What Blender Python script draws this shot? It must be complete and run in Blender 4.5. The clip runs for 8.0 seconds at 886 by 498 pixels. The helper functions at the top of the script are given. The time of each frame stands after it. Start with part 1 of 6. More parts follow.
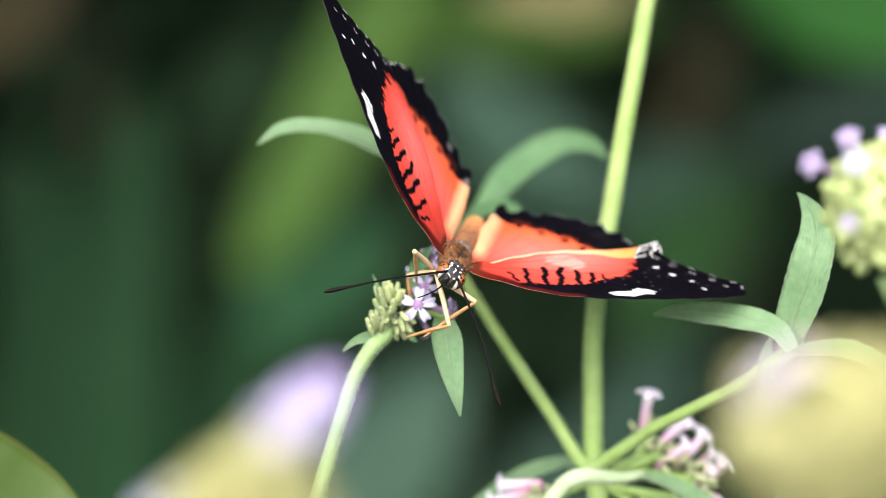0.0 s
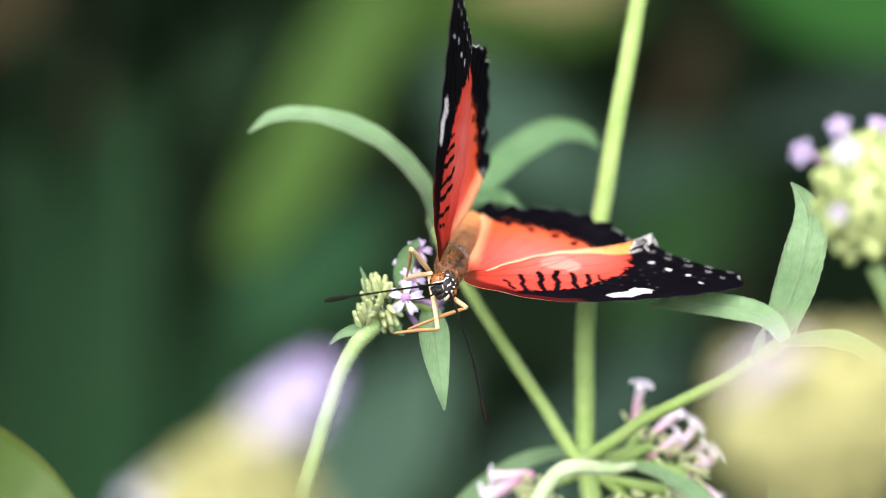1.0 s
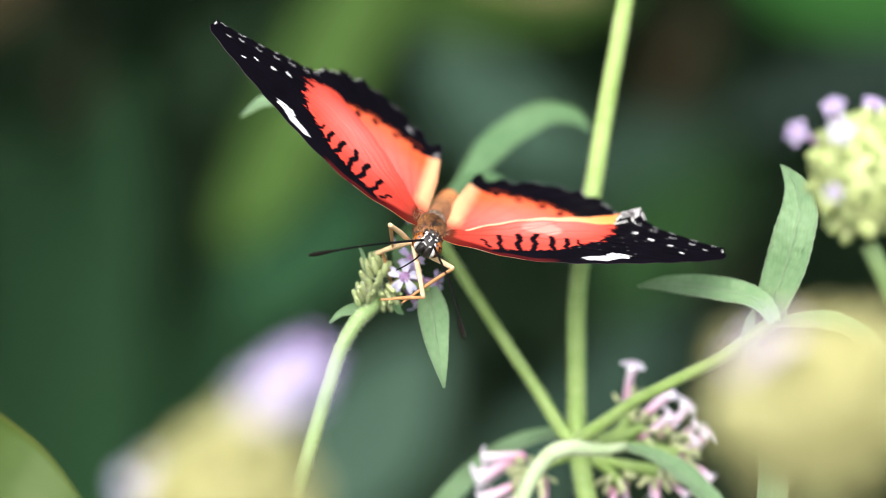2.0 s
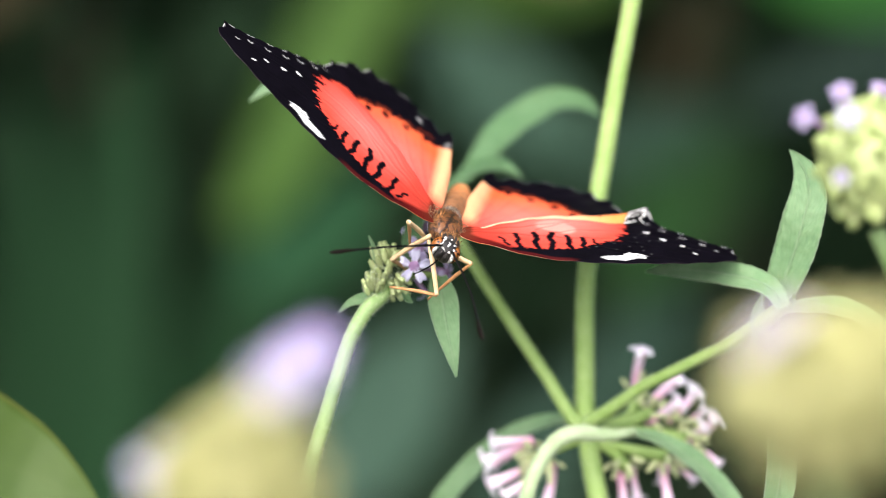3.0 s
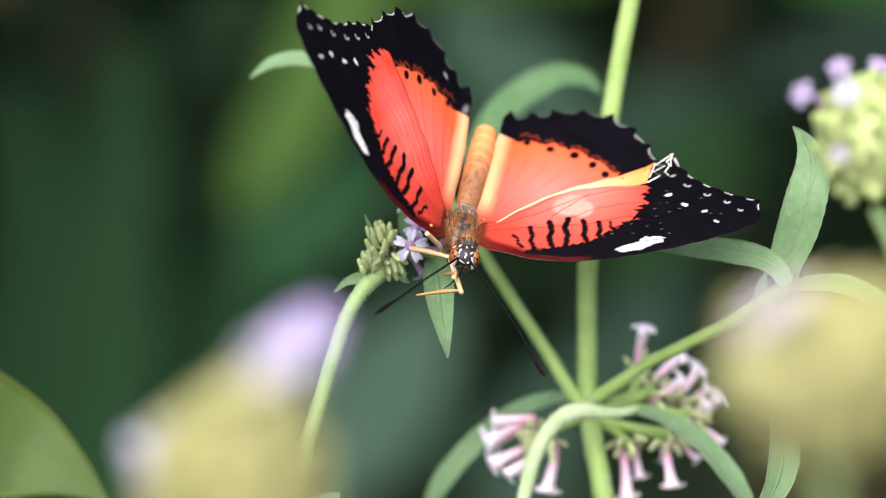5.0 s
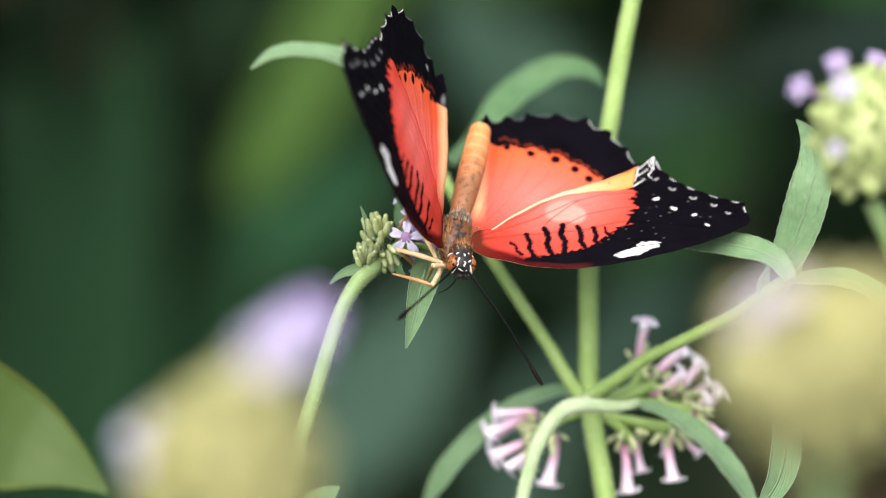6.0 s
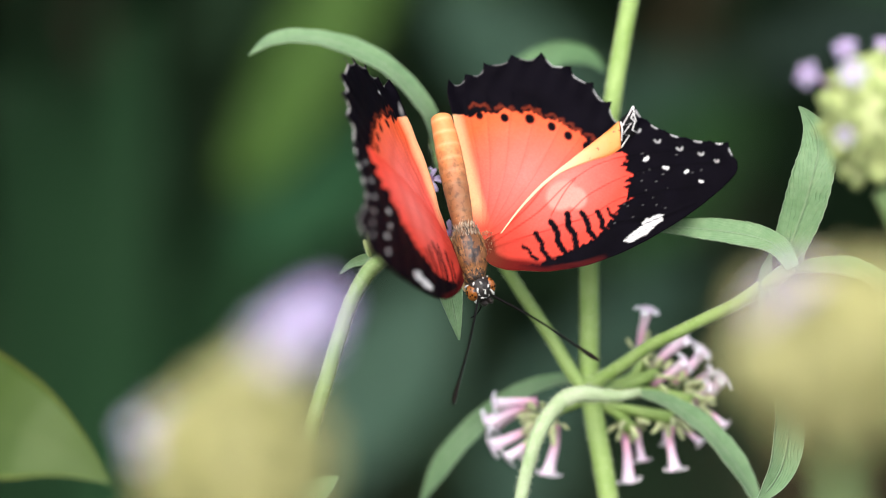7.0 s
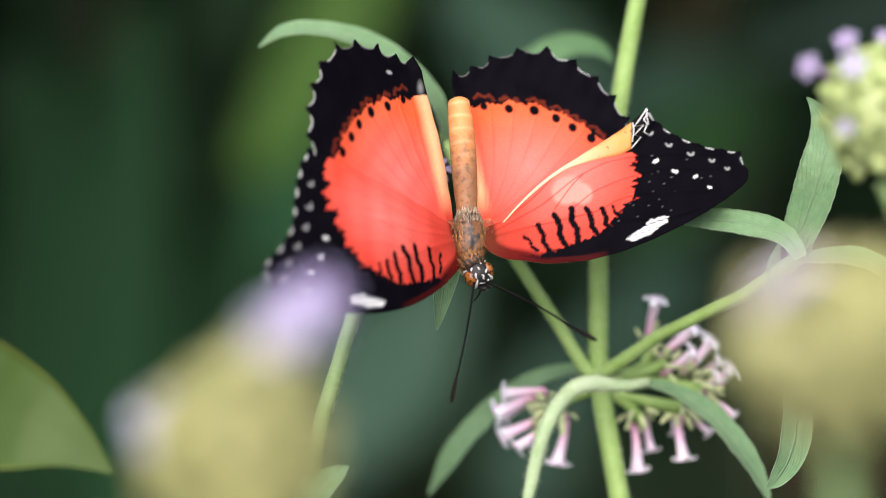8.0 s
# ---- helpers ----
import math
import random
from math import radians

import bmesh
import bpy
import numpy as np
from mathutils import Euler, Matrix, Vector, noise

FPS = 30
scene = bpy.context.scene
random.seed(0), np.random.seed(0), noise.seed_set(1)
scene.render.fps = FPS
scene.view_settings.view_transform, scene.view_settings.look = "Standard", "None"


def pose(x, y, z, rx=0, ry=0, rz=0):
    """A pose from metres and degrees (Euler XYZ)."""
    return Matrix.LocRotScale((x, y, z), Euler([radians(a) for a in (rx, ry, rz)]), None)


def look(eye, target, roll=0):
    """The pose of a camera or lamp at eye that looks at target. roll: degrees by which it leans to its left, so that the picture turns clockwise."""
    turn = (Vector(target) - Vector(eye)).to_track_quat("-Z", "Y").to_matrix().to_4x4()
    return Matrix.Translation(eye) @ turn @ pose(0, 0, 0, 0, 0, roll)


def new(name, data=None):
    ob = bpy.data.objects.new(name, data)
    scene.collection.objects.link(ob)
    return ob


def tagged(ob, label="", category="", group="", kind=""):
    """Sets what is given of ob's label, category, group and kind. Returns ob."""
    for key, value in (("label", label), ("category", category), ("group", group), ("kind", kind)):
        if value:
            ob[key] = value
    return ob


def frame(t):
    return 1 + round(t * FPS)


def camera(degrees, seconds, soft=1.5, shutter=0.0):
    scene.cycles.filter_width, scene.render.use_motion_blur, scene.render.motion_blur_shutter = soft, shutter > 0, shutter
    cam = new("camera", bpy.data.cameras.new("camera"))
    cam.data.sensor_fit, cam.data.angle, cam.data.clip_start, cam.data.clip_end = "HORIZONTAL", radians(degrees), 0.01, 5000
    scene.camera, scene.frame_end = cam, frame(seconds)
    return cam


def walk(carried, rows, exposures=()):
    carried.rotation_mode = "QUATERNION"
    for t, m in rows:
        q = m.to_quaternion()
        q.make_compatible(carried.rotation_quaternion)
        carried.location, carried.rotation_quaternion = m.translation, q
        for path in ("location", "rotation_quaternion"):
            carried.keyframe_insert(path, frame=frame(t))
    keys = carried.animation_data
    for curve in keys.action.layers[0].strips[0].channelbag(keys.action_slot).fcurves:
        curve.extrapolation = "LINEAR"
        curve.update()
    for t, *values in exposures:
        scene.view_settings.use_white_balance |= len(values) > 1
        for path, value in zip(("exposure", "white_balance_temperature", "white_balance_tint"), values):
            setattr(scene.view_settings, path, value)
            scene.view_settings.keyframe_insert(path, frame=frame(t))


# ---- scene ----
# Camera: a long lens close to a butterfly on a flowering verbena, hand-held and slowly tilting down.
cam = camera(16.0, 8.0, soft=0.85)
cam.data.dof.use_dof = True
cam.data.dof.focus_distance = 0.477
cam.data.dof.aperture_fstop = 7.6
walk(cam, [
        (0, pose(0.00000, -0.47390, 1.10073, 79.07, 0.18, -0.04)), (0.5, pose(0.00000, -0.47259, 1.10045, 78.99, -0.17, 0.07)),
        (1, pose(0.00000, -0.47147, 1.10021, 78.88, -0.00, -0.16)), (1.5, pose(0.00000, -0.47420, 1.10080, 78.72, 0.18, -0.37)),
        (3, pose(0.00000, -0.47386, 1.10072, 78.29, 0.14, -0.18)), (3.5, pose(0.00000, -0.47231, 1.10039, 78.15, 0.02, -0.01)),
        (4, pose(0.00000, -0.47147, 1.10021, 78.00, -0.00, 0.00)), (4.5, pose(0.00000, -0.47227, 1.10038, 77.92, 0.18, -0.14)),
        (6, pose(0.00000, -0.46911, 1.09971, 77.74, -0.05, -0.09)), (6.5, pose(0.00000, -0.46975, 1.09985, 77.60, -0.07, 0.01)),
        (7, pose(0.00000, -0.46542, 1.09893, 77.52, -0.04, -0.10)), (7.5, pose(0.00000, -0.46564, 1.09898, 77.41, -0.29, 0.04)),
        (8, pose(0.00000, -0.46734, 1.09934, 77.35, 0.04, 0.06)),
    ], exposures=[(0, 0.95, 6350, 11.9), (3, 0.88, 6350, 11.9), (4.5, 0.76, 6350, 11.9), (6.5, 0.62, 6350, 11.9), (8, 0.46, 6350, 11.9)])

# ---- light: bright overcast sky with a soft sun from the upper left ----
SUN_EL = 46.0
world = bpy.data.worlds.new("sky")
scene.world = world
world.use_nodes = True
wn = world.node_tree
sky = wn.nodes.new("ShaderNodeTexSky")
sky.sky_type = "NISHITA"
sky.sun_disc = False
sky.sun_elevation = radians(SUN_EL)
sky.sun_rotation = radians(-169)
sky.air_density, sky.dust_density = 1.0, 4.0
wn.links.new(sky.outputs[0], wn.nodes["Background"].inputs[0])
wn.nodes["Background"].inputs[1].default_value = 0.15
sun = new("sun", bpy.data.lights.new("sun", "SUN"))
sun.data.energy, sun.data.angle, sun.data.color = 3.2, radians(95), (1.0, 0.97, 0.93)
sun_dir = Vector((-0.14, -0.76, 0.8)).normalized()
sun.matrix_world = look(sun_dir * 10, (0, 0, 0))


# ---- materials ----
def nodes_of(name):
    m = bpy.data.materials.new(name)
    m.use_nodes = True
    nt = m.node_tree
    return m, nt, nt.nodes["Principled BSDF"], nt.nodes["Material Output"]


def add(nt, kind, **inputs):
    n = nt.nodes.new(kind)
    for k, v in inputs.items():
        n.inputs[k.replace("_", " ")].default_value = v
    return n


def math_node(nt, op, a, b=None):
    n = nt.nodes.new("ShaderNodeMath")
    n.operation = op
    for i, v in enumerate((a, b)):
        if v is None:
            continue
        if isinstance(v, (int, float)):
            n.inputs[i].default_value = v
        else:
            nt.links.new(v, n.inputs[i])
    return n.outputs[0]


def mix(nt, fac, a, b):
    n = nt.nodes.new("ShaderNodeMix")
    n.data_type = "RGBA"
    for i, v in ((0, fac), (6, a), (7, b)):
        if isinstance(v, (int, float)):
            n.inputs[i].default_value = v
        elif isinstance(v, tuple):
            n.inputs[i].default_value = (*v, 1)
        else:
            nt.links.new(v, n.inputs[i])
    return n.outputs[2]


def attr(nt, name):
    n = nt.nodes.new("ShaderNodeAttribute")
    n.attribute_name = name
    return n.outputs["Fac"]


def noise_of(nt, scale, detail=4.0, rough=0.6, coords=None):
    n = add(nt, "ShaderNodeTexNoise", Scale=scale, Detail=detail, Roughness=rough)
    if coords is None:
        coords = nt.nodes.new("ShaderNodeTexCoord").outputs["Object"]
    nt.links.new(coords, n.inputs["Vector"])
    return n.outputs["Fac"]


def bump_to(nt, bsdf, height, strength, dist):
    b = add(nt, "ShaderNodeBump", Strength=strength, Distance=dist)
    nt.links.new(height, b.inputs["Height"])
    nt.links.new(b.outputs[0], bsdf.inputs["Normal"])


def translucent(nt, bsdf, out, colour, fac):
    """Light that passes through a thin leaf, petal or wing."""
    t = nt.nodes.new("ShaderNodeBsdfTranslucent")
    nt.links.new(colour, t.inputs["Color"])
    m = add(nt, "ShaderNodeMixShader", Fac=fac)
    nt.links.new(bsdf.outputs[0], m.inputs[1])
    nt.links.new(t.outputs[0], m.inputs[2])
    nt.links.new(m.outputs[0], out.inputs["Surface"])


def soft_material(name, a, b, scale, rough=0.55, trans=0.0, bump=0.2, island=0.0, random_=0.0, bump_scale=3.0, gloss=0.4):
    """Two tones mixed by grain at two scales, with relief."""
    m, nt, bsdf, out = nodes_of(name)
    f = noise_of(nt, scale)
    g = noise_of(nt, scale * 6)
    fac = math_node(nt, "ADD", math_node(nt, "MULTIPLY", f, 0.7), math_node(nt, "MULTIPLY", g, 0.3))
    ramp = add(nt, "ShaderNodeMapRange")
    ramp.inputs[1].default_value, ramp.inputs[2].default_value = 0.34, 0.66
    nt.links.new(fac, ramp.inputs[0])
    col = mix(nt, ramp.outputs[0], a, b)
    if island or random_:
        rnd = nt.nodes.new("ShaderNodeNewGeometry").outputs["Random Per Island"] if island else nt.nodes.new("ShaderNodeObjectInfo").outputs["Random"]
        amount = island or random_
        hsv = add(nt, "ShaderNodeHueSaturation")
        nt.links.new(col, hsv.inputs["Color"])
        nt.links.new(math_node(nt, "ADD", math_node(nt, "MULTIPLY", rnd, amount), 1 - amount / 2), hsv.inputs["Value"])
        col = hsv.outputs[0]
    nt.links.new(col, bsdf.inputs["Base Color"])
    bsdf.inputs["Roughness"].default_value = rough
    bsdf.inputs["Specular IOR Level"].default_value = gloss
    bump_to(nt, bsdf, noise_of(nt, scale * bump_scale), bump, 0.0003)
    if trans:
        translucent(nt, bsdf, out, col, trans)
    return m


def leaf_material(name, dark, light, vein, trans=0.25, rough=0.5, quilt=1.0, gloss=0.4, ribs=1.0, count=9.0, lean=5.0):
    """Leaf blade with a pale midrib, side veins and a quilted, hairy surface."""
    m, nt, bsdf, out = nodes_of(name)
    along, across = attr(nt, "along"), attr(nt, "across")
    side = math_node(nt, "ABSOLUTE", across)
    # side veins run forward from the midrib
    wob = math_node(nt, "MULTIPLY", noise_of(nt, 300), 2.2)
    ph = math_node(nt, "ADD", math_node(nt, "SUBTRACT", math_node(nt, "MULTIPLY", along, count), math_node(nt, "MULTIPLY", side, lean)), wob)
    saw = math_node(nt, "ABSOLUTE", math_node(nt, "SUBTRACT", math_node(nt, "FRACT", ph), 0.5))
    veins = math_node(nt, "SUBTRACT", 1.0, math_node(nt, "MULTIPLY", saw, 4.5))
    veins = math_node(nt, "MAXIMUM", veins, 0.0)
    rib = math_node(nt, "MAXIMUM", math_node(nt, "SUBTRACT", 1.0, math_node(nt, "MULTIPLY", side, 11.0)), 0.0)
    cells = add(nt, "ShaderNodeTexVoronoi", Scale=850.0)
    nt.links.new(nt.nodes.new("ShaderNodeTexCoord").outputs["Object"], cells.inputs["Vector"])
    patch = noise_of(nt, 130)
    fine = noise_of(nt, 1800)
    tone = math_node(nt, "ADD", math_node(nt, "MULTIPLY", patch, 0.9), math_node(nt, "MULTIPLY", cells.outputs["Distance"], -0.55 * quilt))
    tone = math_node(nt, "ADD", tone, math_node(nt, "MULTIPLY", fine, 0.3))
    col = mix(nt, tone, dark, light)
    col = mix(nt, math_node(nt, "MULTIPLY", math_node(nt, "MAXIMUM", math_node(nt, "MULTIPLY", veins, 0.09 * ribs), math_node(nt, "MULTIPLY", rib, 0.4 * ribs)), 0.8), col, vein)
    edge = math_node(nt, "MULTIPLY", math_node(nt, "MAXIMUM", math_node(nt, "SUBTRACT", side, 0.93), 0.0), 7.0)
    col = mix(nt, edge, col, vein)
    nt.links.new(col, bsdf.inputs["Base Color"])
    bsdf.inputs["Roughness"].default_value = rough
    bsdf.inputs["Specular IOR Level"].default_value = gloss
    bsdf.inputs["Sheen Weight"].default_value = 0.15 if gloss > 0.3 else 0.0
    h = math_node(nt, "SUBTRACT", math_node(nt, "MULTIPLY", cells.outputs["Distance"], -0.6 * quilt), math_node(nt, "MULTIPLY", veins, 0.3 * ribs))
    h = math_node(nt, "SUBTRACT", h, math_node(nt, "MULTIPLY", rib, ribs))
    bump_to(nt, bsdf, h, 0.8, 0.0004)
    translucent(nt, bsdf, out, col, trans)
    return m


def wing_material():
    """Red lacewing scales: the pattern and a painted sheen come from the wing's own masks."""
    m, nt, bsdf, out = nodes_of("wing scales")
    grain = noise_of(nt, 2600, 4.0, 0.75)
    patch = noise_of(nt, 190, 3.0)
    red = mix(nt, patch, (0.80, 0.055, 0.032), (0.84, 0.105, 0.07))
    orange = mix(nt, patch, (0.84, 0.11, 0.025), (0.87, 0.165, 0.055))
    col = mix(nt, attr(nt, "warm"), red, orange)
    # sheen of the wing's middle painted as paler pink, also under the worn patch
    col = mix(nt, attr(nt, "sheen_worn"), col, (0.90, 0.215, 0.18))
    col = mix(nt, attr(nt, "pale"), col, (0.86, 0.44, 0.22))
    col = mix(nt, attr(nt, "worn"), col, (0.86, 0.31, 0.25))
    col = mix(nt, math_node(nt, "MULTIPLY", attr(nt, "vein"), 0.75), col, (0.36, 0.02, 0.012))
    col = mix(nt, attr(nt, "maroon"), col, (0.062, 0.003, 0.004))
    black = mix(nt, patch, (0.0014, 0.0012, 0.0018), (0.006, 0.0048, 0.0085))
    black = mix(nt, math_node(nt, "MULTIPLY", attr(nt, "vein"), 0.6), black, (0.001, 0.001, 0.001))
    col = mix(nt, attr(nt, "dark"), col, black)
    col = mix(nt, math_node(nt, "MULTIPLY", attr(nt, "fawn"), 0.4), col, (0.16, 0.08, 0.03))
    col = mix(nt, attr(nt, "white"), col, (0.85, 0.84, 0.82))
    hsv = add(nt, "ShaderNodeHueSaturation")
    nt.links.new(col, hsv.inputs["Color"])
    nt.links.new(math_node(nt, "ADD", math_node(nt, "MULTIPLY", grain, 0.44), 0.78), hsv.inputs["Value"])
    nt.links.new(hsv.outputs[0], bsdf.inputs["Base Color"])
    bsdf.inputs["Roughness"].default_value = 0.6
    bsdf.inputs["Specular IOR Level"].default_value = 0.02
    bump_to(nt, bsdf, grain, 0.25, 0.00008)
    translucent(nt, bsdf, out, hsv.outputs[0], 0.16)
    return m


def under_material():
    """Underside of the wing: buff with orange, cream and black bands."""
    m, nt, bsdf, out = nodes_of("wing underside")
    tc = nt.nodes.new("ShaderNodeTexCoord").outputs["Object"]
    wv = add(nt, "ShaderNodeTexWave", Scale=55.0, Distortion=4.0, Detail=2.0, Detail_Scale=2.0)
    nt.links.new(tc, wv.inputs["Vector"])
    col = mix(nt, wv.outputs["Fac"], (0.62, 0.42, 0.24), (0.62, 0.19, 0.05))
    sp = add(nt, "ShaderNodeTexVoronoi", Scale=420.0)
    nt.links.new(tc, sp.inputs["Vector"])
    spot = add(nt, "ShaderNodeMapRange")
    spot.inputs[1].default_value, spot.inputs[2].default_value = 0.30, 0.22
    nt.links.new(sp.outputs["Distance"], spot.inputs[0])
    col = mix(nt, spot.outputs[0], col, (0.02, 0.015, 0.015))
    col = mix(nt, attr(nt, "dark"), col, (0.03, 0.022, 0.022))
    col = mix(nt, attr(nt, "white"), col, (0.8, 0.78, 0.74))
    nt.links.new(col, bsdf.inputs["Base Color"])
    bsdf.inputs["Roughness"].default_value = 0.6
    translucent(nt, bsdf, out, col, 0.16)
    return m


M_LEAF = leaf_material("verbena leaf", (0.06, 0.155, 0.05), (0.15, 0.29, 0.12), (0.32, 0.46, 0.24), quilt=0.7, ribs=0.6)
M_LEAF_PALE = leaf_material("young verbena leaf", (0.14, 0.285, 0.115), (0.31, 0.48, 0.25), (0.50, 0.62, 0.42), quilt=0.55, ribs=0.75, trans=0.32)
M_LEAF_FRONT = leaf_material("smooth broad leaf", (0.044, 0.082, 0.014), (0.063, 0.108, 0.019), (0.30, 0.30, 0.08), quilt=0.1, ribs=0.04, trans=0.12, gloss=0.25)
M_STEM = soft_material("hairy green stem", (0.215, 0.34, 0.08), (0.325, 0.46, 0.15), 240, 0.55, 0.0, 0.25)
M_STALK = soft_material("pale green flower stalk", (0.19, 0.31, 0.10), (0.31, 0.43, 0.19), 240, 0.55, 0.0, 0.25)
M_ARCH = soft_material("pale downy leaf", (0.32, 0.46, 0.21), (0.52, 0.62, 0.40), 240, 0.6, 0.1, 0.3)
M_HAIR = soft_material("plant hair", (0.55, 0.65, 0.42), (0.7, 0.75, 0.6), 300, 0.5, 0.3, 0.0)
M_CALYX = soft_material("green calyx", (0.34, 0.44, 0.15), (0.66, 0.72, 0.42), 420, 0.55, 0.2, 0.2, random_=0.6)
M_CALYX_PALE = soft_material("pale yellow-green calyx", (0.52, 0.60, 0.27), (0.76, 0.79, 0.52), 420, 0.55, 0.2, 0.2, random_=0.4)
M_CALYX_GOLD = soft_material("yellow-green calyx", (0.36, 0.36, 0.13), (0.56, 0.545, 0.275), 300, 0.55, 0.2, 0.2, random_=0.5)
M_CALYX_LIME = soft_material("lime-green calyx", (0.30, 0.40, 0.12), (0.62, 0.67, 0.34), 300, 0.55, 0.2, 0.2, random_=0.6)
M_PETAL = soft_material("lilac petal", (0.54, 0.45, 0.74), (0.76, 0.69, 0.88), 350, 0.55, 0.35, 0.1, random_=0.25)
M_PETAL_DEEP = soft_material("violet-grey petal", (0.40, 0.34, 0.60), (0.60, 0.54, 0.78), 350, 0.55, 0.3, 0.1, random_=0.25)
M_PETAL_WHITE = soft_material("whitish lilac petal", (0.64, 0.62, 0.85), (0.80, 0.79, 0.93), 350, 0.55, 0.3, 0.1, random_=0.15)
M_PETAL_PINK = soft_material("pale pink petal", (0.90, 0.86, 0.94), (0.95, 0.93, 0.96), 350, 0.55, 0.18, 0.1, random_=0.2)


def tube_material(name, base, mouth, length):
    """Corolla tube that pales from its base to its mouth."""
    m, nt, bsdf, out = nodes_of(name)
    sep = nt.nodes.new("ShaderNodeSeparateXYZ")
    nt.links.new(nt.nodes.new("ShaderNodeTexCoord").outputs["Object"], sep.inputs[0])
    g = add(nt, "ShaderNodeMapRange")
    g.inputs[1].default_value, g.inputs[2].default_value = -length, -length * 0.1
    nt.links.new(sep.outputs["Z"], g.inputs[0])
    f = math_node(nt, "ADD", g.outputs[0], math_node(nt, "MULTIPLY", math_node(nt, "SUBTRACT", noise_of(nt, 700), 0.5), 0.35))
    nt.links.new(mix(nt, f, base, mouth), bsdf.inputs["Base Color"])
    bsdf.inputs["Roughness"].default_value = 0.55
    bsdf.inputs["Subsurface Weight"].default_value = 0.15
    bsdf.inputs["Subsurface Radius"].default_value = (0.002, 0.001, 0.0015)
    return m


M_TUBE_PINK = tube_material("pink corolla tube", (0.86, 0.40, 0.62), (0.93, 0.78, 0.91), 0.0068)
M_TUBE = soft_material("mauve corolla tube", (0.45, 0.25, 0.50), (0.62, 0.42, 0.66), 350, 0.55, 0.3, 0.1)
M_WING = wing_material()
M_UNDER = under_material()
M_FURGREY = soft_material("grey-buff fur", (0.10, 0.075, 0.05), (0.62, 0.50, 0.36), 420, 0.6, 0.1, 0.0, island=1.5)
M_SPECKLE = soft_material("black and cream scales", (0.006, 0.005, 0.004), (0.42, 0.24, 0.12), 700, 0.6, 0.0, 0.0, island=2.0)
M_FURHAIR = soft_material("brown fur", (0.03, 0.013, 0.006), (0.56, 0.26, 0.085), 620, 0.6, 0.1, 0.0, island=1.5)


def thorax_material():
    """Glossy brown back, mottled with black and with a dark line down its middle."""
    m, nt, bsdf, out = nodes_of("mottled brown thorax")
    sep = nt.nodes.new("ShaderNodeSeparateXYZ")
    nt.links.new(nt.nodes.new("ShaderNodeTexCoord").outputs["Object"], sep.inputs[0])
    grain = noise_of(nt, 1400)
    col = mix(nt, grain, (0.05, 0.020, 0.008), (0.30, 0.118, 0.035))
    blot = add(nt, "ShaderNodeMapRange")
    blot.inputs[1].default_value, blot.inputs[2].default_value = 0.46, 0.58
    nt.links.new(noise_of(nt, 900, 4.0), blot.inputs[0])
    col = mix(nt, math_node(nt, "MULTIPLY", blot.outputs[0], 0.9), col, (0.012, 0.008, 0.006))
    line = add(nt, "ShaderNodeMapRange")
    line.inputs[1].default_value, line.inputs[2].default_value = 0.00035, 0.00012
    wob = math_node(nt, "MULTIPLY", math_node(nt, "SUBTRACT", noise_of(nt, 500), 0.5), 0.0012)
    nt.links.new(math_node(nt, "ABSOLUTE", math_node(nt, "ADD", math_node(nt, "SUBTRACT", sep.outputs["X"], 0.0002), wob)), line.inputs[0])
    col = mix(nt, math_node(nt, "MULTIPLY", line.outputs[0], 0.9), col, (0.012, 0.008, 0.006))
    nt.links.new(col, bsdf.inputs["Base Color"])
    bsdf.inputs["Roughness"].default_value = 0.42
    bump_to(nt, bsdf, grain, 0.5, 0.0002)
    return m


M_FUR = thorax_material()


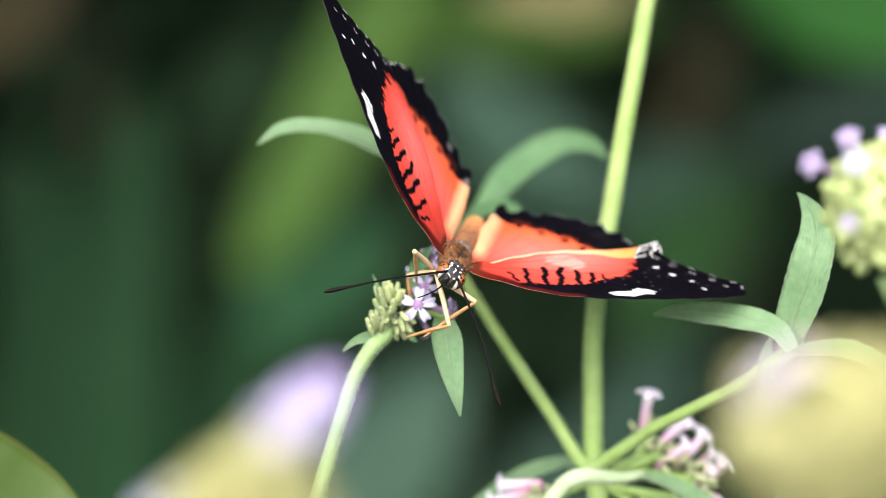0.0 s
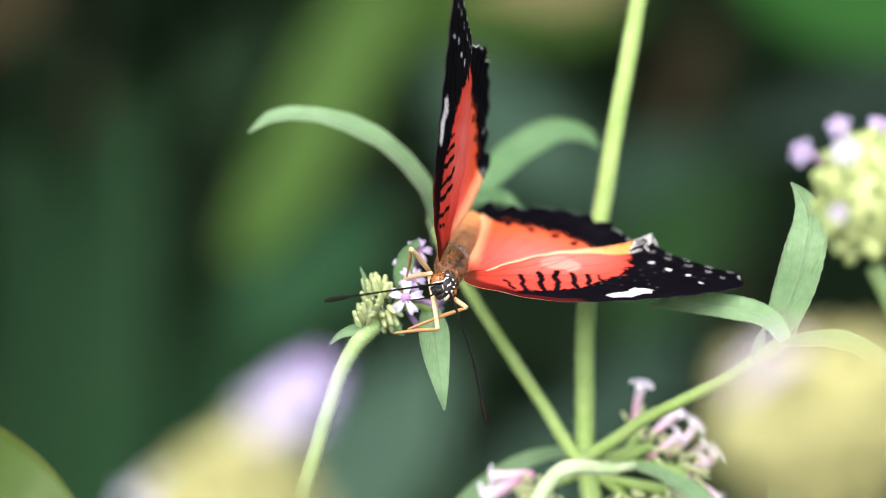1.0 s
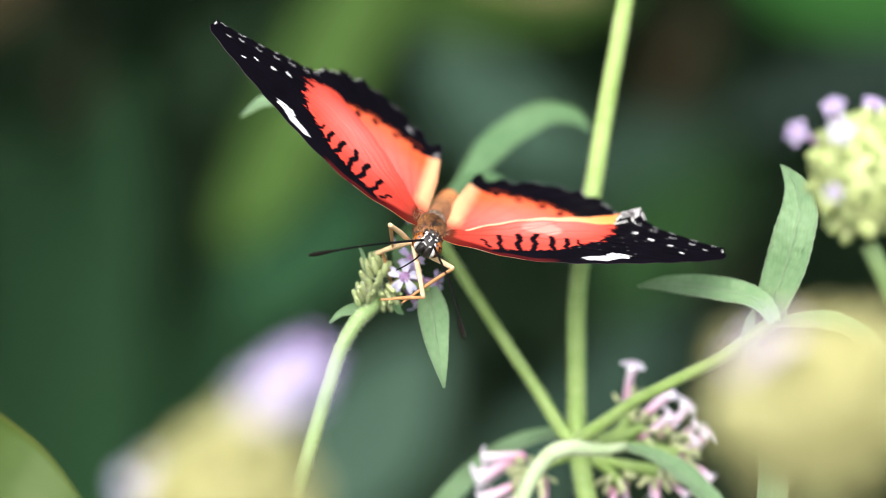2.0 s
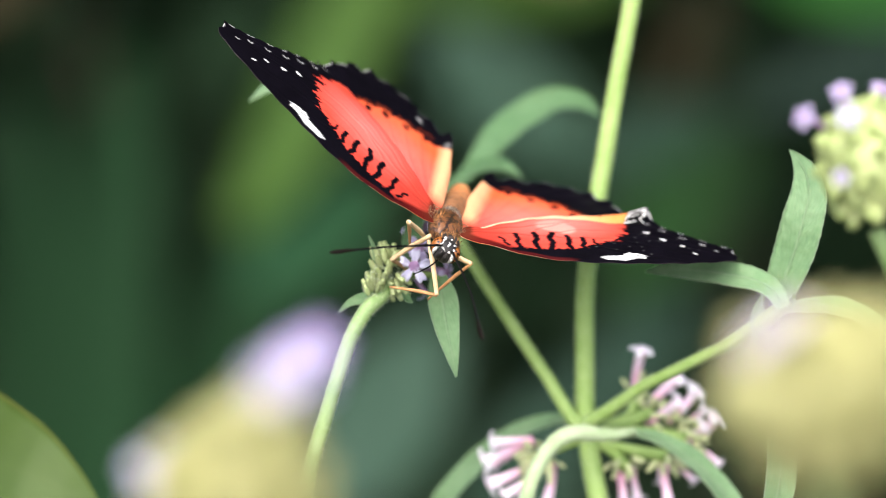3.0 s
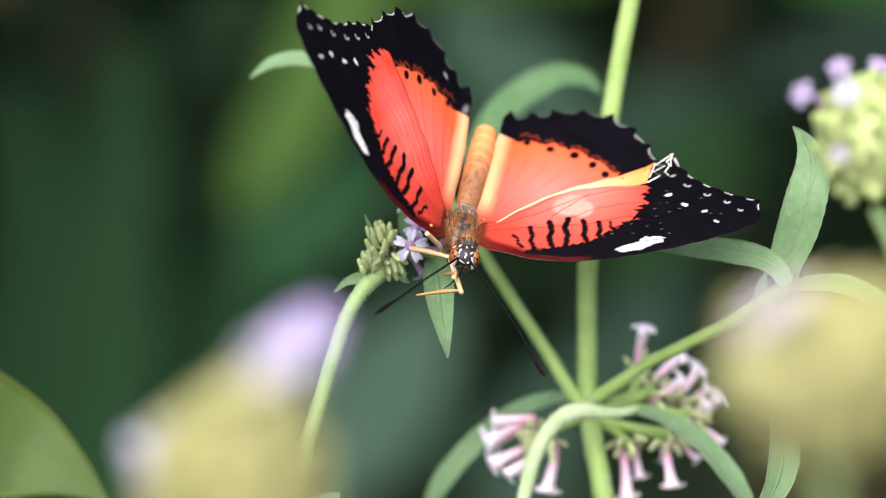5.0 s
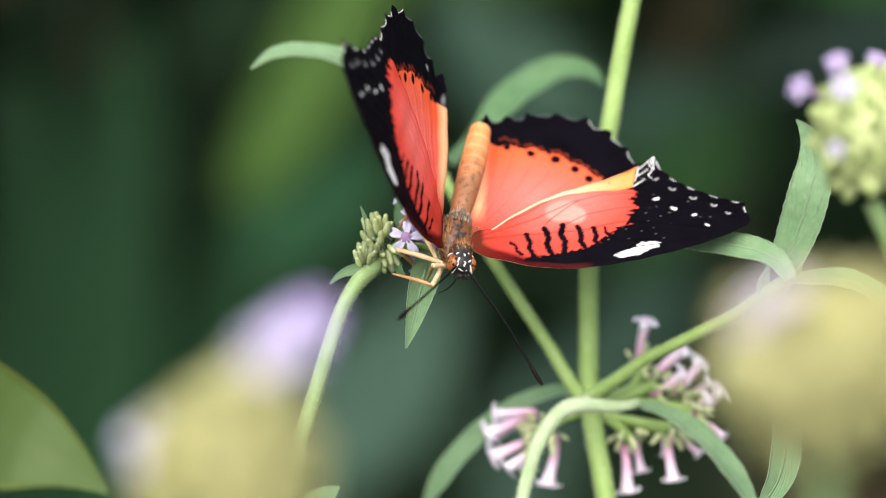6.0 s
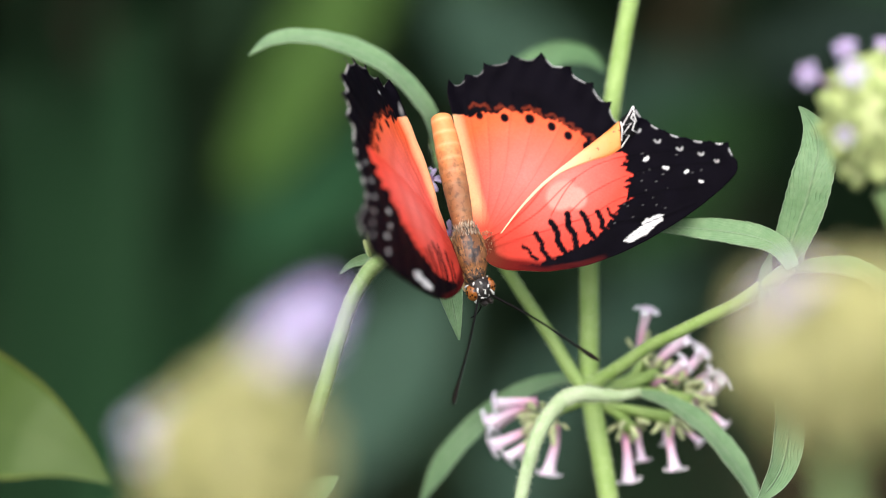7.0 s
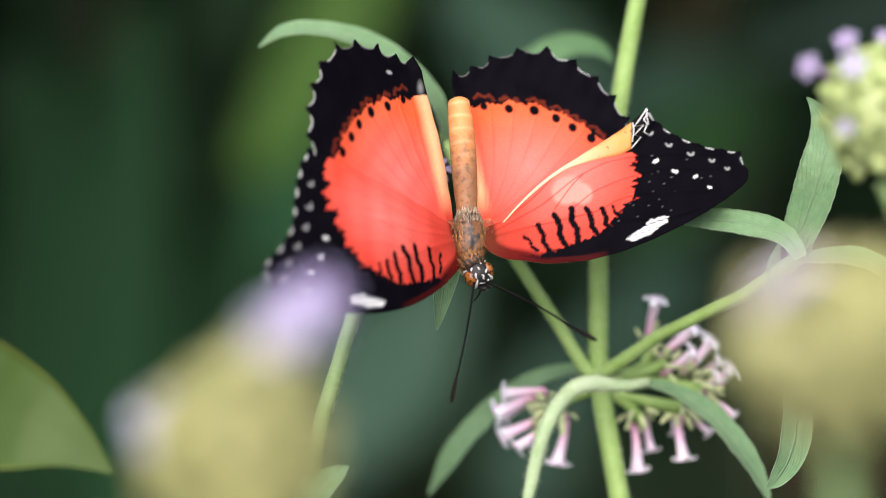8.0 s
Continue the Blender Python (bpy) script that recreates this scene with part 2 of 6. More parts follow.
def abdomen_material():
    """Orange segments with paler joints, brown and speckled towards the thorax."""
    m, nt, bsdf, out = nodes_of("banded orange abdomen")
    tc = nt.nodes.new("ShaderNodeTexCoord").outputs["Object"]
    sep = nt.nodes.new("ShaderNodeSeparateXYZ")
    nt.links.new(tc, sep.inputs[0])
    y = sep.outputs["Y"]
    wob = math_node(nt, "MULTIPLY", noise_of(nt, 500), 0.25)
    ph = math_node(nt, "ADD", math_node(nt, "MULTIPLY", y, 470.0), wob)
    band = math_node(nt, "ABSOLUTE", math_node(nt, "SUBTRACT", math_node(nt, "FRACT", ph), 0.5))
    pale = math_node(nt, "MAXIMUM", math_node(nt, "MULTIPLY", math_node(nt, "SUBTRACT", band, 0.28), 4.5), 0.0)
    grain = noise_of(nt, 900)
    col = mix(nt, grain, (0.64, 0.19, 0.045), (0.80, 0.33, 0.11))
    col = mix(nt, math_node(nt, "MULTIPLY", pale, 0.36), col, (0.86, 0.52, 0.27))
    brown = add(nt, "ShaderNodeMapRange")
    brown.inputs[1].default_value, brown.inputs[2].default_value = 0.0155, 0.0075
    nt.links.new(math_node(nt, "ADD", y, math_node(nt, "MULTIPLY", math_node(nt, "SUBTRACT", noise_of(nt, 700), 0.5), 0.009)), brown.inputs[0])
    col = mix(nt, math_node(nt, "MULTIPLY", brown.outputs[0], 0.8), col, mix(nt, noise_of(nt, 480), (0.06, 0.026, 0.011), (0.27, 0.14, 0.065)))
    fleck = add(nt, "ShaderNodeMapRange")
    fleck.inputs[1].default_value, fleck.inputs[2].default_value = 0.5, 0.68
    nt.links.new(noise_of(nt, 1150, 4.0), fleck.inputs[0])
    zone = add(nt, "ShaderNodeMapRange")
    zone.inputs[1].default_value, zone.inputs[2].default_value = 0.0165, 0.010
    nt.links.new(y, zone.inputs[0])
    col = mix(nt, math_node(nt, "MULTIPLY", math_node(nt, "MULTIPLY", fleck.outputs[0], zone.outputs[0]), 0.5), col, (0.03, 0.016, 0.008))
    nt.links.new(col, bsdf.inputs["Base Color"])
    bsdf.inputs["Roughness"].default_value = 0.6
    bump_to(nt, bsdf, grain, 0.4, 0.0002)
    return m


M_ABDOMEN = abdomen_material()
M_HEADBLACK = soft_material("black head", (0.008, 0.007, 0.007), (0.03, 0.025, 0.022), 900, 0.45, 0.0, 0.4)
M_WHITE = soft_material("white head scales", (0.72, 0.70, 0.66), (0.85, 0.83, 0.8), 900, 0.6, 0.0, 0.3)
M_LEG = soft_material("ochre leg", (0.44, 0.20, 0.075), (0.60, 0.33, 0.14), 800, 0.5, 0.05, 0.2)
M_LEG_PALE = soft_material("cream leg", (0.66, 0.42, 0.20), (0.82, 0.62, 0.38), 800, 0.5, 0.05, 0.2)
M_ANT = soft_material("black antenna", (0.002, 0.002, 0.002), (0.006, 0.005, 0.005), 900, 0.6, 0.0, 0.2, gloss=0.1)
M_ANTTIP = soft_material("dark brown antenna club", (0.004, 0.003, 0.002), (0.012, 0.007, 0.005), 900, 0.6, 0.0, 0.2, gloss=0.1)


def flap_material():
    """Underside along the folded edge: cream at the base, orange and speckled further out."""
    m, nt, bsdf, out = nodes_of("folded wing edge")
    sep = nt.nodes.new("ShaderNodeSeparateXYZ")
    nt.links.new(nt.nodes.new("ShaderNodeTexCoord").outputs["Object"], sep.inputs[0])
    g = add(nt, "ShaderNodeMapRange")
    g.inputs[1].default_value, g.inputs[2].default_value = 0.0135, 0.0235
    nt.links.new(math_node(nt, "ADD", sep.outputs["X"], math_node(nt, "MULTIPLY", math_node(nt, "SUBTRACT", noise_of(nt, 300), 0.5), 0.004)), g.inputs[0])
    col = mix(nt, g.outputs[0], (0.84, 0.50, 0.30), (0.84, 0.27, 0.06))
    speck = add(nt, "ShaderNodeMapRange")
    speck.inputs[1].default_value, speck.inputs[2].default_value = 0.64, 0.7
    nt.links.new(noise_of(nt, 900), speck.inputs[0])
    col = mix(nt, math_node(nt, "MULTIPLY", speck.outputs[0], g.outputs[0]), col, (0.12, 0.04, 0.02))
    nt.links.new(col, bsdf.inputs["Base Color"])
    bsdf.inputs["Roughness"].default_value = 0.6
    return m


M_FLAP = flap_material()


def eye_material():
    m, nt, bsdf, out = nodes_of("speckled amber eye")
    v = add(nt, "ShaderNodeTexVoronoi", Scale=1500.0)
    nt.links.new(nt.nodes.new("ShaderNodeTexCoord").outputs["Object"], v.inputs["Vector"])
    r = add(nt, "ShaderNodeMapRange")
    r.inputs[1].default_value, r.inputs[2].default_value = 0.50, 0.40
    nt.links.new(v.outputs["Distance"], r.inputs[0])
    nt.links.new(mix(nt, r.outputs[0], (0.26, 0.085, 0.016), (0.010, 0.004, 0.003)), bsdf.inputs["Base Color"])
    bsdf.inputs["Roughness"].default_value = 0.25
    return m


M_EYE = eye_material()

# ---- mesh tools ----
BASE = {}


def thing(name, base, label, category, group="", kind=""):
    ob = new(name)
    ob.empty_display_size = 0.01
    ob.location = base
    BASE[ob.name] = Vector(base)
    return tagged(ob, label, category, group, kind)


def part(name, bm, material, parent, label="", smooth=True):
    """One bmesh in world coordinates as one mesh object under a thing or a part."""
    base = BASE[parent.name]
    bmesh.ops.translate(bm, verts=bm.verts, vec=-base)
    me = bpy.data.meshes.new(name)
    bm.to_mesh(me)
    bm.free()
    for p in me.polygons:
        p.use_smooth = smooth
    for mat in (material if isinstance(material, (list, tuple)) else [material]):
        me.materials.append(mat)
    ob = new(name, me)
    ob.parent = parent
    BASE[ob.name] = base
    if label:
        tagged(ob, label)
    return ob


def placed(name, me, parent, m):
    """An object on a shared mesh under a thing, at a pose in the world."""
    ob = new(name, me)
    ob.parent = parent
    ob.matrix_basis = Matrix.Translation(-BASE[parent.name]) @ m
    return ob


def spline(pts, n):
    """n points along a smooth curve through pts."""
    p = np.array(pts, float)
    p = np.vstack([2 * p[0] - p[1], p, 2 * p[-1] - p[-2]])
    k = len(p) - 3
    res = []
    for a in np.linspace(0, k, n):
        i = min(int(a), k - 1)
        t = a - i
        p0, p1, p2, p3 = p[i:i + 4]
        res.append(0.5 * (2 * p1 + (p2 - p0) * t + (2 * p0 - 5 * p1 + 4 * p2 - p3) * t * t + (3 * p1 - p0 - 3 * p2 + p3) * t ** 3))
    return np.array(res)


def curve_through(pts, n):
    """n points along a curve through pts that never overshoots, however uneven their spacing."""
    p = np.array(pts, float)
    d = np.linalg.norm(np.diff(p, axis=0), axis=1).clip(1e-9)
    v = np.diff(p, axis=0) / d[:, None]
    t = np.vstack([v[:1], (v[:-1] * d[1:, None] + v[1:] * d[:-1, None]) / (d[1:] + d[:-1])[:, None], v[-1:]])
    res = []
    for a in np.linspace(0, len(d), n):
        i = min(int(a), len(d) - 1)
        f = a - i
        res.append((2 * f ** 3 - 3 * f * f + 1) * p[i] + (f ** 3 - 2 * f * f + f) * d[i] * t[i] + (3 * f * f - 2 * f ** 3) * p[i + 1] + (f ** 3 - f * f) * d[i] * t[i + 1])
    return np.array(res)


def unit(v):
    return v / max(np.linalg.norm(v), 1e-12)


def tube_bm(pts, radii, n=24, sides=10, bm=None, flat=1.0, lump=0.0):
    """A tapered tube along a smooth curve; radii in metres at the given points."""
    bm = bm or bmesh.new()
    c = curve_through(pts, n)
    r = np.interp(np.linspace(0, 1, n), np.linspace(0, 1, len(radii)), radii)
    ref = np.array((0.0, -1.0, 0.3))
    rings = []
    for i in range(n):
        t = unit(c[min(i + 1, n - 1)] - c[max(i - 1, 0)])
        a = np.cross(t, ref)
        a = unit(a) if np.linalg.norm(a) > 0.05 else unit(np.cross(t, (1.0, 0, 0)))
        b = np.cross(t, a)
        ring = []
        for j in range(sides):
            g = 2 * math.pi * j / sides
            k = r[i] * (1 + lump * math.sin(3 * g + i * 0.4))
            ring.append(bm.verts.new(c[i] + k * (math.cos(g) * a + flat * math.sin(g) * b)))
        rings.append(ring)
    for i in range(n - 1):
        for j in range(sides):
            bm.faces.new((rings[i][j], rings[i][(j + 1) % sides], rings[i + 1][(j + 1) % sides], rings[i + 1][j]))
    for ring, flip in ((rings[0], True), (rings[-1], False)):
        bm.faces.new(ring[::-1] if not flip else ring)
    bmesh.ops.recalc_face_normals(bm, faces=bm.faces)
    return bm


def hairs_bm(pts, radii, count, length, seed, n=40):
    """Fine short hairs standing off a stem."""
    rng = np.random.default_rng(seed)
    bm = bmesh.new()
    c = curve_through(pts, n)
    r = np.interp(np.linspace(0, 1, n), np.linspace(0, 1, len(radii)), radii)
    for _ in range(count):
        f = rng.uniform(0, n - 1.001)
        i = int(f)
        p = c[i] + (c[i + 1] - c[i]) * (f - i)
        t = unit(c[i + 1] - c[i])
        d = rng.normal(size=3)
        d = unit(d - t * (d @ t))
        o = p + d * r[i] * 0.95
        tip = o + (d + t * rng.uniform(-0.3, 0.5)) * length * rng.uniform(0.4, 1.1)
        s = unit(np.cross(d, t)) * 0.00003
        w = t * 0.00003
        q = [bm.verts.new(o + s), bm.verts.new(o - 0.5 * s + w), bm.verts.new(o - 0.5 * s - w), bm.verts.new(tip)]
        bm.faces.new((q[0], q[1], q[3]))
        bm.faces.new((q[1], q[2], q[3]))
        bm.faces.new((q[2], q[0], q[3]))
    return bm


def set_attr(me, name, values):
    a = me.attributes.new(name, "FLOAT", "POINT")
    a.data.foreach_set("value", np.ascontiguousarray(values, dtype=np.float32))


def leaf(name, pts, widths, material, parent, facing=(0.0, -0.75, 0.65), fold=0.25, curl=0.0, label="", n=44, m=13, thick=0.00025, teeth=0.0, seed=0, twist=0.0, wave=1.0):
    """A leaf blade: widths in millimetres along the midrib, two skins with a rim between them."""
    rng = np.random.default_rng(seed + 7)
    c = spline(pts, n)
    w = spline([(x, 0, 0) for x in widths], n)[:, 0].clip(0.15) / 1000
    f = unit(np.array(facing, float))
    ph = rng.uniform(0, 6, 4)
    top, low, along, across = [], [], [], []
    for i in range(n):
        t = unit(c[min(i + 1, n - 1)] - c[max(i - 1, 0)])
        s = unit(np.cross(t, f))
        nn = np.cross(s, t)
        g = twist * i / n
        s, nn = s * math.cos(g) + nn * math.sin(g), nn * math.cos(g) - s * math.sin(g)
        for j in range(m):
            v = 2 * j / (m - 1) - 1
            half = w[i] / 2 * (1 + teeth * (0.5 + 0.5 * math.sin(i * 2.1 + ph[0])) * abs(v) ** 6)
            h = fold * abs(v) ** 1.4 - curl * v * v + 0.05 * wave * math.sin(i * 0.55 + ph[1] + 2 * v) * abs(v)
            h += 0.035 * wave * math.sin(i * 1.4 - abs(v) * 3 + ph[2]) * (abs(v) > 0.1)
            p = c[i] + s * v * half + nn * h * w[i] / 2
            top.append(p + nn * thick / 2)
            low.append(p - nn * thick / 2)
            along.append(i / (n - 1))
            across.append(v)
    k = n * m
    faces = []
    for i in range(n - 1):
        for j in range(m - 1):
            a = i * m + j
            q = (a, a + 1, a + m + 1, a + m)
            faces += [q[::-1], tuple(x + k for x in q)]
    rim = [i * m for i in range(n)] + [(n - 1) * m + j for j in range(1, m)] + [i * m + m - 1 for i in range(n - 2, -1, -1)] + [j for j in range(m - 2, 0, -1)]
    for a, b in zip(rim, rim[1:] + rim[:1]):
        faces.append((a, b, b + k, a + k))
    me = bpy.data.meshes.new(name)
    me.from_pydata((np.array(top + low) - np.array(BASE[parent.name])).tolist(), [], faces)
    me.update()
    set_attr(me, "along", along * 2)
    set_attr(me, "across", across * 2)
    for p in me.polygons:
        p.use_smooth = True
    me.materials.append(material)
    ob = new(name, me)
    ob.parent = parent
    BASE[ob.name] = BASE[parent.name]
    if label:
        tagged(ob, label)
    return ob


def mesh_from(bm, name, *mats):
    bmesh.ops.recalc_face_normals(bm, faces=bm.faces)
    me = bpy.data.meshes.new(name)
    bm.to_mesh(me)
    bm.free()
    for p in me.polygons:
        p.use_smooth = True
    for m in mats:
        me.materials.append(m)
    return me


# ---- shared flower pieces (mouth of the corolla at the origin, tube down -z) ----
def petals_mesh(name, size, material, cup=0.12):
    """Five notched lobes round a small throat."""
    bm = bmesh.new()
    for k in range(5):
        a = 2 * math.pi * k / 5
        ca, sa = math.cos(a), math.sin(a)
        rows = []
        for i in range(6):
            u = i / 5
            half = size * (0.08 + 0.205 * math.sin(min(u * 1.25, 1.0) * math.pi / 2) ** 1.2) * (1 - 0.25 * max(0, u - 0.75) * 4)
            row_ = []
            for j in range(5):
                v = j / 2 - 1
                x = size * (0.12 + 0.88 * u) - (size * 0.13 * (1 - abs(v)) ** 1.5 * u ** 6)
                z = size * (cup * math.sin(u * 2.4) - 0.20 * u * u + 0.07 * v * v + 0.04 * math.sin(k * 2 + u * 5))
                row_.append(bm.verts.new((x * ca - half * v * sa, x * sa + half * v * ca, z)))
            rows.append(row_)
        for i in range(5):
            for j in range(4):
                bm.faces.new((rows[i][j], rows[i + 1][j], rows[i + 1][j + 1], rows[i][j + 1]))
    ext = bmesh.ops.extrude_face_region(bm, geom=bm.faces[:])
    bmesh.ops.translate(bm, verts=[g for g in ext["geom"] if isinstance(g, bmesh.types.BMVert)], vec=(0, 0, -size * 0.035))
    return mesh_from(bm, name, material)


def corolla_tube_mesh(name, length, r, material, flare=1.35):
    bm = tube_bm([(0, 0, 0.0003), (0, 0.0002, -length * 0.25), (0, 0.0004, -length * 0.7), (0, 0, -length)], [r * flare, r * (0.6 + flare * 0.3), r * 0.8, r * 0.9], 10, 10)
    return mesh_from(bm, name, material)


def calyx_mesh(name, length, r, material, open_=False):
    """Ribbed bud with five short teeth, base at the origin, pointing up z."""
    bm = bmesh.new()
    prof = [(0, 0.5), (0.15, 0.85), (0.4, 1.0), (0.65, 0.92), (0.86, 0.72), (0.97, 0.5), (1.0, 0.2)]
    rings = []
    for h, k in prof:
        ring = []
        for j in range(10):
            a = 2 * math.pi * j / 10
            rr = r * k * (1 + (0.09 if j % 2 else -0.05))
            ring.append(bm.verts.new((rr * math.cos(a), rr * math.sin(a), length * h + (length * 0.06 if j % 2 and h > 0.8 else 0))))
        rings.append(ring)
    for a, b in zip(rings, rings[1:]):
        for j in range(10):
            bm.faces.new((a[j], a[(j + 1) % 10], b[(j + 1) % 10], b[j]))
    bm.faces.new(rings[-1])
    bm.faces.new(rings[0][::-1])
    return mesh_from(bm, name, material)


PETALS = petals_mesh("petals", 0.0031, M_PETAL)
PETALS_DEEP = petals_mesh("petals", 0.0031, M_PETAL_DEEP)
PETALS_WHITE = petals_mesh("petals", 0.0031, M_PETAL_WHITE)
PETALS_PINK = petals_mesh("petals", 0.0021, M_PETAL_PINK, 0.15)
TUBE = corolla_tube_mesh("tube", 0.0085, 0.00075, M_TUBE)
TUBE_PINK = corolla_tube_mesh("tube", 0.0068, 0.00072, M_TUBE_PINK, 1.5)
BUD = calyx_mesh("bud", 0.0031, 0.00058, M_CALYX)
CALYX_PALE = calyx_mesh("calyx", 0.0046, 0.0009, M_CALYX_PALE)
CALYX_GOLD = calyx_mesh("calyx", 0.0052, 0.0014, M_CALYX_GOLD)
CALYX_LIME = calyx_mesh("calyx", 0.0052, 0.0014, M_CALYX_LIME)


def aim(pos, direction, spin=0.0, size=1.0):
    q = Vector(direction).to_track_quat("Z", "Y")
    return Matrix.LocRotScale(pos, q @ Euler((0, 0, spin)).to_quaternion(), (size, size, size))


def floret(parent, mouth, direction, petals, tube, spin=0.0, size=1.0):
    """An open flower: petals with their corolla tube behind them."""
    f = placed("floret", petals, parent, aim(mouth, direction, spin, size))
    BASE[f.name] = Vector()
    t = new("tube", tube)
    t.parent = f
    return f


def calyx_cluster(parent, centre, axis, count, radius, mesh, seed, spread=1.0, size=1.0, long_=1.0):
    """Calyces packed over a dome round the axis."""
    rng = np.random.default_rng(seed)
    q = Vector(axis).to_track_quat("Z", "Y").to_matrix()
    for k in range(count):
        h = 1 - (k + 0.5) / count * spread
        a = k * 2.39996 + rng.uniform(-0.3, 0.3)
        s = math.sqrt(max(0, 1 - h * h))
        d = Vector((s * math.cos(a), s * math.sin(a), h))
        o = Vector(centre) + q @ Vector((d.x * radius * 0.55, d.y * radius * 0.55, d.z * radius * 0.55 * long_))
        d = q @ (d + Vector((0, 0, 0.35)) + Vector(rng.normal(0, 0.12, 3).tolist())).normalized()
        placed("calyx", mesh, parent, aim(o, d, a, size * rng.uniform(0.65, 1.2)))


# ---- ground and far shrubs ----
M_SOIL = soft_material("leaf-littered soil", (0.014, 0.024, 0.010), (0.03, 0.045, 0.02), 3, 0.9, 0, 0.6, gloss=0.1)
M_HEDGE = soft_material("dark shrub leaves", (0.019, 0.041, 0.020), (0.034, 0.067, 0.031), 6, 0.7, 0.1, 0.2, island=0.9, gloss=0.06)
M_BARK = soft_material("grey-brown bark", (0.06, 0.045, 0.03), (0.14, 0.11, 0.08), 14, 0.9, 0, 0.8, gloss=0.1)
# lighter and darker leaf greens: the bed's light and shade are in these colours
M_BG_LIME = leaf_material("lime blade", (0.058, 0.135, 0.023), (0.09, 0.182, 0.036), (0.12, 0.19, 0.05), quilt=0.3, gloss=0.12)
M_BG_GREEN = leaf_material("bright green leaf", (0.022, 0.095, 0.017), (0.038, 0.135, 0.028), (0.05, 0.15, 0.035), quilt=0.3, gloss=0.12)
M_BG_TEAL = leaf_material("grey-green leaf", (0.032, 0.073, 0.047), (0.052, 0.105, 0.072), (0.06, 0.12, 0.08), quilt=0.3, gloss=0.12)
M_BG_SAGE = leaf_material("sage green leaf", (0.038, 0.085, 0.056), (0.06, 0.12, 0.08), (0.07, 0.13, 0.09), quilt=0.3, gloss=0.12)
M_BG_HALF_SHADE = leaf_material("green leaf toned for half shade", (0.024, 0.082, 0.035), (0.037, 0.11, 0.05), (0.04, 0.115, 0.05), quilt=0.3, gloss=0.05)
M_BG_SHADE = leaf_material("green leaf toned dark for shade", (0.015, 0.050, 0.0195), (0.0255, 0.074, 0.0295), (0.022, 0.06, 0.026), quilt=0.3, gloss=0.05)
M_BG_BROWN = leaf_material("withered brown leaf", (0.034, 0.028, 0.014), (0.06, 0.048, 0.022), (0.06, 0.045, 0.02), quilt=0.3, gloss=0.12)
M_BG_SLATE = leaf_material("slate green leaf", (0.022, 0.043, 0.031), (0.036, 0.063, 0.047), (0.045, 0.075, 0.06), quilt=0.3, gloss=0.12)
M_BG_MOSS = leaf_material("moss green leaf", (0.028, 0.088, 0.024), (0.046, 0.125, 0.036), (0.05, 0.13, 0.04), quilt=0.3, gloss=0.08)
M_BG_BEIGE = leaf_material("dry straw-coloured leaf", (0.30, 0.25, 0.12), (0.40, 0.34, 0.18), (0.38, 0.32, 0.17), quilt=0.3, gloss=0.12)

M_DARKSTEM = soft_material("dark stem", (0.02, 0.04, 0.015), (0.04, 0.07, 0.03), 60, 0.7, 0, 0.3)
bm = bmesh.new()
bmesh.ops.create_grid(bm, x_segments=40, y_segments=40, size=400)
for v in bm.verts:
    v.co.z = 0.0 if v.co.length < 15 else noise.noise(v.co * 0.03) * 1.2
ground = new("ground", mesh_from(bm, "ground", M_SOIL))
tagged(ground, "dark soil with leaf litter under the plants", "ground", kind="structure")


def foliage_mesh(centre, size, count, leaf_len, seed, material, clumps=60):
    """Leaves gathered in uneven clumps within a rounded body."""
    rng = np.random.default_rng(seed)
    hubs = []
    while len(hubs) < clumps:
        u = rng.uniform(-1, 1, 3)
        if np.sum(np.abs(u) ** 2.6) < 1:
            hubs.append(np.array(centre) + u * np.array(size) * 0.47)
    reach = min(size) * 0.24
    verts, faces = [], []
    for n in range(count):
        p = hubs[n % clumps] + unit(rng.normal(size=3)) * reach * rng.uniform(0.1, 1.0) ** 0.5 * np.array((1.25, 1.0, 0.9))
        d = unit(rng.normal(size=3) + np.array((0, -0.4, -0.5)))
        s = unit(np.cross(d, rng.normal(size=3)))
        nrm = np.cross(s, d)
        L = leaf_len * rng.uniform(0.6, 1.3)
        w = L * rng.uniform(0.16, 0.26)
        b = len(verts)
        for a, k, z in ((0, 0.05, 0), (0.3, 0.9, 0.04), (0.6, 0.85, 0.02), (1, 0.04, -0.14)):
            verts += [p + d * L * a + s * w * k + nrm * L * (z + 0.06), p + d * L * a + nrm * L * z, p + d * L * a - s * w * k + nrm * L * (z + 0.06)]
        for i in range(3):
            for j in range(2):
                q = b + i * 3 + j
                faces.append((q, q + 1, q + 4, q + 3))
    me = bpy.data.meshes.new("foliage")
    me.from_pydata(verts, [], faces)
    me.update()
    me.polygons.foreach_set("use_smooth", np.ones(len(faces), bool))
    me.materials.append(material)
    return me, hubs


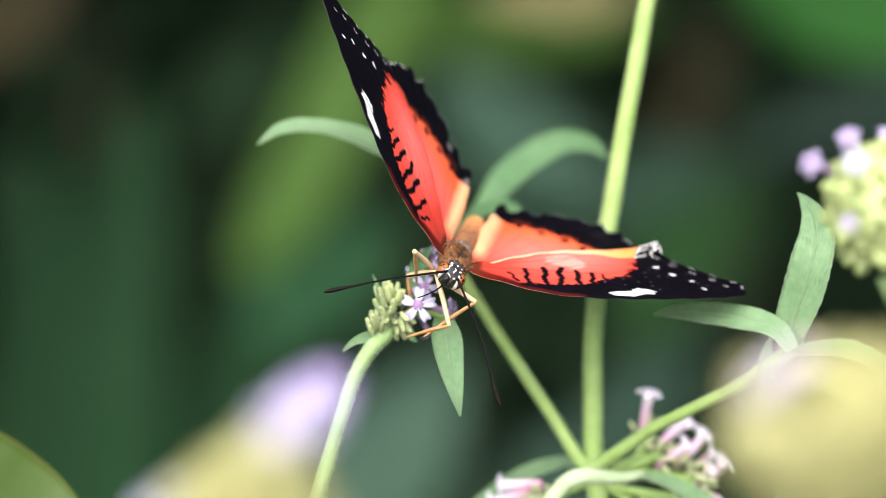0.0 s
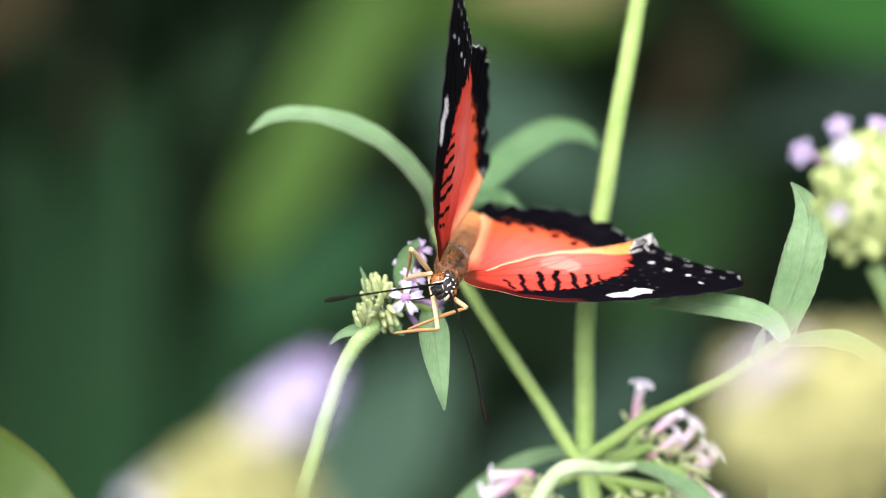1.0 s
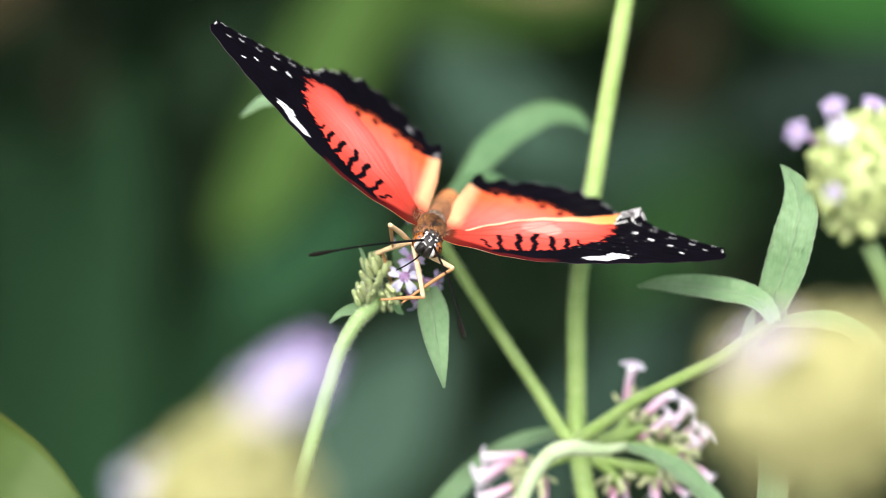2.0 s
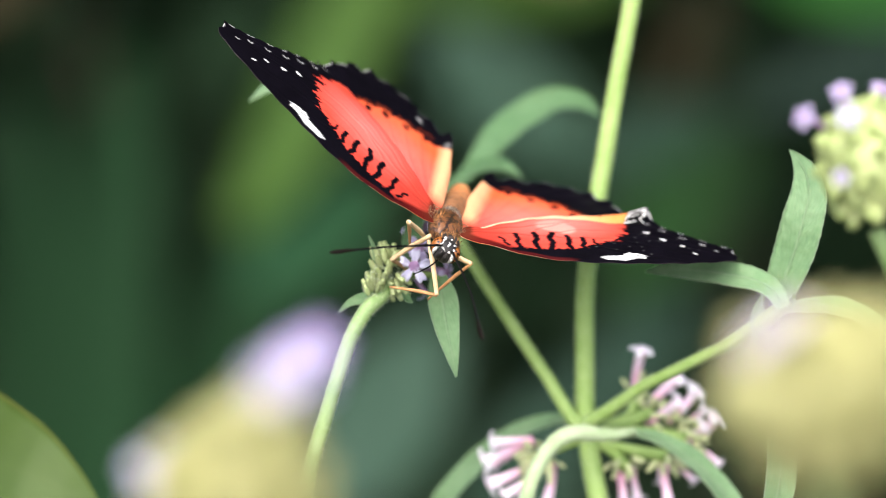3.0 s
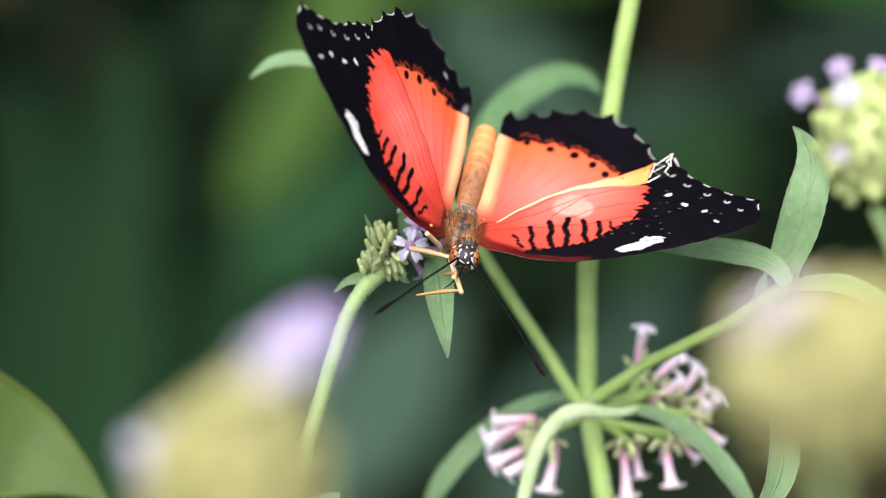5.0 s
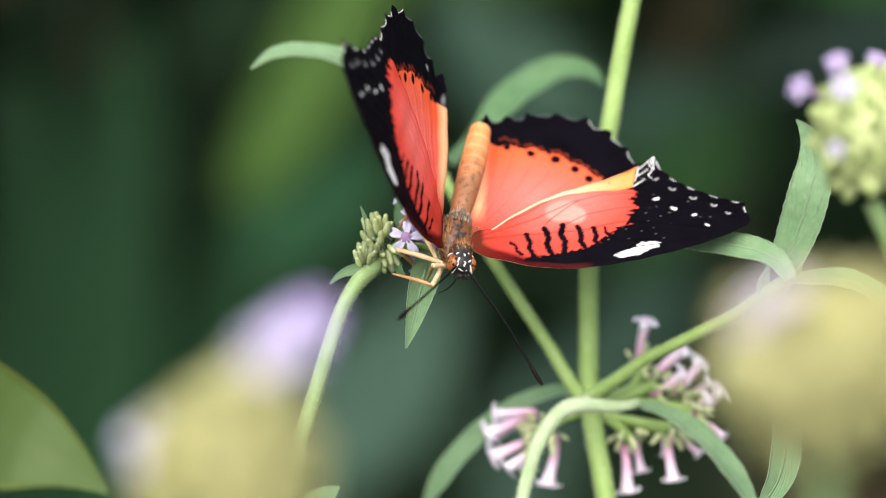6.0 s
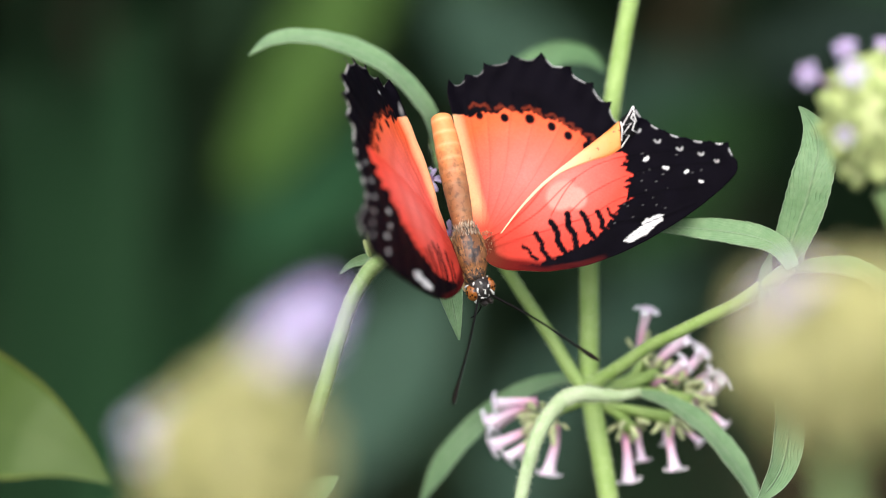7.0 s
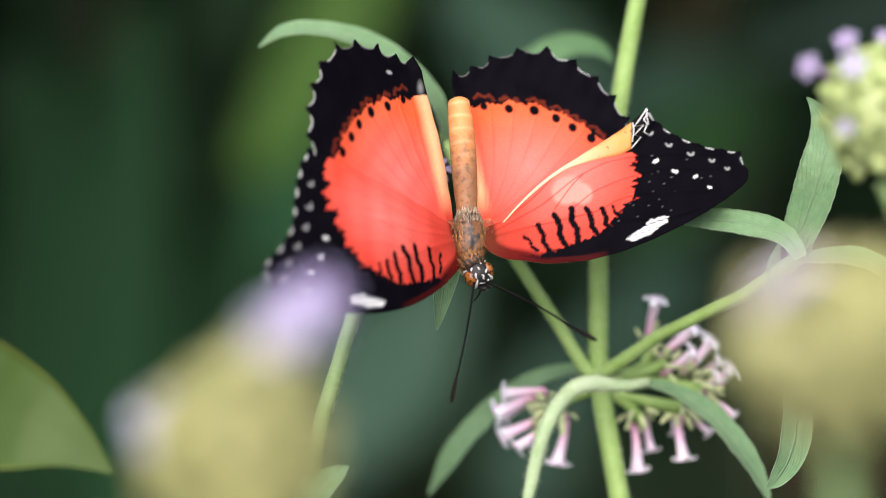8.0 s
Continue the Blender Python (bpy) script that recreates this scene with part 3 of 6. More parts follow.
def shrub(centre, size, count, leaf_len, seed, label, stems=12, clumps=60):
    """A leafy shrub on bare stems that rise from the soil."""
    base = Vector((centre[0], centre[1], 0))
    top = thing("shrub", base, label, "shrub", "shrubs round the bed")
    me, hubs = foliage_mesh(centre, size, count, leaf_len, seed, M_HEDGE, clumps)
    me.transform(Matrix.Translation(-base))
    ob = new("foliage", me)
    ob.parent = top
    tagged(ob, "dense dark green leaves", kind="stuff")
    rng = np.random.default_rng(seed)
    for h in hubs[:stems]:
        foot = np.array((base.x + (h[0] - base.x) * 0.55, base.y + (h[1] - base.y) * 0.4, -0.02))
        mid = (foot + h) / 2 + np.array((*rng.normal(0, 0.05, 2), h[2] * 0.1))
        part("stem", tube_bm([foot, mid, h], [0.014, 0.009, 0.004], 14, 7), M_BARK, top)
    return top


shrub((0, 2.75, 0.75), (3.2, 0.9, 1.5), 6400, 0.11, 3, "dense dark green shrub behind the flowers", 14, 90)
shrub((0, 3.6, 1.5), (4.2, 1.2, 2.4), 5200, 0.16, 4, "tall dark green shrub in the shade", 14, 90)
# unseen: added behind the camera to close the place and give reflections
shrub((0, -2.9, 0.9), (5.0, 0.9, 1.8), 3200, 0.14, 5, "low dark green shrub added behind the camera", 12, 80)

# an unseen spreading tree, added so that its crown shades the bed
tree_base = Vector((1.5, 1.7, 0))
tree = thing("tree", tree_base, "unseen tree added to shade the bed with its dark green crown", "tree")
TRUNK = [(1.5, 1.7, -0.05), (1.46, 1.68, 0.5), (1.4, 1.6, 1.0), (1.3, 1.5, 1.45), (1.1, 1.4, 1.8), (0.8, 1.35, 2.1)]
part("trunk", tube_bm(TRUNK, [0.085, 0.065, 0.058, 0.05, 0.036, 0.02], 40, 14, lump=0.05), M_BARK, tree, "leaning grey-brown trunk")
me, hubs = foliage_mesh((0, 1.9, 2.0), (4.8, 3.2, 0.95), 17000, 0.18, 6, M_HEDGE, 210)
for h in hubs[:16]:
    a = np.array(TRUNK[3 if h[0] > 1.2 else 5])
    part("limb", tube_bm([a, a * 0.5 + h * 0.5 + np.array((0, 0, 0.06)), h], [0.024, 0.014, 0.005], 14, 8), M_BARK, tree)
me.transform(Matrix.Translation(-tree_base))
crown = new("crown", me)
crown.parent = tree
tagged(crown, "broad flat crown of dark green leaves, added to cast shade", kind="stuff")

# broad leaves of the bed behind, each on its own plant; greens include their shade
BG = [
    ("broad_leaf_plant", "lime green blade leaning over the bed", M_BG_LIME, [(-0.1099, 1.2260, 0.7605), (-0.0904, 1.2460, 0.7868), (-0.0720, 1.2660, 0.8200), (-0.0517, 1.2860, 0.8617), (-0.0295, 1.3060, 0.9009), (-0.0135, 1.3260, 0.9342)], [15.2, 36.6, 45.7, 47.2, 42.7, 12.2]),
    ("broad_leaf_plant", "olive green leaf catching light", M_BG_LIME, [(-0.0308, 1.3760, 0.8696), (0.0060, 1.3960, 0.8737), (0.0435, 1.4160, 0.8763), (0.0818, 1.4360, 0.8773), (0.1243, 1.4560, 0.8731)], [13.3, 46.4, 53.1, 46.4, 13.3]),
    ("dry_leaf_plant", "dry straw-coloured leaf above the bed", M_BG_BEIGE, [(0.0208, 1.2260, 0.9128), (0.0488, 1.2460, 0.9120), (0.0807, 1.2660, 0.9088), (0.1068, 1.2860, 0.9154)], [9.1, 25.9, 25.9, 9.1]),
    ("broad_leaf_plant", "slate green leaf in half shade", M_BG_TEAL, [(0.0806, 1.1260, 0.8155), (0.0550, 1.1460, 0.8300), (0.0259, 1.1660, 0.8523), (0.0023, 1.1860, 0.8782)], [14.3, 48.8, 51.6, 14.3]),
    ("broad_leaf_plant", "grey-green leaf behind the stem", M_BG_TEAL, [(0.0882, 1.2760, 0.7791), (0.1117, 1.2960, 0.7933), (0.1389, 1.3160, 0.8013), (0.1667, 1.3360, 0.8012)], [12.5, 34.5, 34.5, 12.5]),
    ("broad_leaf_plant", "slate green blade rising at the edge of the bed", M_BG_SLATE, [(0.1627, 1.2260, 0.8225), (0.1956, 1.2460, 0.8318), (0.2323, 1.2660, 0.8413), (0.2730, 1.2860, 0.8478), (0.3144, 1.3060, 0.8546)], [9.1, 25.9, 32.0, 32.0, 12.2]),
    ("broad_leaf_plant", "bright green broad leaf high in the bed", M_BG_GREEN, [(0.1277, 0.9260, 0.9582), (0.1578, 0.9460, 0.9407), (0.1964, 0.9660, 0.9318), (0.2359, 0.9860, 0.9307), (0.2709, 1.0060, 0.9349)], [12.5, 41.4, 50.2, 46.4, 10.0]),
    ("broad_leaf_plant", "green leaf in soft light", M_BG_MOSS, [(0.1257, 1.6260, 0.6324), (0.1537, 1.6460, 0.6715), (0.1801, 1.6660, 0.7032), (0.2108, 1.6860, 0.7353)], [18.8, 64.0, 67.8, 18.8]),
    ("broad_leaf_plant", "leaf with half shade put into its green", M_BG_HALF_SHADE, [(-0.1042, 1.2260, 0.7255), (-0.0799, 1.2460, 0.7435), (-0.0552, 1.2660, 0.7604), (-0.0267, 1.2860, 0.7744)], [15.2, 51.8, 51.8, 15.2]),
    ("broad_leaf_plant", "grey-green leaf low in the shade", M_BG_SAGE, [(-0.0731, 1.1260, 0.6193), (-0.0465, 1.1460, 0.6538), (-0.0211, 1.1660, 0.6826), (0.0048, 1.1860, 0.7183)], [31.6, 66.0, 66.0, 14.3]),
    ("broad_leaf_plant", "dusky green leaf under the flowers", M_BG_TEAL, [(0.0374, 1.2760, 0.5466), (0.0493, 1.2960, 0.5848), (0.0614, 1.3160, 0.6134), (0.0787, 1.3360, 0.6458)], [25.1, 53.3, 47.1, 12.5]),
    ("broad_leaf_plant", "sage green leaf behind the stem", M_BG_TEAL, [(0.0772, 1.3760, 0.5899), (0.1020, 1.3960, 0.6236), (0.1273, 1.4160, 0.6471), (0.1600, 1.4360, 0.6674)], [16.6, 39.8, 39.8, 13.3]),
    ("broad_leaf_plant", "tall green leaf with shade put into its colour", M_BG_SHADE, [(-0.2139, 1.4260, 0.4666), (-0.2101, 1.4460, 0.5642), (-0.2065, 1.4660, 0.6545), (-0.2006, 1.4860, 0.7378), (-0.1942, 1.5060, 0.8215)], [42.6, 64.7, 64.7, 54.5, 15.3]),
    ("broad_leaf_plant", "green leaf with deep shade put into its colour", M_BG_SHADE, [(-0.1657, 1.4760, 0.4954), (-0.1441, 1.4960, 0.5651), (-0.1259, 1.5160, 0.6390), (-0.1113, 1.5360, 0.7208)], [38.5, 73.4, 73.4, 17.5]),
    ("broad_leaf_plant", "green leaf at the edge of the bed, darkened as shade", M_BG_SHADE, [(-0.3009, 1.6260, 0.4124), (-0.2930, 1.6460, 0.5085), (-0.2869, 1.6660, 0.6047), (-0.2829, 1.6860, 0.7010), (-0.2858, 1.7060, 0.7576)], [22.6, 45.2, 48.9, 41.4, 15.1]),
    ("dry_leaf_plant", "withered brown leaf in the shade", M_BG_BROWN, [(0.1370, 1.5260, 0.7663), (0.1545, 1.5460, 0.7981), (0.1704, 1.5660, 0.8267), (0.1847, 1.5860, 0.8538)], [10.8, 28.7, 28.7, 10.8]),
    ("dry_leaf_plant", "withered rust-brown leaf at the edge of the bed", M_BG_BROWN, [(-0.2580, 1.1260, 0.8812), (-0.2402, 1.1460, 0.8961), (-0.2189, 1.1660, 0.9128), (-0.1971, 1.1860, 0.9358)], [11.5, 31.6, 31.6, 10.0]),
    ("dry_leaf_plant", "withered brown leaf low beside the flowers", M_BG_BROWN, [(0.1344, 0.8260, 0.7039), (0.1609, 0.8460, 0.7041), (0.1908, 0.8660, 0.6967), (0.2218, 0.8860, 0.6827)], [7.0, 25.6, 25.6, 9.3]),
]
for i, (nm, label, mat, pts, widths) in enumerate(BG):
    foot = Vector((pts[0][0] * 1.4, pts[0][1] + 0.55, 0))
    plant = thing(nm, foot, label, "plant", "broad-leaved plants of the bed")
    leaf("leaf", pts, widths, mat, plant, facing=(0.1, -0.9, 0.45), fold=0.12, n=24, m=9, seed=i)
    a = np.array(foot)
    b = np.array(pts[0])
    part("stem", tube_bm([a, np.array((a[0], a[1], b[2] * 0.9)), (a + b) / 2 + np.array((0, 0, b[2] * 0.5)), b], [0.004, 0.003, 0.002, 0.0014], 20, 8), M_DARKSTEM, plant)

# ---- main verbena: upright stem, a node with two branches, leaves and drooping pink flowers ----
main_base = Vector((0.075, 0.06, 0.0))
plant = thing("verbena_plant", main_base, "upright green verbena with hairy stems, lance-shaped leaves and pink florets", "plant", "verbena plants")
MAIN = [tuple(main_base), (0.073, 0.058, 0.25), (0.068, 0.053, 0.5), (0.058, 0.044, 0.70), (0.046, 0.034, 0.82), (0.03307, 0.00670, 0.92570), (0.02969, 0.01085, 0.94041), (0.02685, 0.01482, 0.95429), (0.02441, 0.02009, 0.96948), (0.02422, 0.02265, 0.98150), (0.02468, 0.02549, 0.99486), (0.02650, 0.02776, 1.00555), (0.02850, 0.03022, 1.01713), (0.03178, 0.03401, 1.03495), (0.03533, 0.03814, 1.05436), (0.03743, 0.04173, 1.07129)]
MR = [0.0026, 0.0025, 0.0024, 0.0022, 0.002, 0.0018, 0.0017, 0.00165, 0.0016, 0.00155, 0.0015, 0.00148, 0.00145, 0.0014, 0.0012, 0.001]
part("stem", tube_bm(MAIN, MR, 170, 14, lump=0.03), M_STEM, plant, "square-edged green stem")
tagged(part("hair", hairs_bm(MAIN[6:], MR[6:], 2600, 0.0007, 1, 80), M_HAIR, plant, "fine white hairs on the stem"), kind="stuff")
BR_L = [(0.02418, 0.01877, 0.96804), (0.02236, 0.01922, 0.97018), (0.01827, 0.02060, 0.97667), (0.01236, 0.02249, 0.98556), (0.00602, 0.02652, 0.99492), (0.00147, 0.03010, 1.00212), (-0.00055, 0.03324, 1.00620)]
part("branch", tube_bm(BR_L, [0.0013, 0.00115, 0.00105, 0.001, 0.00095, 0.0009, 0.0007], 50, 12), M_STEM, plant, "slender green side branch")
tagged(part("hair", hairs_bm(BR_L, [0.0012, 0.001, 0.0009], 700, 0.0006, 2), M_HAIR, plant, "fine white hairs on the branch"), kind="stuff")
BR_R = [(0.02382, 0.01880, 0.96919), (0.02575, 0.01750, 0.97085), (0.02950, 0.01550, 0.97405), (0.03300, 0.01350, 0.97718), (0.03728, 0.01100, 0.98012), (0.04155, 0.00900, 0.98287), (0.04570, 0.00650, 0.98558), (0.04979, 0.00450, 0.98882), (0.05267, 0.00300, 0.99141), (0.05408, 0.00250, 0.99278)]
part("branch", tube_bm(BR_R, [0.0012, 0.00112, 0.00104, 0.00098, 0.00095, 0.00094, 0.00096, 0.0012, 0.00125, 0.001], 50, 12), M_STEM, plant, "slender green branch ending in a leafy fork")
tagged(part("hair", hairs_bm(BR_R, [0.0012, 0.001, 0.0009, 0.001], 900, 0.0006, 3), M_HAIR, plant, "fine white hairs on the branch"), kind="stuff")

# leaves at the top of the left branch
leaf("leaf", [(0.00032, 0.03228, 1.00203), (-0.00023, 0.03115, 1.00785), (-0.00241, 0.03014, 1.01305), (-0.00767, 0.02924, 1.01874), (-0.01419, 0.02894, 1.02228), (-0.02067, 0.02824, 1.02386), (-0.02593, 0.02819, 1.02350), (-0.02982, 0.02773, 1.02110)], [1.3, 2.4, 3.5, 4.2, 4.1, 3.4, 2.6, 0.3], M_LEAF_PALE, plant, facing=(0.1, -0.55, 0.85), fold=0.2, label="long arching leaf curling over at its tip", seed=1)
leaf("leaf", [(0.00223, 0.04751, 1.00167), (0.00667, 0.05493, 1.00543), (0.01076, 0.05905, 1.00978), (0.01567, 0.06283, 1.01327), (0.02101, 0.06330, 1.01574), (0.02571, 0.06017, 1.01565), (0.02824, 0.05650, 1.01371)], [1.2, 3.2, 5.4, 5.6, 4.4, 2.6, 0.3], M_LEAF, plant, facing=(-0.3, -0.8, 0.55), fold=0.15, label="arching green leaf with a drooping tip", seed=2)
leaf("leaf", [(0.00153, 0.04095, 1.00405), (0.00624, 0.04458, 1.00682), (0.01102, 0.04785, 1.00699), (0.01461, 0.04742, 1.00495)], [0.8, 2.2, 2.4, 0.3], M_LEAF, plant, facing=(0, -0.8, 0.6), fold=0.2, label="small green leaf", seed=3)
# leaves of the right fork
leaf("leaf", [(0.05389, 0.00400, 0.99298), (0.05421, 0.00420, 0.99626), (0.05578, 0.00420, 1.00118), (0.05700, 0.00420, 1.00608), (0.05789, 0.00500, 1.00993), (0.05742, 0.00600, 1.01312), (0.05610, 0.00700, 1.01535), (0.05499, 0.00750, 1.01651)], [3.4, 5.2, 6.3, 6.3, 5.6, 3.8, 1.6, 0.2], M_LEAF_PALE, plant, facing=(-0.25, -0.95, 0.2), fold=0.14, label="upright quilted green leaf", seed=4, teeth=0.05, wave=0.4, n=56)
leaf("leaf", [(0.05363, -0.00150, 0.99333), (0.05210, 0.00000, 0.99567), (0.04952, 0.00300, 0.99671), (0.04537, 0.00550, 0.99717), (0.04118, 0.00800, 0.99719), (0.03691, 0.01000, 0.99704), (0.03329, 0.01150, 0.99637)], [2.2, 3.3, 4.0, 4.1, 3.6, 2.3, 0.2], M_LEAF_PALE, plant, facing=(0.05, -0.8, 0.62), fold=0.2, label="sideways green leaf of the fork", seed=5, teeth=0.05, wave=0.4, n=56)
leaf("leaf", [(0.05403, 0.00500, 0.99149), (0.05798, 0.00720, 0.99134), (0.06213, 0.00850, 0.99103), (0.06621, 0.00900, 0.98972), (0.07028, 0.00900, 0.98670), (0.07394, 0.00900, 0.98239)], [1.4, 3.0, 4.2, 4.6, 3.6, 0.3], M_LEAF_PALE, plant, facing=(0.1, -0.5, 0.85), fold=0.25, label="arching leaf of the fork", seed=6)
leaf("leaf", [(0.05163, 0.00350, 0.98438), (0.05252, 0.00000, 0.97856), (0.05315, -0.00350, 0.97235), (0.05305, -0.00550, 0.96756), (0.05190, -0.00750, 0.96350), (0.04998, -0.00850, 0.96059), (0.04842, -0.00900, 0.95931)], [1.0, 2.4, 4.4, 5.2, 4.4, 2.6, 0.3], M_LEAF_PALE, plant, facing=(0.35, -0.9, 0.2), fold=0.2, label="hanging green leaf", seed=7, wave=0.4)
for k, (pts, w) in enumerate((([(0.04996, 0.00350, 0.98878), (0.05023, 0.00400, 0.99137), (0.05111, 0.00450, 0.99467)], 1.7), ([(0.04996, 0.00350, 0.98878), (0.04949, 0.00200, 0.98644), (0.04901, 0.00100, 0.98326)], 1.0), ([(0.05074, 0.00350, 0.98950), (0.05149, 0.00200, 0.98778), (0.05229, 0.00100, 0.98577)], 0.9), ([(0.05467, 0.00150, 0.99300), (0.05529, 0.00100, 0.99427), (0.05530, 0.00050, 0.99519)], 0.8))):
    leaf("bract", pts, [w, w * 1.1, 0.2], M_LEAF_PALE, plant, fold=0.3, n=16, seed=8 + k, label="narrow pale bract of the fork")
# leaves at the node
leaf("leaf", [(0.03129, 0.01550, 0.96920), (0.03483, 0.01480, 0.96846), (0.03838, 0.01400, 0.96683), (0.04191, 0.01300, 0.96433), (0.04542, 0.01150, 0.96068), (0.04803, 0.01000, 0.95713), (0.04978, 0.00900, 0.95400), (0.05080, 0.00800, 0.95171)], [1.2, 2.4, 3.4, 4.2, 4.4, 3.6, 2.2, 0.3], M_LEAF_PALE, plant, facing=(0.45, -0.6, 0.65), fold=0.3, label="green leaf arching down from the node", seed=10)
ARCH = [(0.03181, 0.01298, 0.97006), (0.02885, 0.01092, 0.96998), (0.02597, 0.00998, 0.97032), (0.02328, 0.00907, 0.97084), (0.02024, 0.00800, 0.97058), (0.01770, 0.00749, 0.96827), (0.01564, 0.00577, 0.96511), (0.01433, 0.00492, 0.96126), (0.01302, 0.00369, 0.95569), (0.01153, 0.00218, 0.94884)]
part("leaf", tube_bm(ARCH, [0.0006, 0.0008, 0.00105, 0.00126, 0.0013, 0.00124, 0.00116, 0.00108, 0.001, 0.0004], 70, 16, flat=0.7), M_ARCH, plant, "narrow folded hairy leaf arching down from the node")
tagged(part("hair", hairs_bm(ARCH, [0.0006, 0.0008, 0.00105, 0.00126, 0.0013, 0.00124, 0.00116, 0.00108, 0.001, 0.0004], 1500, 0.0008, 4), M_HAIR, plant, "fine white hairs on the arching leaf"), kind="stuff")
# takes the paler leaf material to stand for the light on it
leaf("leaf", [(0.02278, 0.02180, 0.96967), (0.01913, 0.02580, 0.96861), (0.01373, 0.02840, 0.96602), (0.00871, 0.03000, 0.96205), (0.00410, 0.03040, 0.95734), (0.00040, 0.03110, 0.95212), (-0.00287, 0.03200, 0.94574)], [1.0, 2.2, 3.0, 3.6, 3.8, 3.4, 0.4], M_LEAF_PALE, plant, facing=(-0.2, -0.75, 0.6), fold=0.15, label="green leaf behind the node, toned paler as lit", seed=12)

# drooping pink florets round the node: base and mouth of each corolla
PINK = [
    ((0.03291, 0.02800, 0.97351), (0.03375, 0.02680, 0.97992)),
    ((0.03497, 0.02800, 0.97001), (0.03993, 0.02680, 0.97541)),
    ((0.03624, 0.02500, 0.96928), (0.03975, 0.02380, 0.97204)),
    ((0.03853, 0.02500, 0.96909), (0.04263, 0.02380, 0.97392)),
    ((0.04091, 0.02550, 0.96537), (0.04387, 0.02430, 0.96815)),
    ((0.04315, 0.02600, 0.96523), (0.04608, 0.02480, 0.96914)),
    ((0.04374, 0.02600, 0.96314), (0.04660, 0.02480, 0.96120)),
    ((0.02998, 0.02200, 0.96048), (0.03073, 0.02080, 0.95326)),
    ((0.03258, 0.02550, 0.95920), (0.03310, 0.02430, 0.95555)),
    ((0.03757, 0.02150, 0.96156), (0.03813, 0.02030, 0.95530)),
    ((0.04049, 0.02600, 0.96029), (0.04262, 0.02480, 0.95835)),
    ((0.03688, 0.02700, 0.96068), (0.03721, 0.02580, 0.95788)),
    ((0.04125, 0.02800, 0.96754), (0.04441, 0.02680, 0.96975)),
    ((0.01435, 0.02400, 0.96541), (0.00931, 0.02280, 0.96546)),
    ((0.01411, 0.02500, 0.96400), (0.00815, 0.02380, 0.96187)),
    ((0.01356, 0.02800, 0.96222), (0.00940, 0.02680, 0.96046)),
    ((0.01456, 0.02400, 0.96058), (0.00888, 0.02280, 0.95837)),
    ((0.01469, 0.02200, 0.95954), (0.01131, 0.02080, 0.95705)),
    ((0.01573, 0.02600, 0.95878), (0.01323, 0.02480, 0.95608)),
    ((0.01891, 0.02300, 0.96086), (0.01782, 0.02180, 0.95410)),
]
for i, (a, b) in enumerate(PINK):
    a, b = Vector(a), Vector(b)
    f = floret(plant, b, b - a, PETALS_PINK, TUBE_PINK, i * 0.9, (0.9 + 0.1 * (i % 3)) * min(1.15, (b - a).length / 0.0058 + 0.1))
    placed("calyx", CALYX_PALE, plant, aim(a - (b - a).normalized() * 0.0018, b - a, i, 0.62))
for k, (c, ax, cnt) in enumerate((((0.03480, 0.02350, 0.97000), (0.7, -0.2, 0.6), 9), ((0.03900, 0.02350, 0.96760), (0.8, -0.2, 0.4), 12), ((0.03034, 0.02100, 0.96320), (0.0, -0.3, -0.9), 9), ((0.03759, 0.02100, 0.96380), (0.1, -0.3, -0.9), 9), ((0.01680, 0.02100, 0.96380), (-0.8, -0.3, -0.2), 12), ((0.04180, 0.02400, 0.96560), (0.9, -0.2, -0.1), 9), ((0.03268, 0.02700, 0.97254), (0.1, -0.2, 0.9), 4), ((0.01830, 0.02100, 0.96330), (-0.2, -0.3, -0.9), 8))):
    calyx_cluster(plant, c, ax, cnt, 0.003, CALYX_PALE, 20 + k, 1.2, 0.5)
for k, pts in enumerate(([(0.02359, 0.01982, 0.96829), (0.02895, 0.02190, 0.96839), (0.03532, 0.02532, 0.96992)], [(0.02386, 0.01952, 0.96697), (0.02979, 0.02020, 0.96538), (0.03756, 0.02083, 0.96360)], [(0.02323, 0.01952, 0.96697), (0.01889, 0.01912, 0.96521), (0.01585, 0.01973, 0.96336)], [(0.02895, 0.02166, 0.96733), (0.03446, 0.02271, 0.96742), (0.04082, 0.02244, 0.96617)], [(0.02436, 0.02049, 0.96671), (0.02889, 0.02000, 0.96450), (0.03112, 0.02043, 0.96184)], [(0.02810, 0.02292, 0.96840), (0.03192, 0.02623, 0.96940), (0.03345, 0.02790, 0.97228)])):
    part("flower_stalk", tube_bm(pts, [0.0009, 0.0008, 0.0011], 14, 8), M_STEM, plant)

# ---- the flower that the butterfly stands on ----
stalk_base = Vector((-0.045, 0.03, 0.0))
stalk = thing("verbena_flower", stalk_base, "verbena head with green buds, lilac florets and pale stalk", "flower", "verbena plants")
STALK = [tuple(stalk_base), (-0.044, 0.028, 0.25), (-0.042, 0.026, 0.5), (-0.038, 0.022, 0.70), (-0.0335, 0.018, 0.82), (-0.02709, -0.00606, 0.93903), (-0.02402, -0.00453, 0.95226), (-0.02160, -0.00450, 0.96200), (-0.01957, -0.00450, 0.97106), (-0.01778, -0.00240, 0.97652), (-0.01566, -0.00180, 0.98354), (-0.01353, 0.00000, 0.98937), (-0.01112, 0.00150, 0.99322), (-0.00880, 0.00360, 0.99520), (-0.00760, 0.00500, 0.99700)]
SR = [0.0022, 0.0021, 0.002, 0.0018, 0.0016, 0.0012, 0.00118, 0.00117, 0.00116, 0.00115, 0.00113, 0.00113, 0.0012, 0.00125, 0.001]
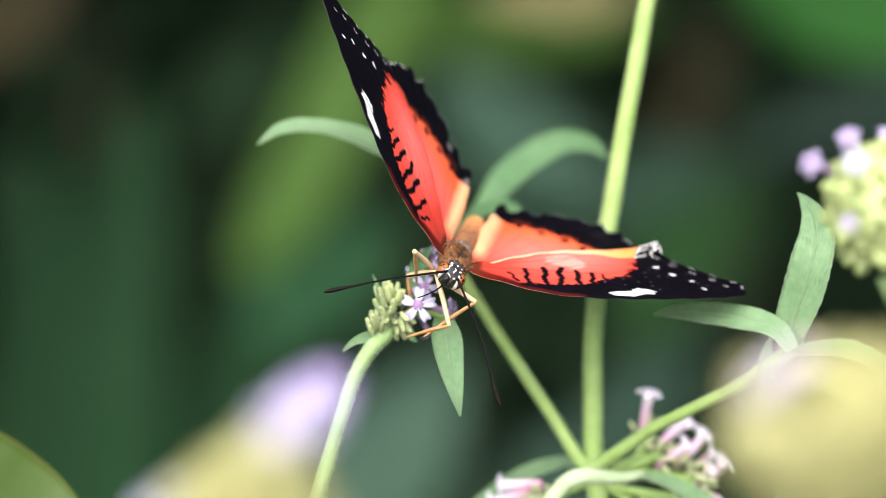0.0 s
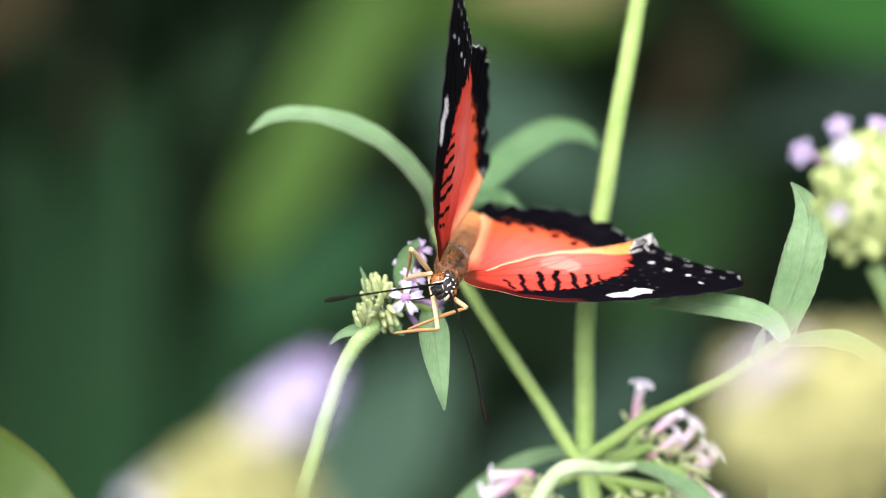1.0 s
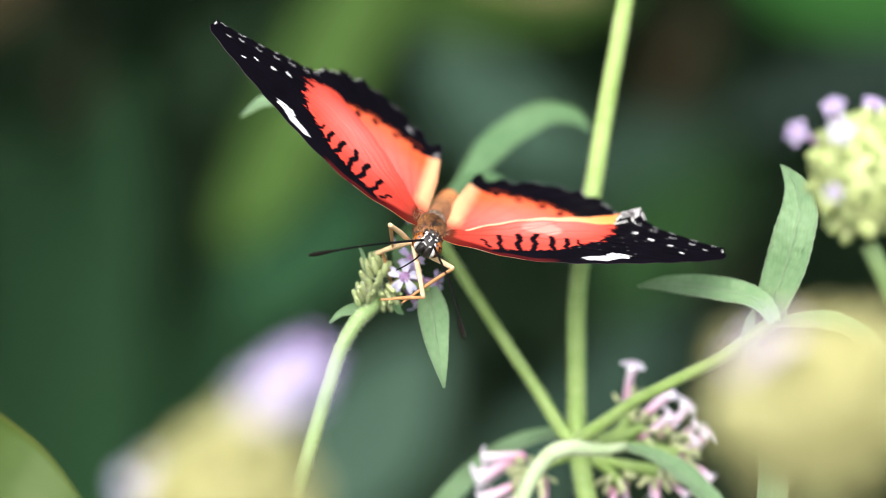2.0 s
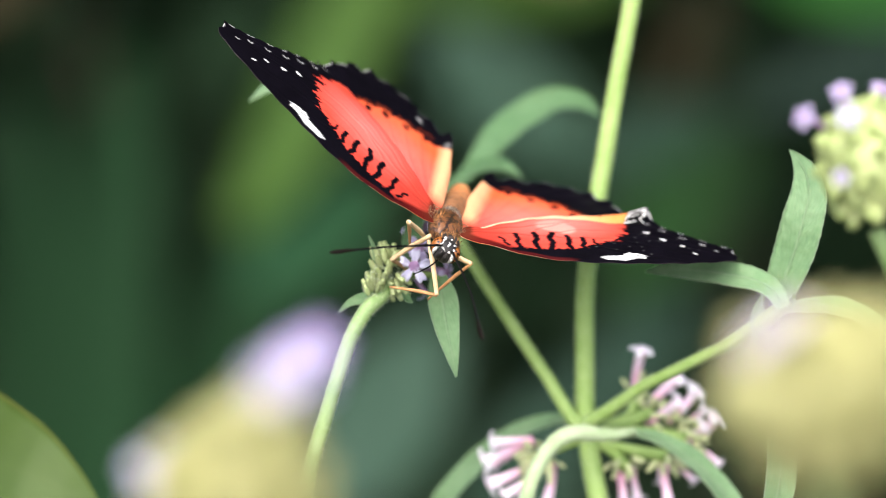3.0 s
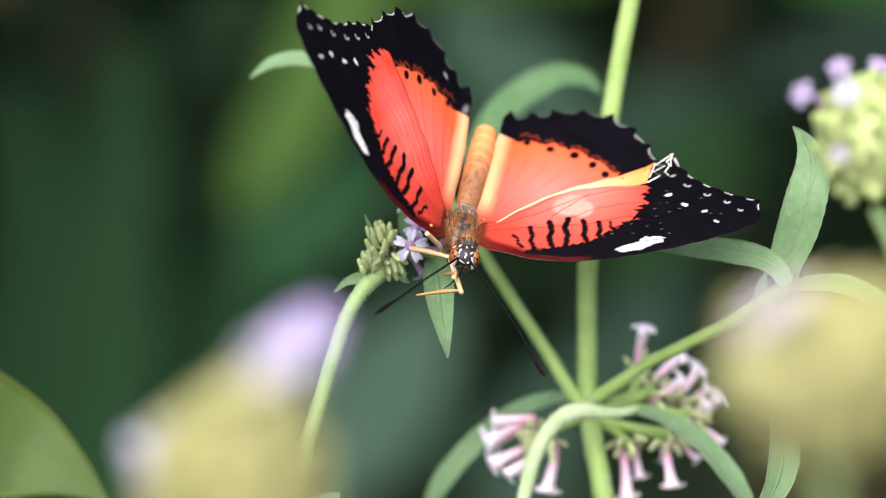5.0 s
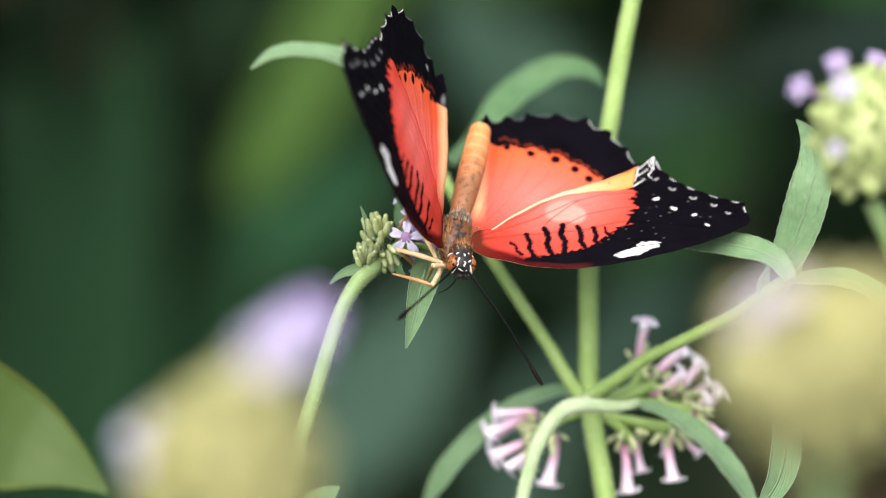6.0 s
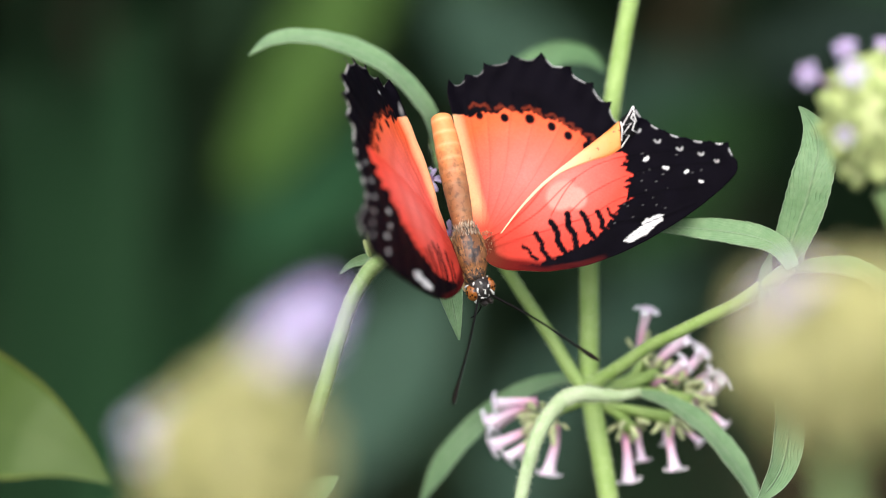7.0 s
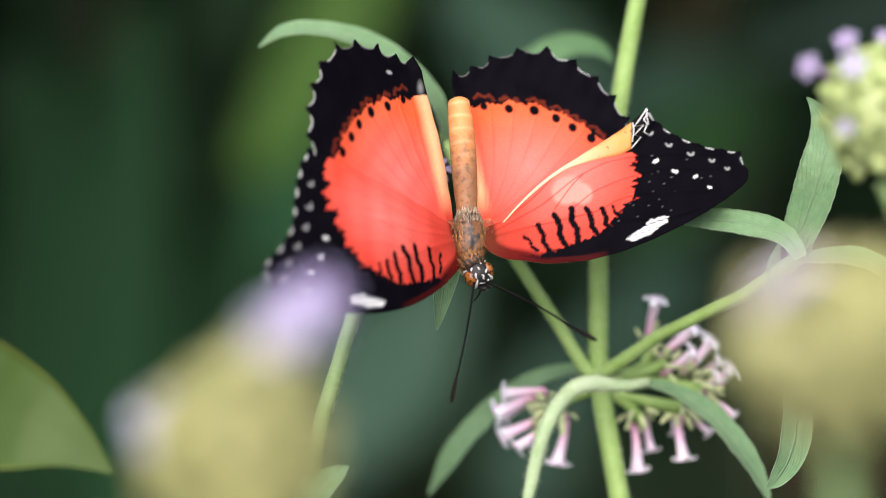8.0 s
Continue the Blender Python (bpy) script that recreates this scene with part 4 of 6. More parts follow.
part("stalk", tube_bm(STALK, SR, 130, 14), M_STALK, stalk, "pale hairy flower stalk")
tagged(part("hair", hairs_bm(STALK[6:], SR[6:], 1500, 0.0006, 5, 60), M_HAIR, stalk, "fine white hairs on the stalk"), kind="stuff")


def bud_tuft(parent, centre, axis, count, rise, spread, size, seed, fan=0.5):
    """Slim buds in tiers that fan out from a common base."""
    rng = np.random.default_rng(seed)
    q = Vector(axis).to_track_quat("Z", "Y").to_matrix()
    for k in range(count):
        r = math.sqrt((k + 0.4) / count)
        a = k * 2.39996
        out_ = Vector((math.cos(a), math.sin(a), 0))
        o = Vector(centre) + q @ (out_ * spread * r + Vector((0, 0, rise * (1 - r * r))))
        d = q @ (out_ * fan * r + Vector((0, 0, 1)) + Vector(rng.normal(0, 0.08, 3).tolist()))
        placed("bud", BUD, parent, aim(o, d, a, size * rng.uniform(0.8, 1.12)))


BUDS = [((-0.00798, 0.00500, 0.99860), (-0.05, -0.25, 1.0), 13, 0.0021, 0.0017, 1.02), ((-0.01015, 0.00300, 0.99560), (-0.1, -0.35, 1.0), 9, 0.0009, 0.0011, 0.84), ((-0.00690, 0.00450, 0.99774), (0.45, -0.5, -0.6), 8, 0.0006, 0.0012, 0.9), ((-0.00560, 0.00680, 0.99800), (0.7, -0.4, 0.3), 6, 0.0008, 0.0012, 0.8), ((-0.00850, 0.00380, 0.99760), (-0.2, -0.9, 0.5), 6, 0.0006, 0.0012, 0.85)]
for k, (c, ax, cnt, rise, spread, size) in enumerate(BUDS):
    bud_tuft(stalk, c, ax, cnt, rise, spread, size, 40 + k)
    a = np.array(Vector(ax).normalized()) * 0.0025
    tagged(part("hair", hairs_bm([np.array(c), np.array(c) + a * 0.6, np.array(c) + a * 1.5], [spread, spread * 1.1, spread * 0.7], 160, 0.0008, 50 + k), M_HAIR, stalk, "fine white hairs on the buds"), kind="stuff")
LILAC = [((-0.00374, 0.00220, 0.99992), (-0.15, -0.96, 0.2), 0.25, 0.9), ((-0.00279, 0.00700, 1.00187), (0.25, -0.8, 0.5), 1.0, 0.74), ((-0.00183, 0.01300, 1.00517), (0.1, -0.8, 0.55), 0.0, 0.72), ((0.00116, 0.00850, 0.99748), (0.85, -0.5, -0.05), 0.5, 0.75), ((-0.00432, 0.01250, 1.00328), (-0.3, -0.6, 0.7), 0.6, 0.6), ((-0.00198, 0.00767, 0.99436), (0.6, -0.3, -0.7), 0.2, 0.55)]
for pos, d, spin, size in LILAC:
    floret(stalk, pos, d, PETALS_WHITE if spin == 0.25 else PETALS, TUBE, spin, size)
leaf("bract", [(-0.01000, 0.00360, 0.99500), (-0.01216, 0.00260, 0.99459), (-0.01388, 0.00150, 0.99421), (-0.01546, 0.00120, 0.99294)], [1.8, 1.8, 1.1, 0.2], M_LEAF_PALE, stalk, fold=0.3, n=20, seed=20, label="small pointed bract")
leaf("bract", [(-0.00962, 0.00450, 0.99960), (-0.01005, 0.00500, 1.00212), (-0.01084, 0.00550, 1.00420)], [0.7, 0.7, 0.12], M_LEAF_PALE, stalk, fold=0.3, n=16, seed=21, label="small pointed bract")
leaf("bract", [(-0.00564, 0.00402, 0.99653), (-0.00494, 0.00266, 0.99476), (-0.00406, 0.00252, 0.99407)], [0.9, 1.1, 0.2], M_LEAF, stalk, fold=0.3, n=16, seed=22, label="small pointed bract")
leaf("leaf", [(-0.00195, 0.01313, 1.00681), (-0.00373, 0.01165, 1.00439), (-0.00435, 0.00999, 1.00111), (-0.00373, 0.00843, 0.99827)], [0.8, 2.6, 2.8, 0.4], M_LEAF, stalk, fold=0.2, n=24, seed=23, label="small leaf behind the flower head")
DROP_PIVOT = Vector((-0.00011, 0.00622, 0.99738))
drop = leaf("leaf", [(-0.00011, 0.00622, 0.99738), (0.00049, 0.00360, 0.99436), (0.00109, 0.00090, 0.99093), (0.00194, -0.00090, 0.98688), (0.00263, -0.00160, 0.98328)], [2.6, 4.6, 4.0, 2.2, 0.25], M_LEAF_PALE, stalk, facing=(0.15, -0.97, 0.1), fold=0.3, label="hanging pointed leaf that swings", seed=24, teeth=0.03, wave=0.35)
drop.data.transform(Matrix.Translation(BASE[stalk.name] - DROP_PIVOT))
part("petiole", tube_bm([(-0.00011, 0.00618, 0.99721), (-0.00143, 0.00531, 0.99794), (-0.00387, 0.00335, 0.99837)], [0.0005, 0.0005, 0.0006], 10, 8), M_STEM, stalk)

# ---- blurred verbena heads close to the lens and at the side ----
def verbena_head(label, stem_pts, centre, axis, radius, count, seed, florets, mesh=CALYX_GOLD, long_=1.0, size=1.0):
    base = Vector(stem_pts[0])
    head = thing("verbena_flower", base, label, "flower", "verbena plants")
    part("stalk", tube_bm(stem_pts, [0.0022, 0.0018, 0.0015, 0.0013], 40, 10), M_STALK, head)
    core = bmesh.new()
    bmesh.ops.create_uvsphere(core, u_segments=16, v_segments=10, radius=radius * 0.72)
    bmesh.ops.scale(core, vec=(1, 1, long_), verts=core.verts)
    bmesh.ops.transform(core, matrix=Matrix.Translation(centre) @ Vector(axis).to_track_quat("Z", "Y").to_matrix().to_4x4(), verts=core.verts)
    part("receptacle", core, mesh.materials[0], head, "dense yellow-green heart of the flower head")
    calyx_cluster(head, centre, axis, count, radius, mesh, seed, 1.75, size, long_)
    for i, (pos, d, s, petals) in enumerate(florets):
        floret(head, pos, d, petals, TUBE, i * 0.7, s)
    return head


near_head = verbena_head("yellow-green verbena head with lilac florets", [(-0.06, -0.15, 0.0), (-0.05, -0.16, 0.5), (-0.01828, -0.17800, 0.99155), (-0.01828, -0.17900, 1.00567)], (-0.01960, -0.17995, 1.01400), (0.2, 0.0, 1.0), 0.0087, 130, 60,
                         [((-0.01165, -0.16600, 1.02710), (0.3, -0.7, 0.6), 0.95, PETALS_DEEP), ((-0.01480, -0.16700, 1.02620), (-0.1, -0.7, 0.7), 0.85, PETALS_DEEP), ((-0.01487, -0.194, 1.0303), (-0.1, -0.9, 0.4), 0.85, PETALS_WHITE), ((-0.01194, -0.192, 1.03016), (0.2, -0.9, 0.3), 0.65, PETALS_WHITE), ((-0.02830, -0.16495, 1.01330), (-0.2, -0.95, 0.2), 1.2, PETALS_WHITE)], long_=1.6, size=0.82)
seed_head = verbena_head("large yellow-green verbena head going to seed", [(0.08, -0.15, 0.0), (0.07, -0.16, 0.5), (0.03901, -0.18000, 0.99828), (0.03743, -0.18100, 1.01631)], (0.03760, -0.18225, 1.02620), (1.0, 0.0, 0.12), 0.0088, 130, 61,
                         [((0.03167, -0.18488, 1.03341), (-0.4, -0.6, 0.7), 0.6, PETALS_WHITE), ((0.03374, -0.186, 1.03478), (0.1, -0.6, 0.8), 0.6, PETALS_PINK), ((0.02944, -0.186, 1.03161), (-0.6, -0.7, 0.4), 0.7, PETALS_PINK)], long_=1.8, size=0.85)
side_head = verbena_head("yellow-green verbena head topped by lilac florets", [(0.13, -0.02, 0.0), (0.11, -0.03, 0.5), (0.0735, -0.04300, 0.98669), (0.06000, -0.04600, 1.01426)], (0.05960, -0.04771, 1.02402), (-0.25, -0.1, 1.0), 0.0102, 170, 62,
                         [((0.04833, -0.05600, 1.03186), (-0.6, -0.7, 0.4), 0.62, PETALS), ((0.05393, -0.05100, 1.03467), (-0.3, -0.6, 0.7), 0.6, PETALS), ((0.05357, -0.06200, 1.03300), (-0.2, -0.9, 0.5), 0.62, PETALS_WHITE), ((0.06033, -0.04500, 1.03412), (0.2, -0.4, 0.9), 0.6, PETALS), ((0.05204, -0.06700, 1.02546), (-0.3, -0.9, -0.1), 0.42, PETALS_WHITE)], mesh=CALYX_LIME, long_=1.1, size=0.66)

# ---- broad leaves close by at the lower left ----
fl_base = Vector((-0.12, -0.02, 0.0))
fl = thing("broad_leaf_plant", fl_base, "smooth green pointed leaf with a yellowish rim", "plant", "broad-leaved plants of the bed")
leaf("leaf", [(-0.08819, -0.04192, 0.98915), (-0.07639, -0.04259, 0.98617), (-0.06695, -0.04344, 0.98283), (-0.05869, -0.04142, 0.97890), (-0.05235, -0.04220, 0.97599), (-0.04657, -0.04307, 0.97205)], [3, 17, 19, 14.5, 7.4, 0.4], M_LEAF_FRONT, fl, facing=(-0.1, -0.85, 0.5), fold=0.12, seed=30, wave=0.15)
part("stem", tube_bm([tuple(fl_base), (-0.13, -0.03, 0.5), (-0.10460, -0.03457, 0.96412), (-0.09082, -0.02923, 0.98782)], [0.003, 0.0026, 0.002, 0.0014], 30, 8), M_STEM, fl)
sl_base = Vector((-0.03, -0.01, 0.0))
sl = thing("leafy_sprout", sl_base, "small pale green leaf sprout beneath the flower", "plant", "broad-leaved plants of the bed")
leaf("leaf", [(-0.02452, -0.01836, 0.95374), (-0.02152, -0.01829, 0.95856), (-0.01854, -0.01851, 0.96213), (-0.01640, -0.01905, 0.96430), (-0.01456, -0.01874, 0.96569)], [2, 4.4, 4.4, 3.2, 0.4], M_LEAF_PALE, sl, facing=(-0.3, -0.8, 0.5), fold=0.2, seed=31)
part("stem", tube_bm([tuple(sl_base), (-0.03, 0.0, 0.5), (-0.02632, -0.01904, 0.94156), (-0.02452, -0.01836, 0.95374)], [0.002, 0.0016, 0.0012, 0.001], 30, 8), M_STEM, sl)

# ---- the butterfly (its own space: x across, y to the tail, z up from the back) ----
butterfly = new("butterfly")
butterfly.empty_display_size = 0.005
BASE[butterfly.name] = Vector()
tagged(butterfly, "red lacewing butterfly, black and white wing margins, one forewing creased", "butterfly")
MM = 0.001


def inside(poly, s, c):
    """Which of the points lie within the polygon."""
    hit = np.zeros(s.shape, bool)
    x, y = poly[:, 0], poly[:, 1]
    for i in range(len(poly)):
        x1, y1, x2, y2 = x[i - 1], y[i - 1], x[i], y[i]
        if y1 == y2:
            continue
        cross = ((y1 > c) != (y2 > c)) & (s < (x2 - x1) * (c - y1) / (y2 - y1) + x1)
        hit ^= cross
    return hit


def near(line, s, c, closed=False):
    """Distance to a polyline and the nearest point on it."""
    best = np.full(s.shape, 1e9)
    bx, by = np.zeros(s.shape), np.zeros(s.shape)
    seq = list(range(0 if closed else 1, len(line)))
    for i in seq:
        a, b = line[i - 1], line[i]
        d = b - a
        t = np.clip(((s - a[0]) * d[0] + (c - a[1]) * d[1]) / max(d @ d, 1e-9), 0, 1)
        px, py = a[0] + t * d[0], a[1] + t * d[1]
        e = np.hypot(s - px, c - py)
        k = e < best
        best[k], bx[k], by[k] = e[k], px[k], py[k]
    return best, bx, by


def filled(poly, s, c, soft=0.12):
    """Coverage of a filled shape with a softened edge."""
    poly = np.array(poly, float)
    d, _, _ = near(poly, s, c, True)
    return np.clip(0.5 + np.where(inside(poly, s, c), d, -d) / (2 * soft), 0, 1)


def stroke(line, s, c, width, soft=0.1):
    d, _, _ = near(np.array(line, float), s, c)
    return np.clip(0.5 + (width / 2 - d) / (2 * soft), 0, 1)


def blob(x, y, rx, ry, s, c, turn=0.0, soft=0.25):
    ca, sa = math.cos(turn), math.sin(turn)
    u, v = (s - x) * ca + (c - y) * sa, (c - y) * ca - (s - x) * sa
    return np.clip((1 - np.hypot(u / rx, v / ry)) / soft, 0, 1)


def rough(s, c, k, amp):
    return amp * (np.sin(s * 2.3 * k + 1.7 * np.sin(c * 1.9 * k)) + 0.6 * np.sin(c * 4.1 * k + 2.1 * np.sin(s * 3.3 * k)))


def scallop(teeth, depth):
    """Margin through the teeth, hollowed out between them; also the hollows."""
    out_, hollows = [], []
    for a, b in zip(teeth, teeth[1:]):
        a, b = np.array(a, float), np.array(b, float)
        d = b - a
        nrm = np.array((-d[1], d[0])) / max(np.hypot(*d), 1e-9)
        h = []
        for f in np.linspace(0, 1, 9)[:-1]:
            p = a + d * f + nrm * depth * math.sin(math.pi * f) ** 0.8
            out_.append(p)
            if 0.2 < f < 0.8:
                h.append(p)
        hollows.append(np.array(h))
    out_.append(np.array(teeth[-1], float))
    return np.array(out_), hollows


def swept(s, c):
    """Forewing points with the wing's root drawn forward along the thorax."""
    return c - 2.3 * np.clip(1 - s / 30, 0, 1) ** 1.3 * np.clip((6 - c) / 8, 0, 1)


def wing(name, outline, side, masks, height, label, step=0.2, shape=lambda s, c: c):
    """A thin two-skinned wing from its outline (mm), with pattern masks on its points."""
    lo, hi = outline.min(0) - step, outline.max(0) + step
    gs, gc = np.arange(lo[0], hi[0], step), np.arange(lo[1], hi[1], step)
    S, C = np.meshgrid(gs, gc, indexing="ij")
    cs, cc = S[:-1, :-1] + step / 2, C[:-1, :-1] + step / 2
    keep = inside(outline, cs.ravel(), cc.ravel()).reshape(cs.shape)
    idx = -np.ones(S.shape, int)
    used = np.zeros(S.shape, bool)
    for di in (0, 1):
        for dj in (0, 1):
            used[di:S.shape[0] - 1 + di, dj:S.shape[1] - 1 + dj] |= keep
    full = np.zeros(S.shape, int)
    for di in (0, 1):
        for dj in (0, 1):
            full[di:S.shape[0] - 1 + di, dj:S.shape[1] - 1 + dj] += keep
    idx[used] = np.arange(used.sum())
    s, c = S[used], C[used]
    rim = full[used] < 4
    _, bx, by = near(outline, s[rim], c[rim], True)
    s[rim], c[rim] = bx, by
    z = height(s, c)
    k = len(s)
    c2 = shape(s, c)
    top = np.stack([side * s, c2, z + 0.04], 1) * MM
    low = np.stack([side * s, c2, z - 0.04], 1) * MM
    I, J = np.nonzero(keep)
    q = np.stack([idx[I, J], idx[I + 1, J], idx[I + 1, J + 1], idx[I, J + 1]], 1)
    if side < 0:
        q = q[:, ::-1]
    # rim faces close the two skins
    edges = {}
    for f in q:
        for a, b in zip(f, np.roll(f, -1)):
            if (b, a) in edges:
                del edges[(b, a)]
            else:
                edges[(a, b)] = 1
    rim_faces = [(b, a, a + k, b + k) for a, b in edges]
    faces = q.tolist() + (q[:, ::-1] + k).tolist() + rim_faces
    me = bpy.data.meshes.new(name)
    me.from_pydata(np.vstack([top, low]).tolist(), [], faces)
    me.update()
    for nm, val in masks(s, c).items():
        set_attr(me, nm, np.tile(np.clip(val, 0, 1), 2))
    mat_idx = np.zeros(len(faces), np.int32)
    mat_idx[len(q):] = 1
    me.materials.append(M_WING)
    me.materials.append(M_UNDER)
    me.polygons.foreach_set("material_index", mat_idx)
    me.polygons.foreach_set("use_smooth", np.ones(len(faces), bool))
    ob = new(name, me)
    ob.parent = butterfly
    BASE[ob.name] = Vector()
    return tagged(ob, label)


# forewing: s outward, c to the tail
COSTA = [(-0.5, 0.3), (-0.6, -2.2), (1.6, -4.2), (4.4, -5.3), (8.3, -6.5), (14.2, -7.2), (20.0, -6.9), (25.6, -5.8), (31.0, -4.1), (36.4, -1.7), (40.0, 0.3), (42.2, 1.9), (42.9, 3.7)]
COSTA = [tuple(p[:2]) for p in spline([(a, b, 0) for a, b in COSTA], 60)]
FORE_TEETH = [(42.9, 3.7), (42.6, 7.2), (39.6, 7.9), (36.0, 9.1), (33.0, 11.0), (31.0, 13.3), (28.4, 15.7), (25.6, 17.8), (22.4, 19.3)]
FORE_MARGIN, FORE_HOLLOWS = scallop(FORE_TEETH, 0.45)
FORE_FULL = np.vstack([COSTA[:-1], FORE_MARGIN, [(20.0, 17.2), (14.0, 11.6), (7.0, 5.6), (0.8, 1.4)]])
FOLD_LINE = [(29.0, 15.2), (25.0, 12.8), (20.3, 10.5), (14.2, 7.4), (8.1, 4.1), (2.9, 0.9), (0.6, 0.6)]
FORE_CUT = np.vstack([COSTA[:-1], FORE_MARGIN[:44], FOLD_LINE])
RED_FORE = [(12.0, 20.0), (18.6, 17.4), (20.8, 15.9), (22.2, 15.0), (22.6, 13.4), (24.4, 12.6), (24.3, 10.9), (25.8, 10.2), (23.9, 9.5), (24.2, 8.6), (25.8, 7.7), (24.4, 6.4), (25.1, 4.4), (23.8, 2.8), (23.9, 0.9), (21.8, 0.2), (21.2, -0.9), (19.6, -1.6), (18.6, -2.9), (17.0, -3.2), (15.2, -4.1), (11.5, -4.6), (7.0, -5.0), (3.0, -4.2), (-2, -1.5), (-2, 22)]
VEIN_FORE = [[(0, -0.8), (8, -0.6), (17, -0.2), (23, 1.2), (36, 0.6)], [(0, -0.5), (9, 2.0), (16, 5.5), (24, 7.6), (39, 6.6)], [(14, 1.0), (19, 3.2), (28, 4.8), (40, 4.0)], [(0, 0), (8, 3.2), (15, 8.2), (21, 12.6), (28, 16)], [(0, 0.2), (7, 3.8), (13, 9.2), (20, 15.5)], [(11, 1.2), (14.2, 4.0), (16.5, 5.6)], [(20, -2), (28, -3), (34, -2)]]
STRIPES = [((20.0, 0.1), (20.1, -0.8), (20.8, -1.6)), ((18.2, 0.0), (18.6, -1.2), (18.3, -2.2), (19.3, -3.4)), ((15.8, 0.5), (16.3, -1.0), (16.1, -2.2), (16.9, -4.0)), ((13.6, 0.8), (13.2, -0.8), (13.7, -2.2), (13.5, -4.7)), ((10.7, 0.4), (11.3, -1.2), (10.9, -2.6), (11.8, -4.9)), ((7.9, -0.6), (8.4, -2.0), (8.2, -3.2), (9.0, -4.9)), ((5.4, -1.7), (6.2, -2.4), (6.3, -3.4), (7.0, -4.2))]
BAR = [(28.4, -2.8), (27.2, -2.6), (26.2, -2.9), (25.2, -2.9), (24.4, -3.6), (23.2, -4.2), (20.9, -5.3), (22.2, -5.7), (24.2, -5.2), (25.6, -4.8), (26.6, -4.2), (28.0, -3.6)]
DOTS = [(28.5, 6.6, 0.66), (31.0, 4.5, 0.62), (34.1, 3.3, 0.55), (36.0, 1.3, 0.5), (25.9, 14.4, 0.5), (28.6, 11.6, 0.6), (31.2, 9.2, 0.5), (34.3, 7.3, 0.5), (37.4, 5.8, 0.42), (39.5, 4.2, 0.35)]


def fore_masks(creased):
    def masks(s, c):
        j1, j2 = s + rough(s, c, 1.4, 0.18) + 0.3 * np.sin(c * 5.3 + 1.4 * np.sin(c * 2.1)), c + rough(c, s, 1.3, 0.18)
        red = filled(RED_FORE, j1, j2, 0.12)
        dark = (1 - red) * np.clip((s - 2.5) / 5.0, 0.0, 1)
        for k, line in enumerate(STRIPES):
            dark = np.maximum(dark, stroke(line, s + rough(s, c, 2.6, 0.08), c, (0.55, 0.8, 0.9, 1.0, 0.95, 0.8, 0.55)[k], 0.12))
        base = np.clip((15.0 - s) / 9.0, 0, 1)
        costa = stroke(COSTA, s, c, 3.0, 0.7)
        maroon = np.clip(costa * base + 0.35 * np.exp(-((s / 5.0) ** 2 + (c / 5.0) ** 2)), 0, 0.9)
        rim = stroke(COSTA, s, c, 1.3, 0.3) * np.clip((18.0 - s) / 9.0, 0, 1)
        deep = np.clip((0.6 - c) / 1.6, 0, 1) * np.clip((19.0 - s) / 5.0, 0, 1)
        dark = dark * (1 - 0.6 * rim)
        maroon = np.clip(np.maximum(maroon, 0.93 * np.sqrt(rim)) + 0.2 * deep, 0, 0.93)
        white = filled(BAR, s + 0.35 * (j1 - s), c + 0.35 * (j2 - c), 0.1)
        white = white * (1 - 0.9 * stroke([(22.5, -3.9), (29, -2.9)], s, c, 0.18, 0.05)) * (1 - 0.7 * stroke([(21.5, -5.0), (28, -3.9)], s, c, 0.12, 0.05))
        for n, (x, y, r) in enumerate(DOTS):
            if n > 3:
                bend = [(x - 0.75 * r, y + 0.5 * r), (x - 0.3 * r, y - 0.35 * r), (x + 0.5 * r, y - 0.4 * r), (x + 1.0 * r, y + 0.3 * r)]
                white = np.maximum(white, 0.6 * stroke(bend, s, c, 0.24, 0.12))
                continue
            dim = 1.0
            white = np.maximum(white, dim * blob(x, y, r * 1.05, r * 0.52, s + rough(s, c, 3, 0.05), c, -0.4 if n % 2 else 0.5))
        for h in FORE_HOLLOWS:
            white = np.maximum(white, 0.9 * stroke(h[1:-1], s, c, 0.34, 0.1))
        vein = np.zeros_like(s)
        for v in VEIN_FORE:
            vein = np.maximum(vein, stroke(spline([(a, b, 0) for a, b in v], 24)[:, :2], s, c, 0.17 if creased else 0.12, 0.08) * (1.0 if creased else 0.45))
        rays = 0.5 + 0.3 * np.sin(np.arctan2(c + 1, s + 1) * 46 + 0.2 * s) + 0.2 * np.sin(np.arctan2(c + 1, s + 1) * 97)
        # streaked sheen over the middle of the forewing, put into the colour
        sheen_worn = (0.85 + 0.15 * rays) * blob(15, 5.5, 11, 7.5, s, c, 0.5, 1.0)
        warm = np.clip((c - 10) / 14, 0, 1) * 0.3
        pale = np.zeros_like(s)
        worn = np.zeros_like(s)
        fawn = np.exp(-((s / 2.6) ** 2 + ((c + 1) / 2.8) ** 2)) * (0.6 + 0.4 * np.sin(s * 21 + c * 17))
        if creased:
            sheen_worn = np.maximum(sheen_worn, 0)
            spot = np.maximum(blob(13.6, 3.6, 3.0, 2.3, s, c, 0.35, 0.28), blob(15.6, 2.8, 2.0, 1.9, s, c, 0.0, 0.3))
            worn = 0.85 * spot
            sheen_worn = np.maximum(sheen_worn, spot)
            rng = np.random.default_rng(8)
            for _ in range(30):
                x, y = rng.uniform(20, 37), rng.uniform(-4.5, 8)
                white = np.maximum(white, 0.12 * blob(x, y, rng.uniform(0.2, 0.9), 0.05, s, c, 0.15, 0.8) * (1 - red))
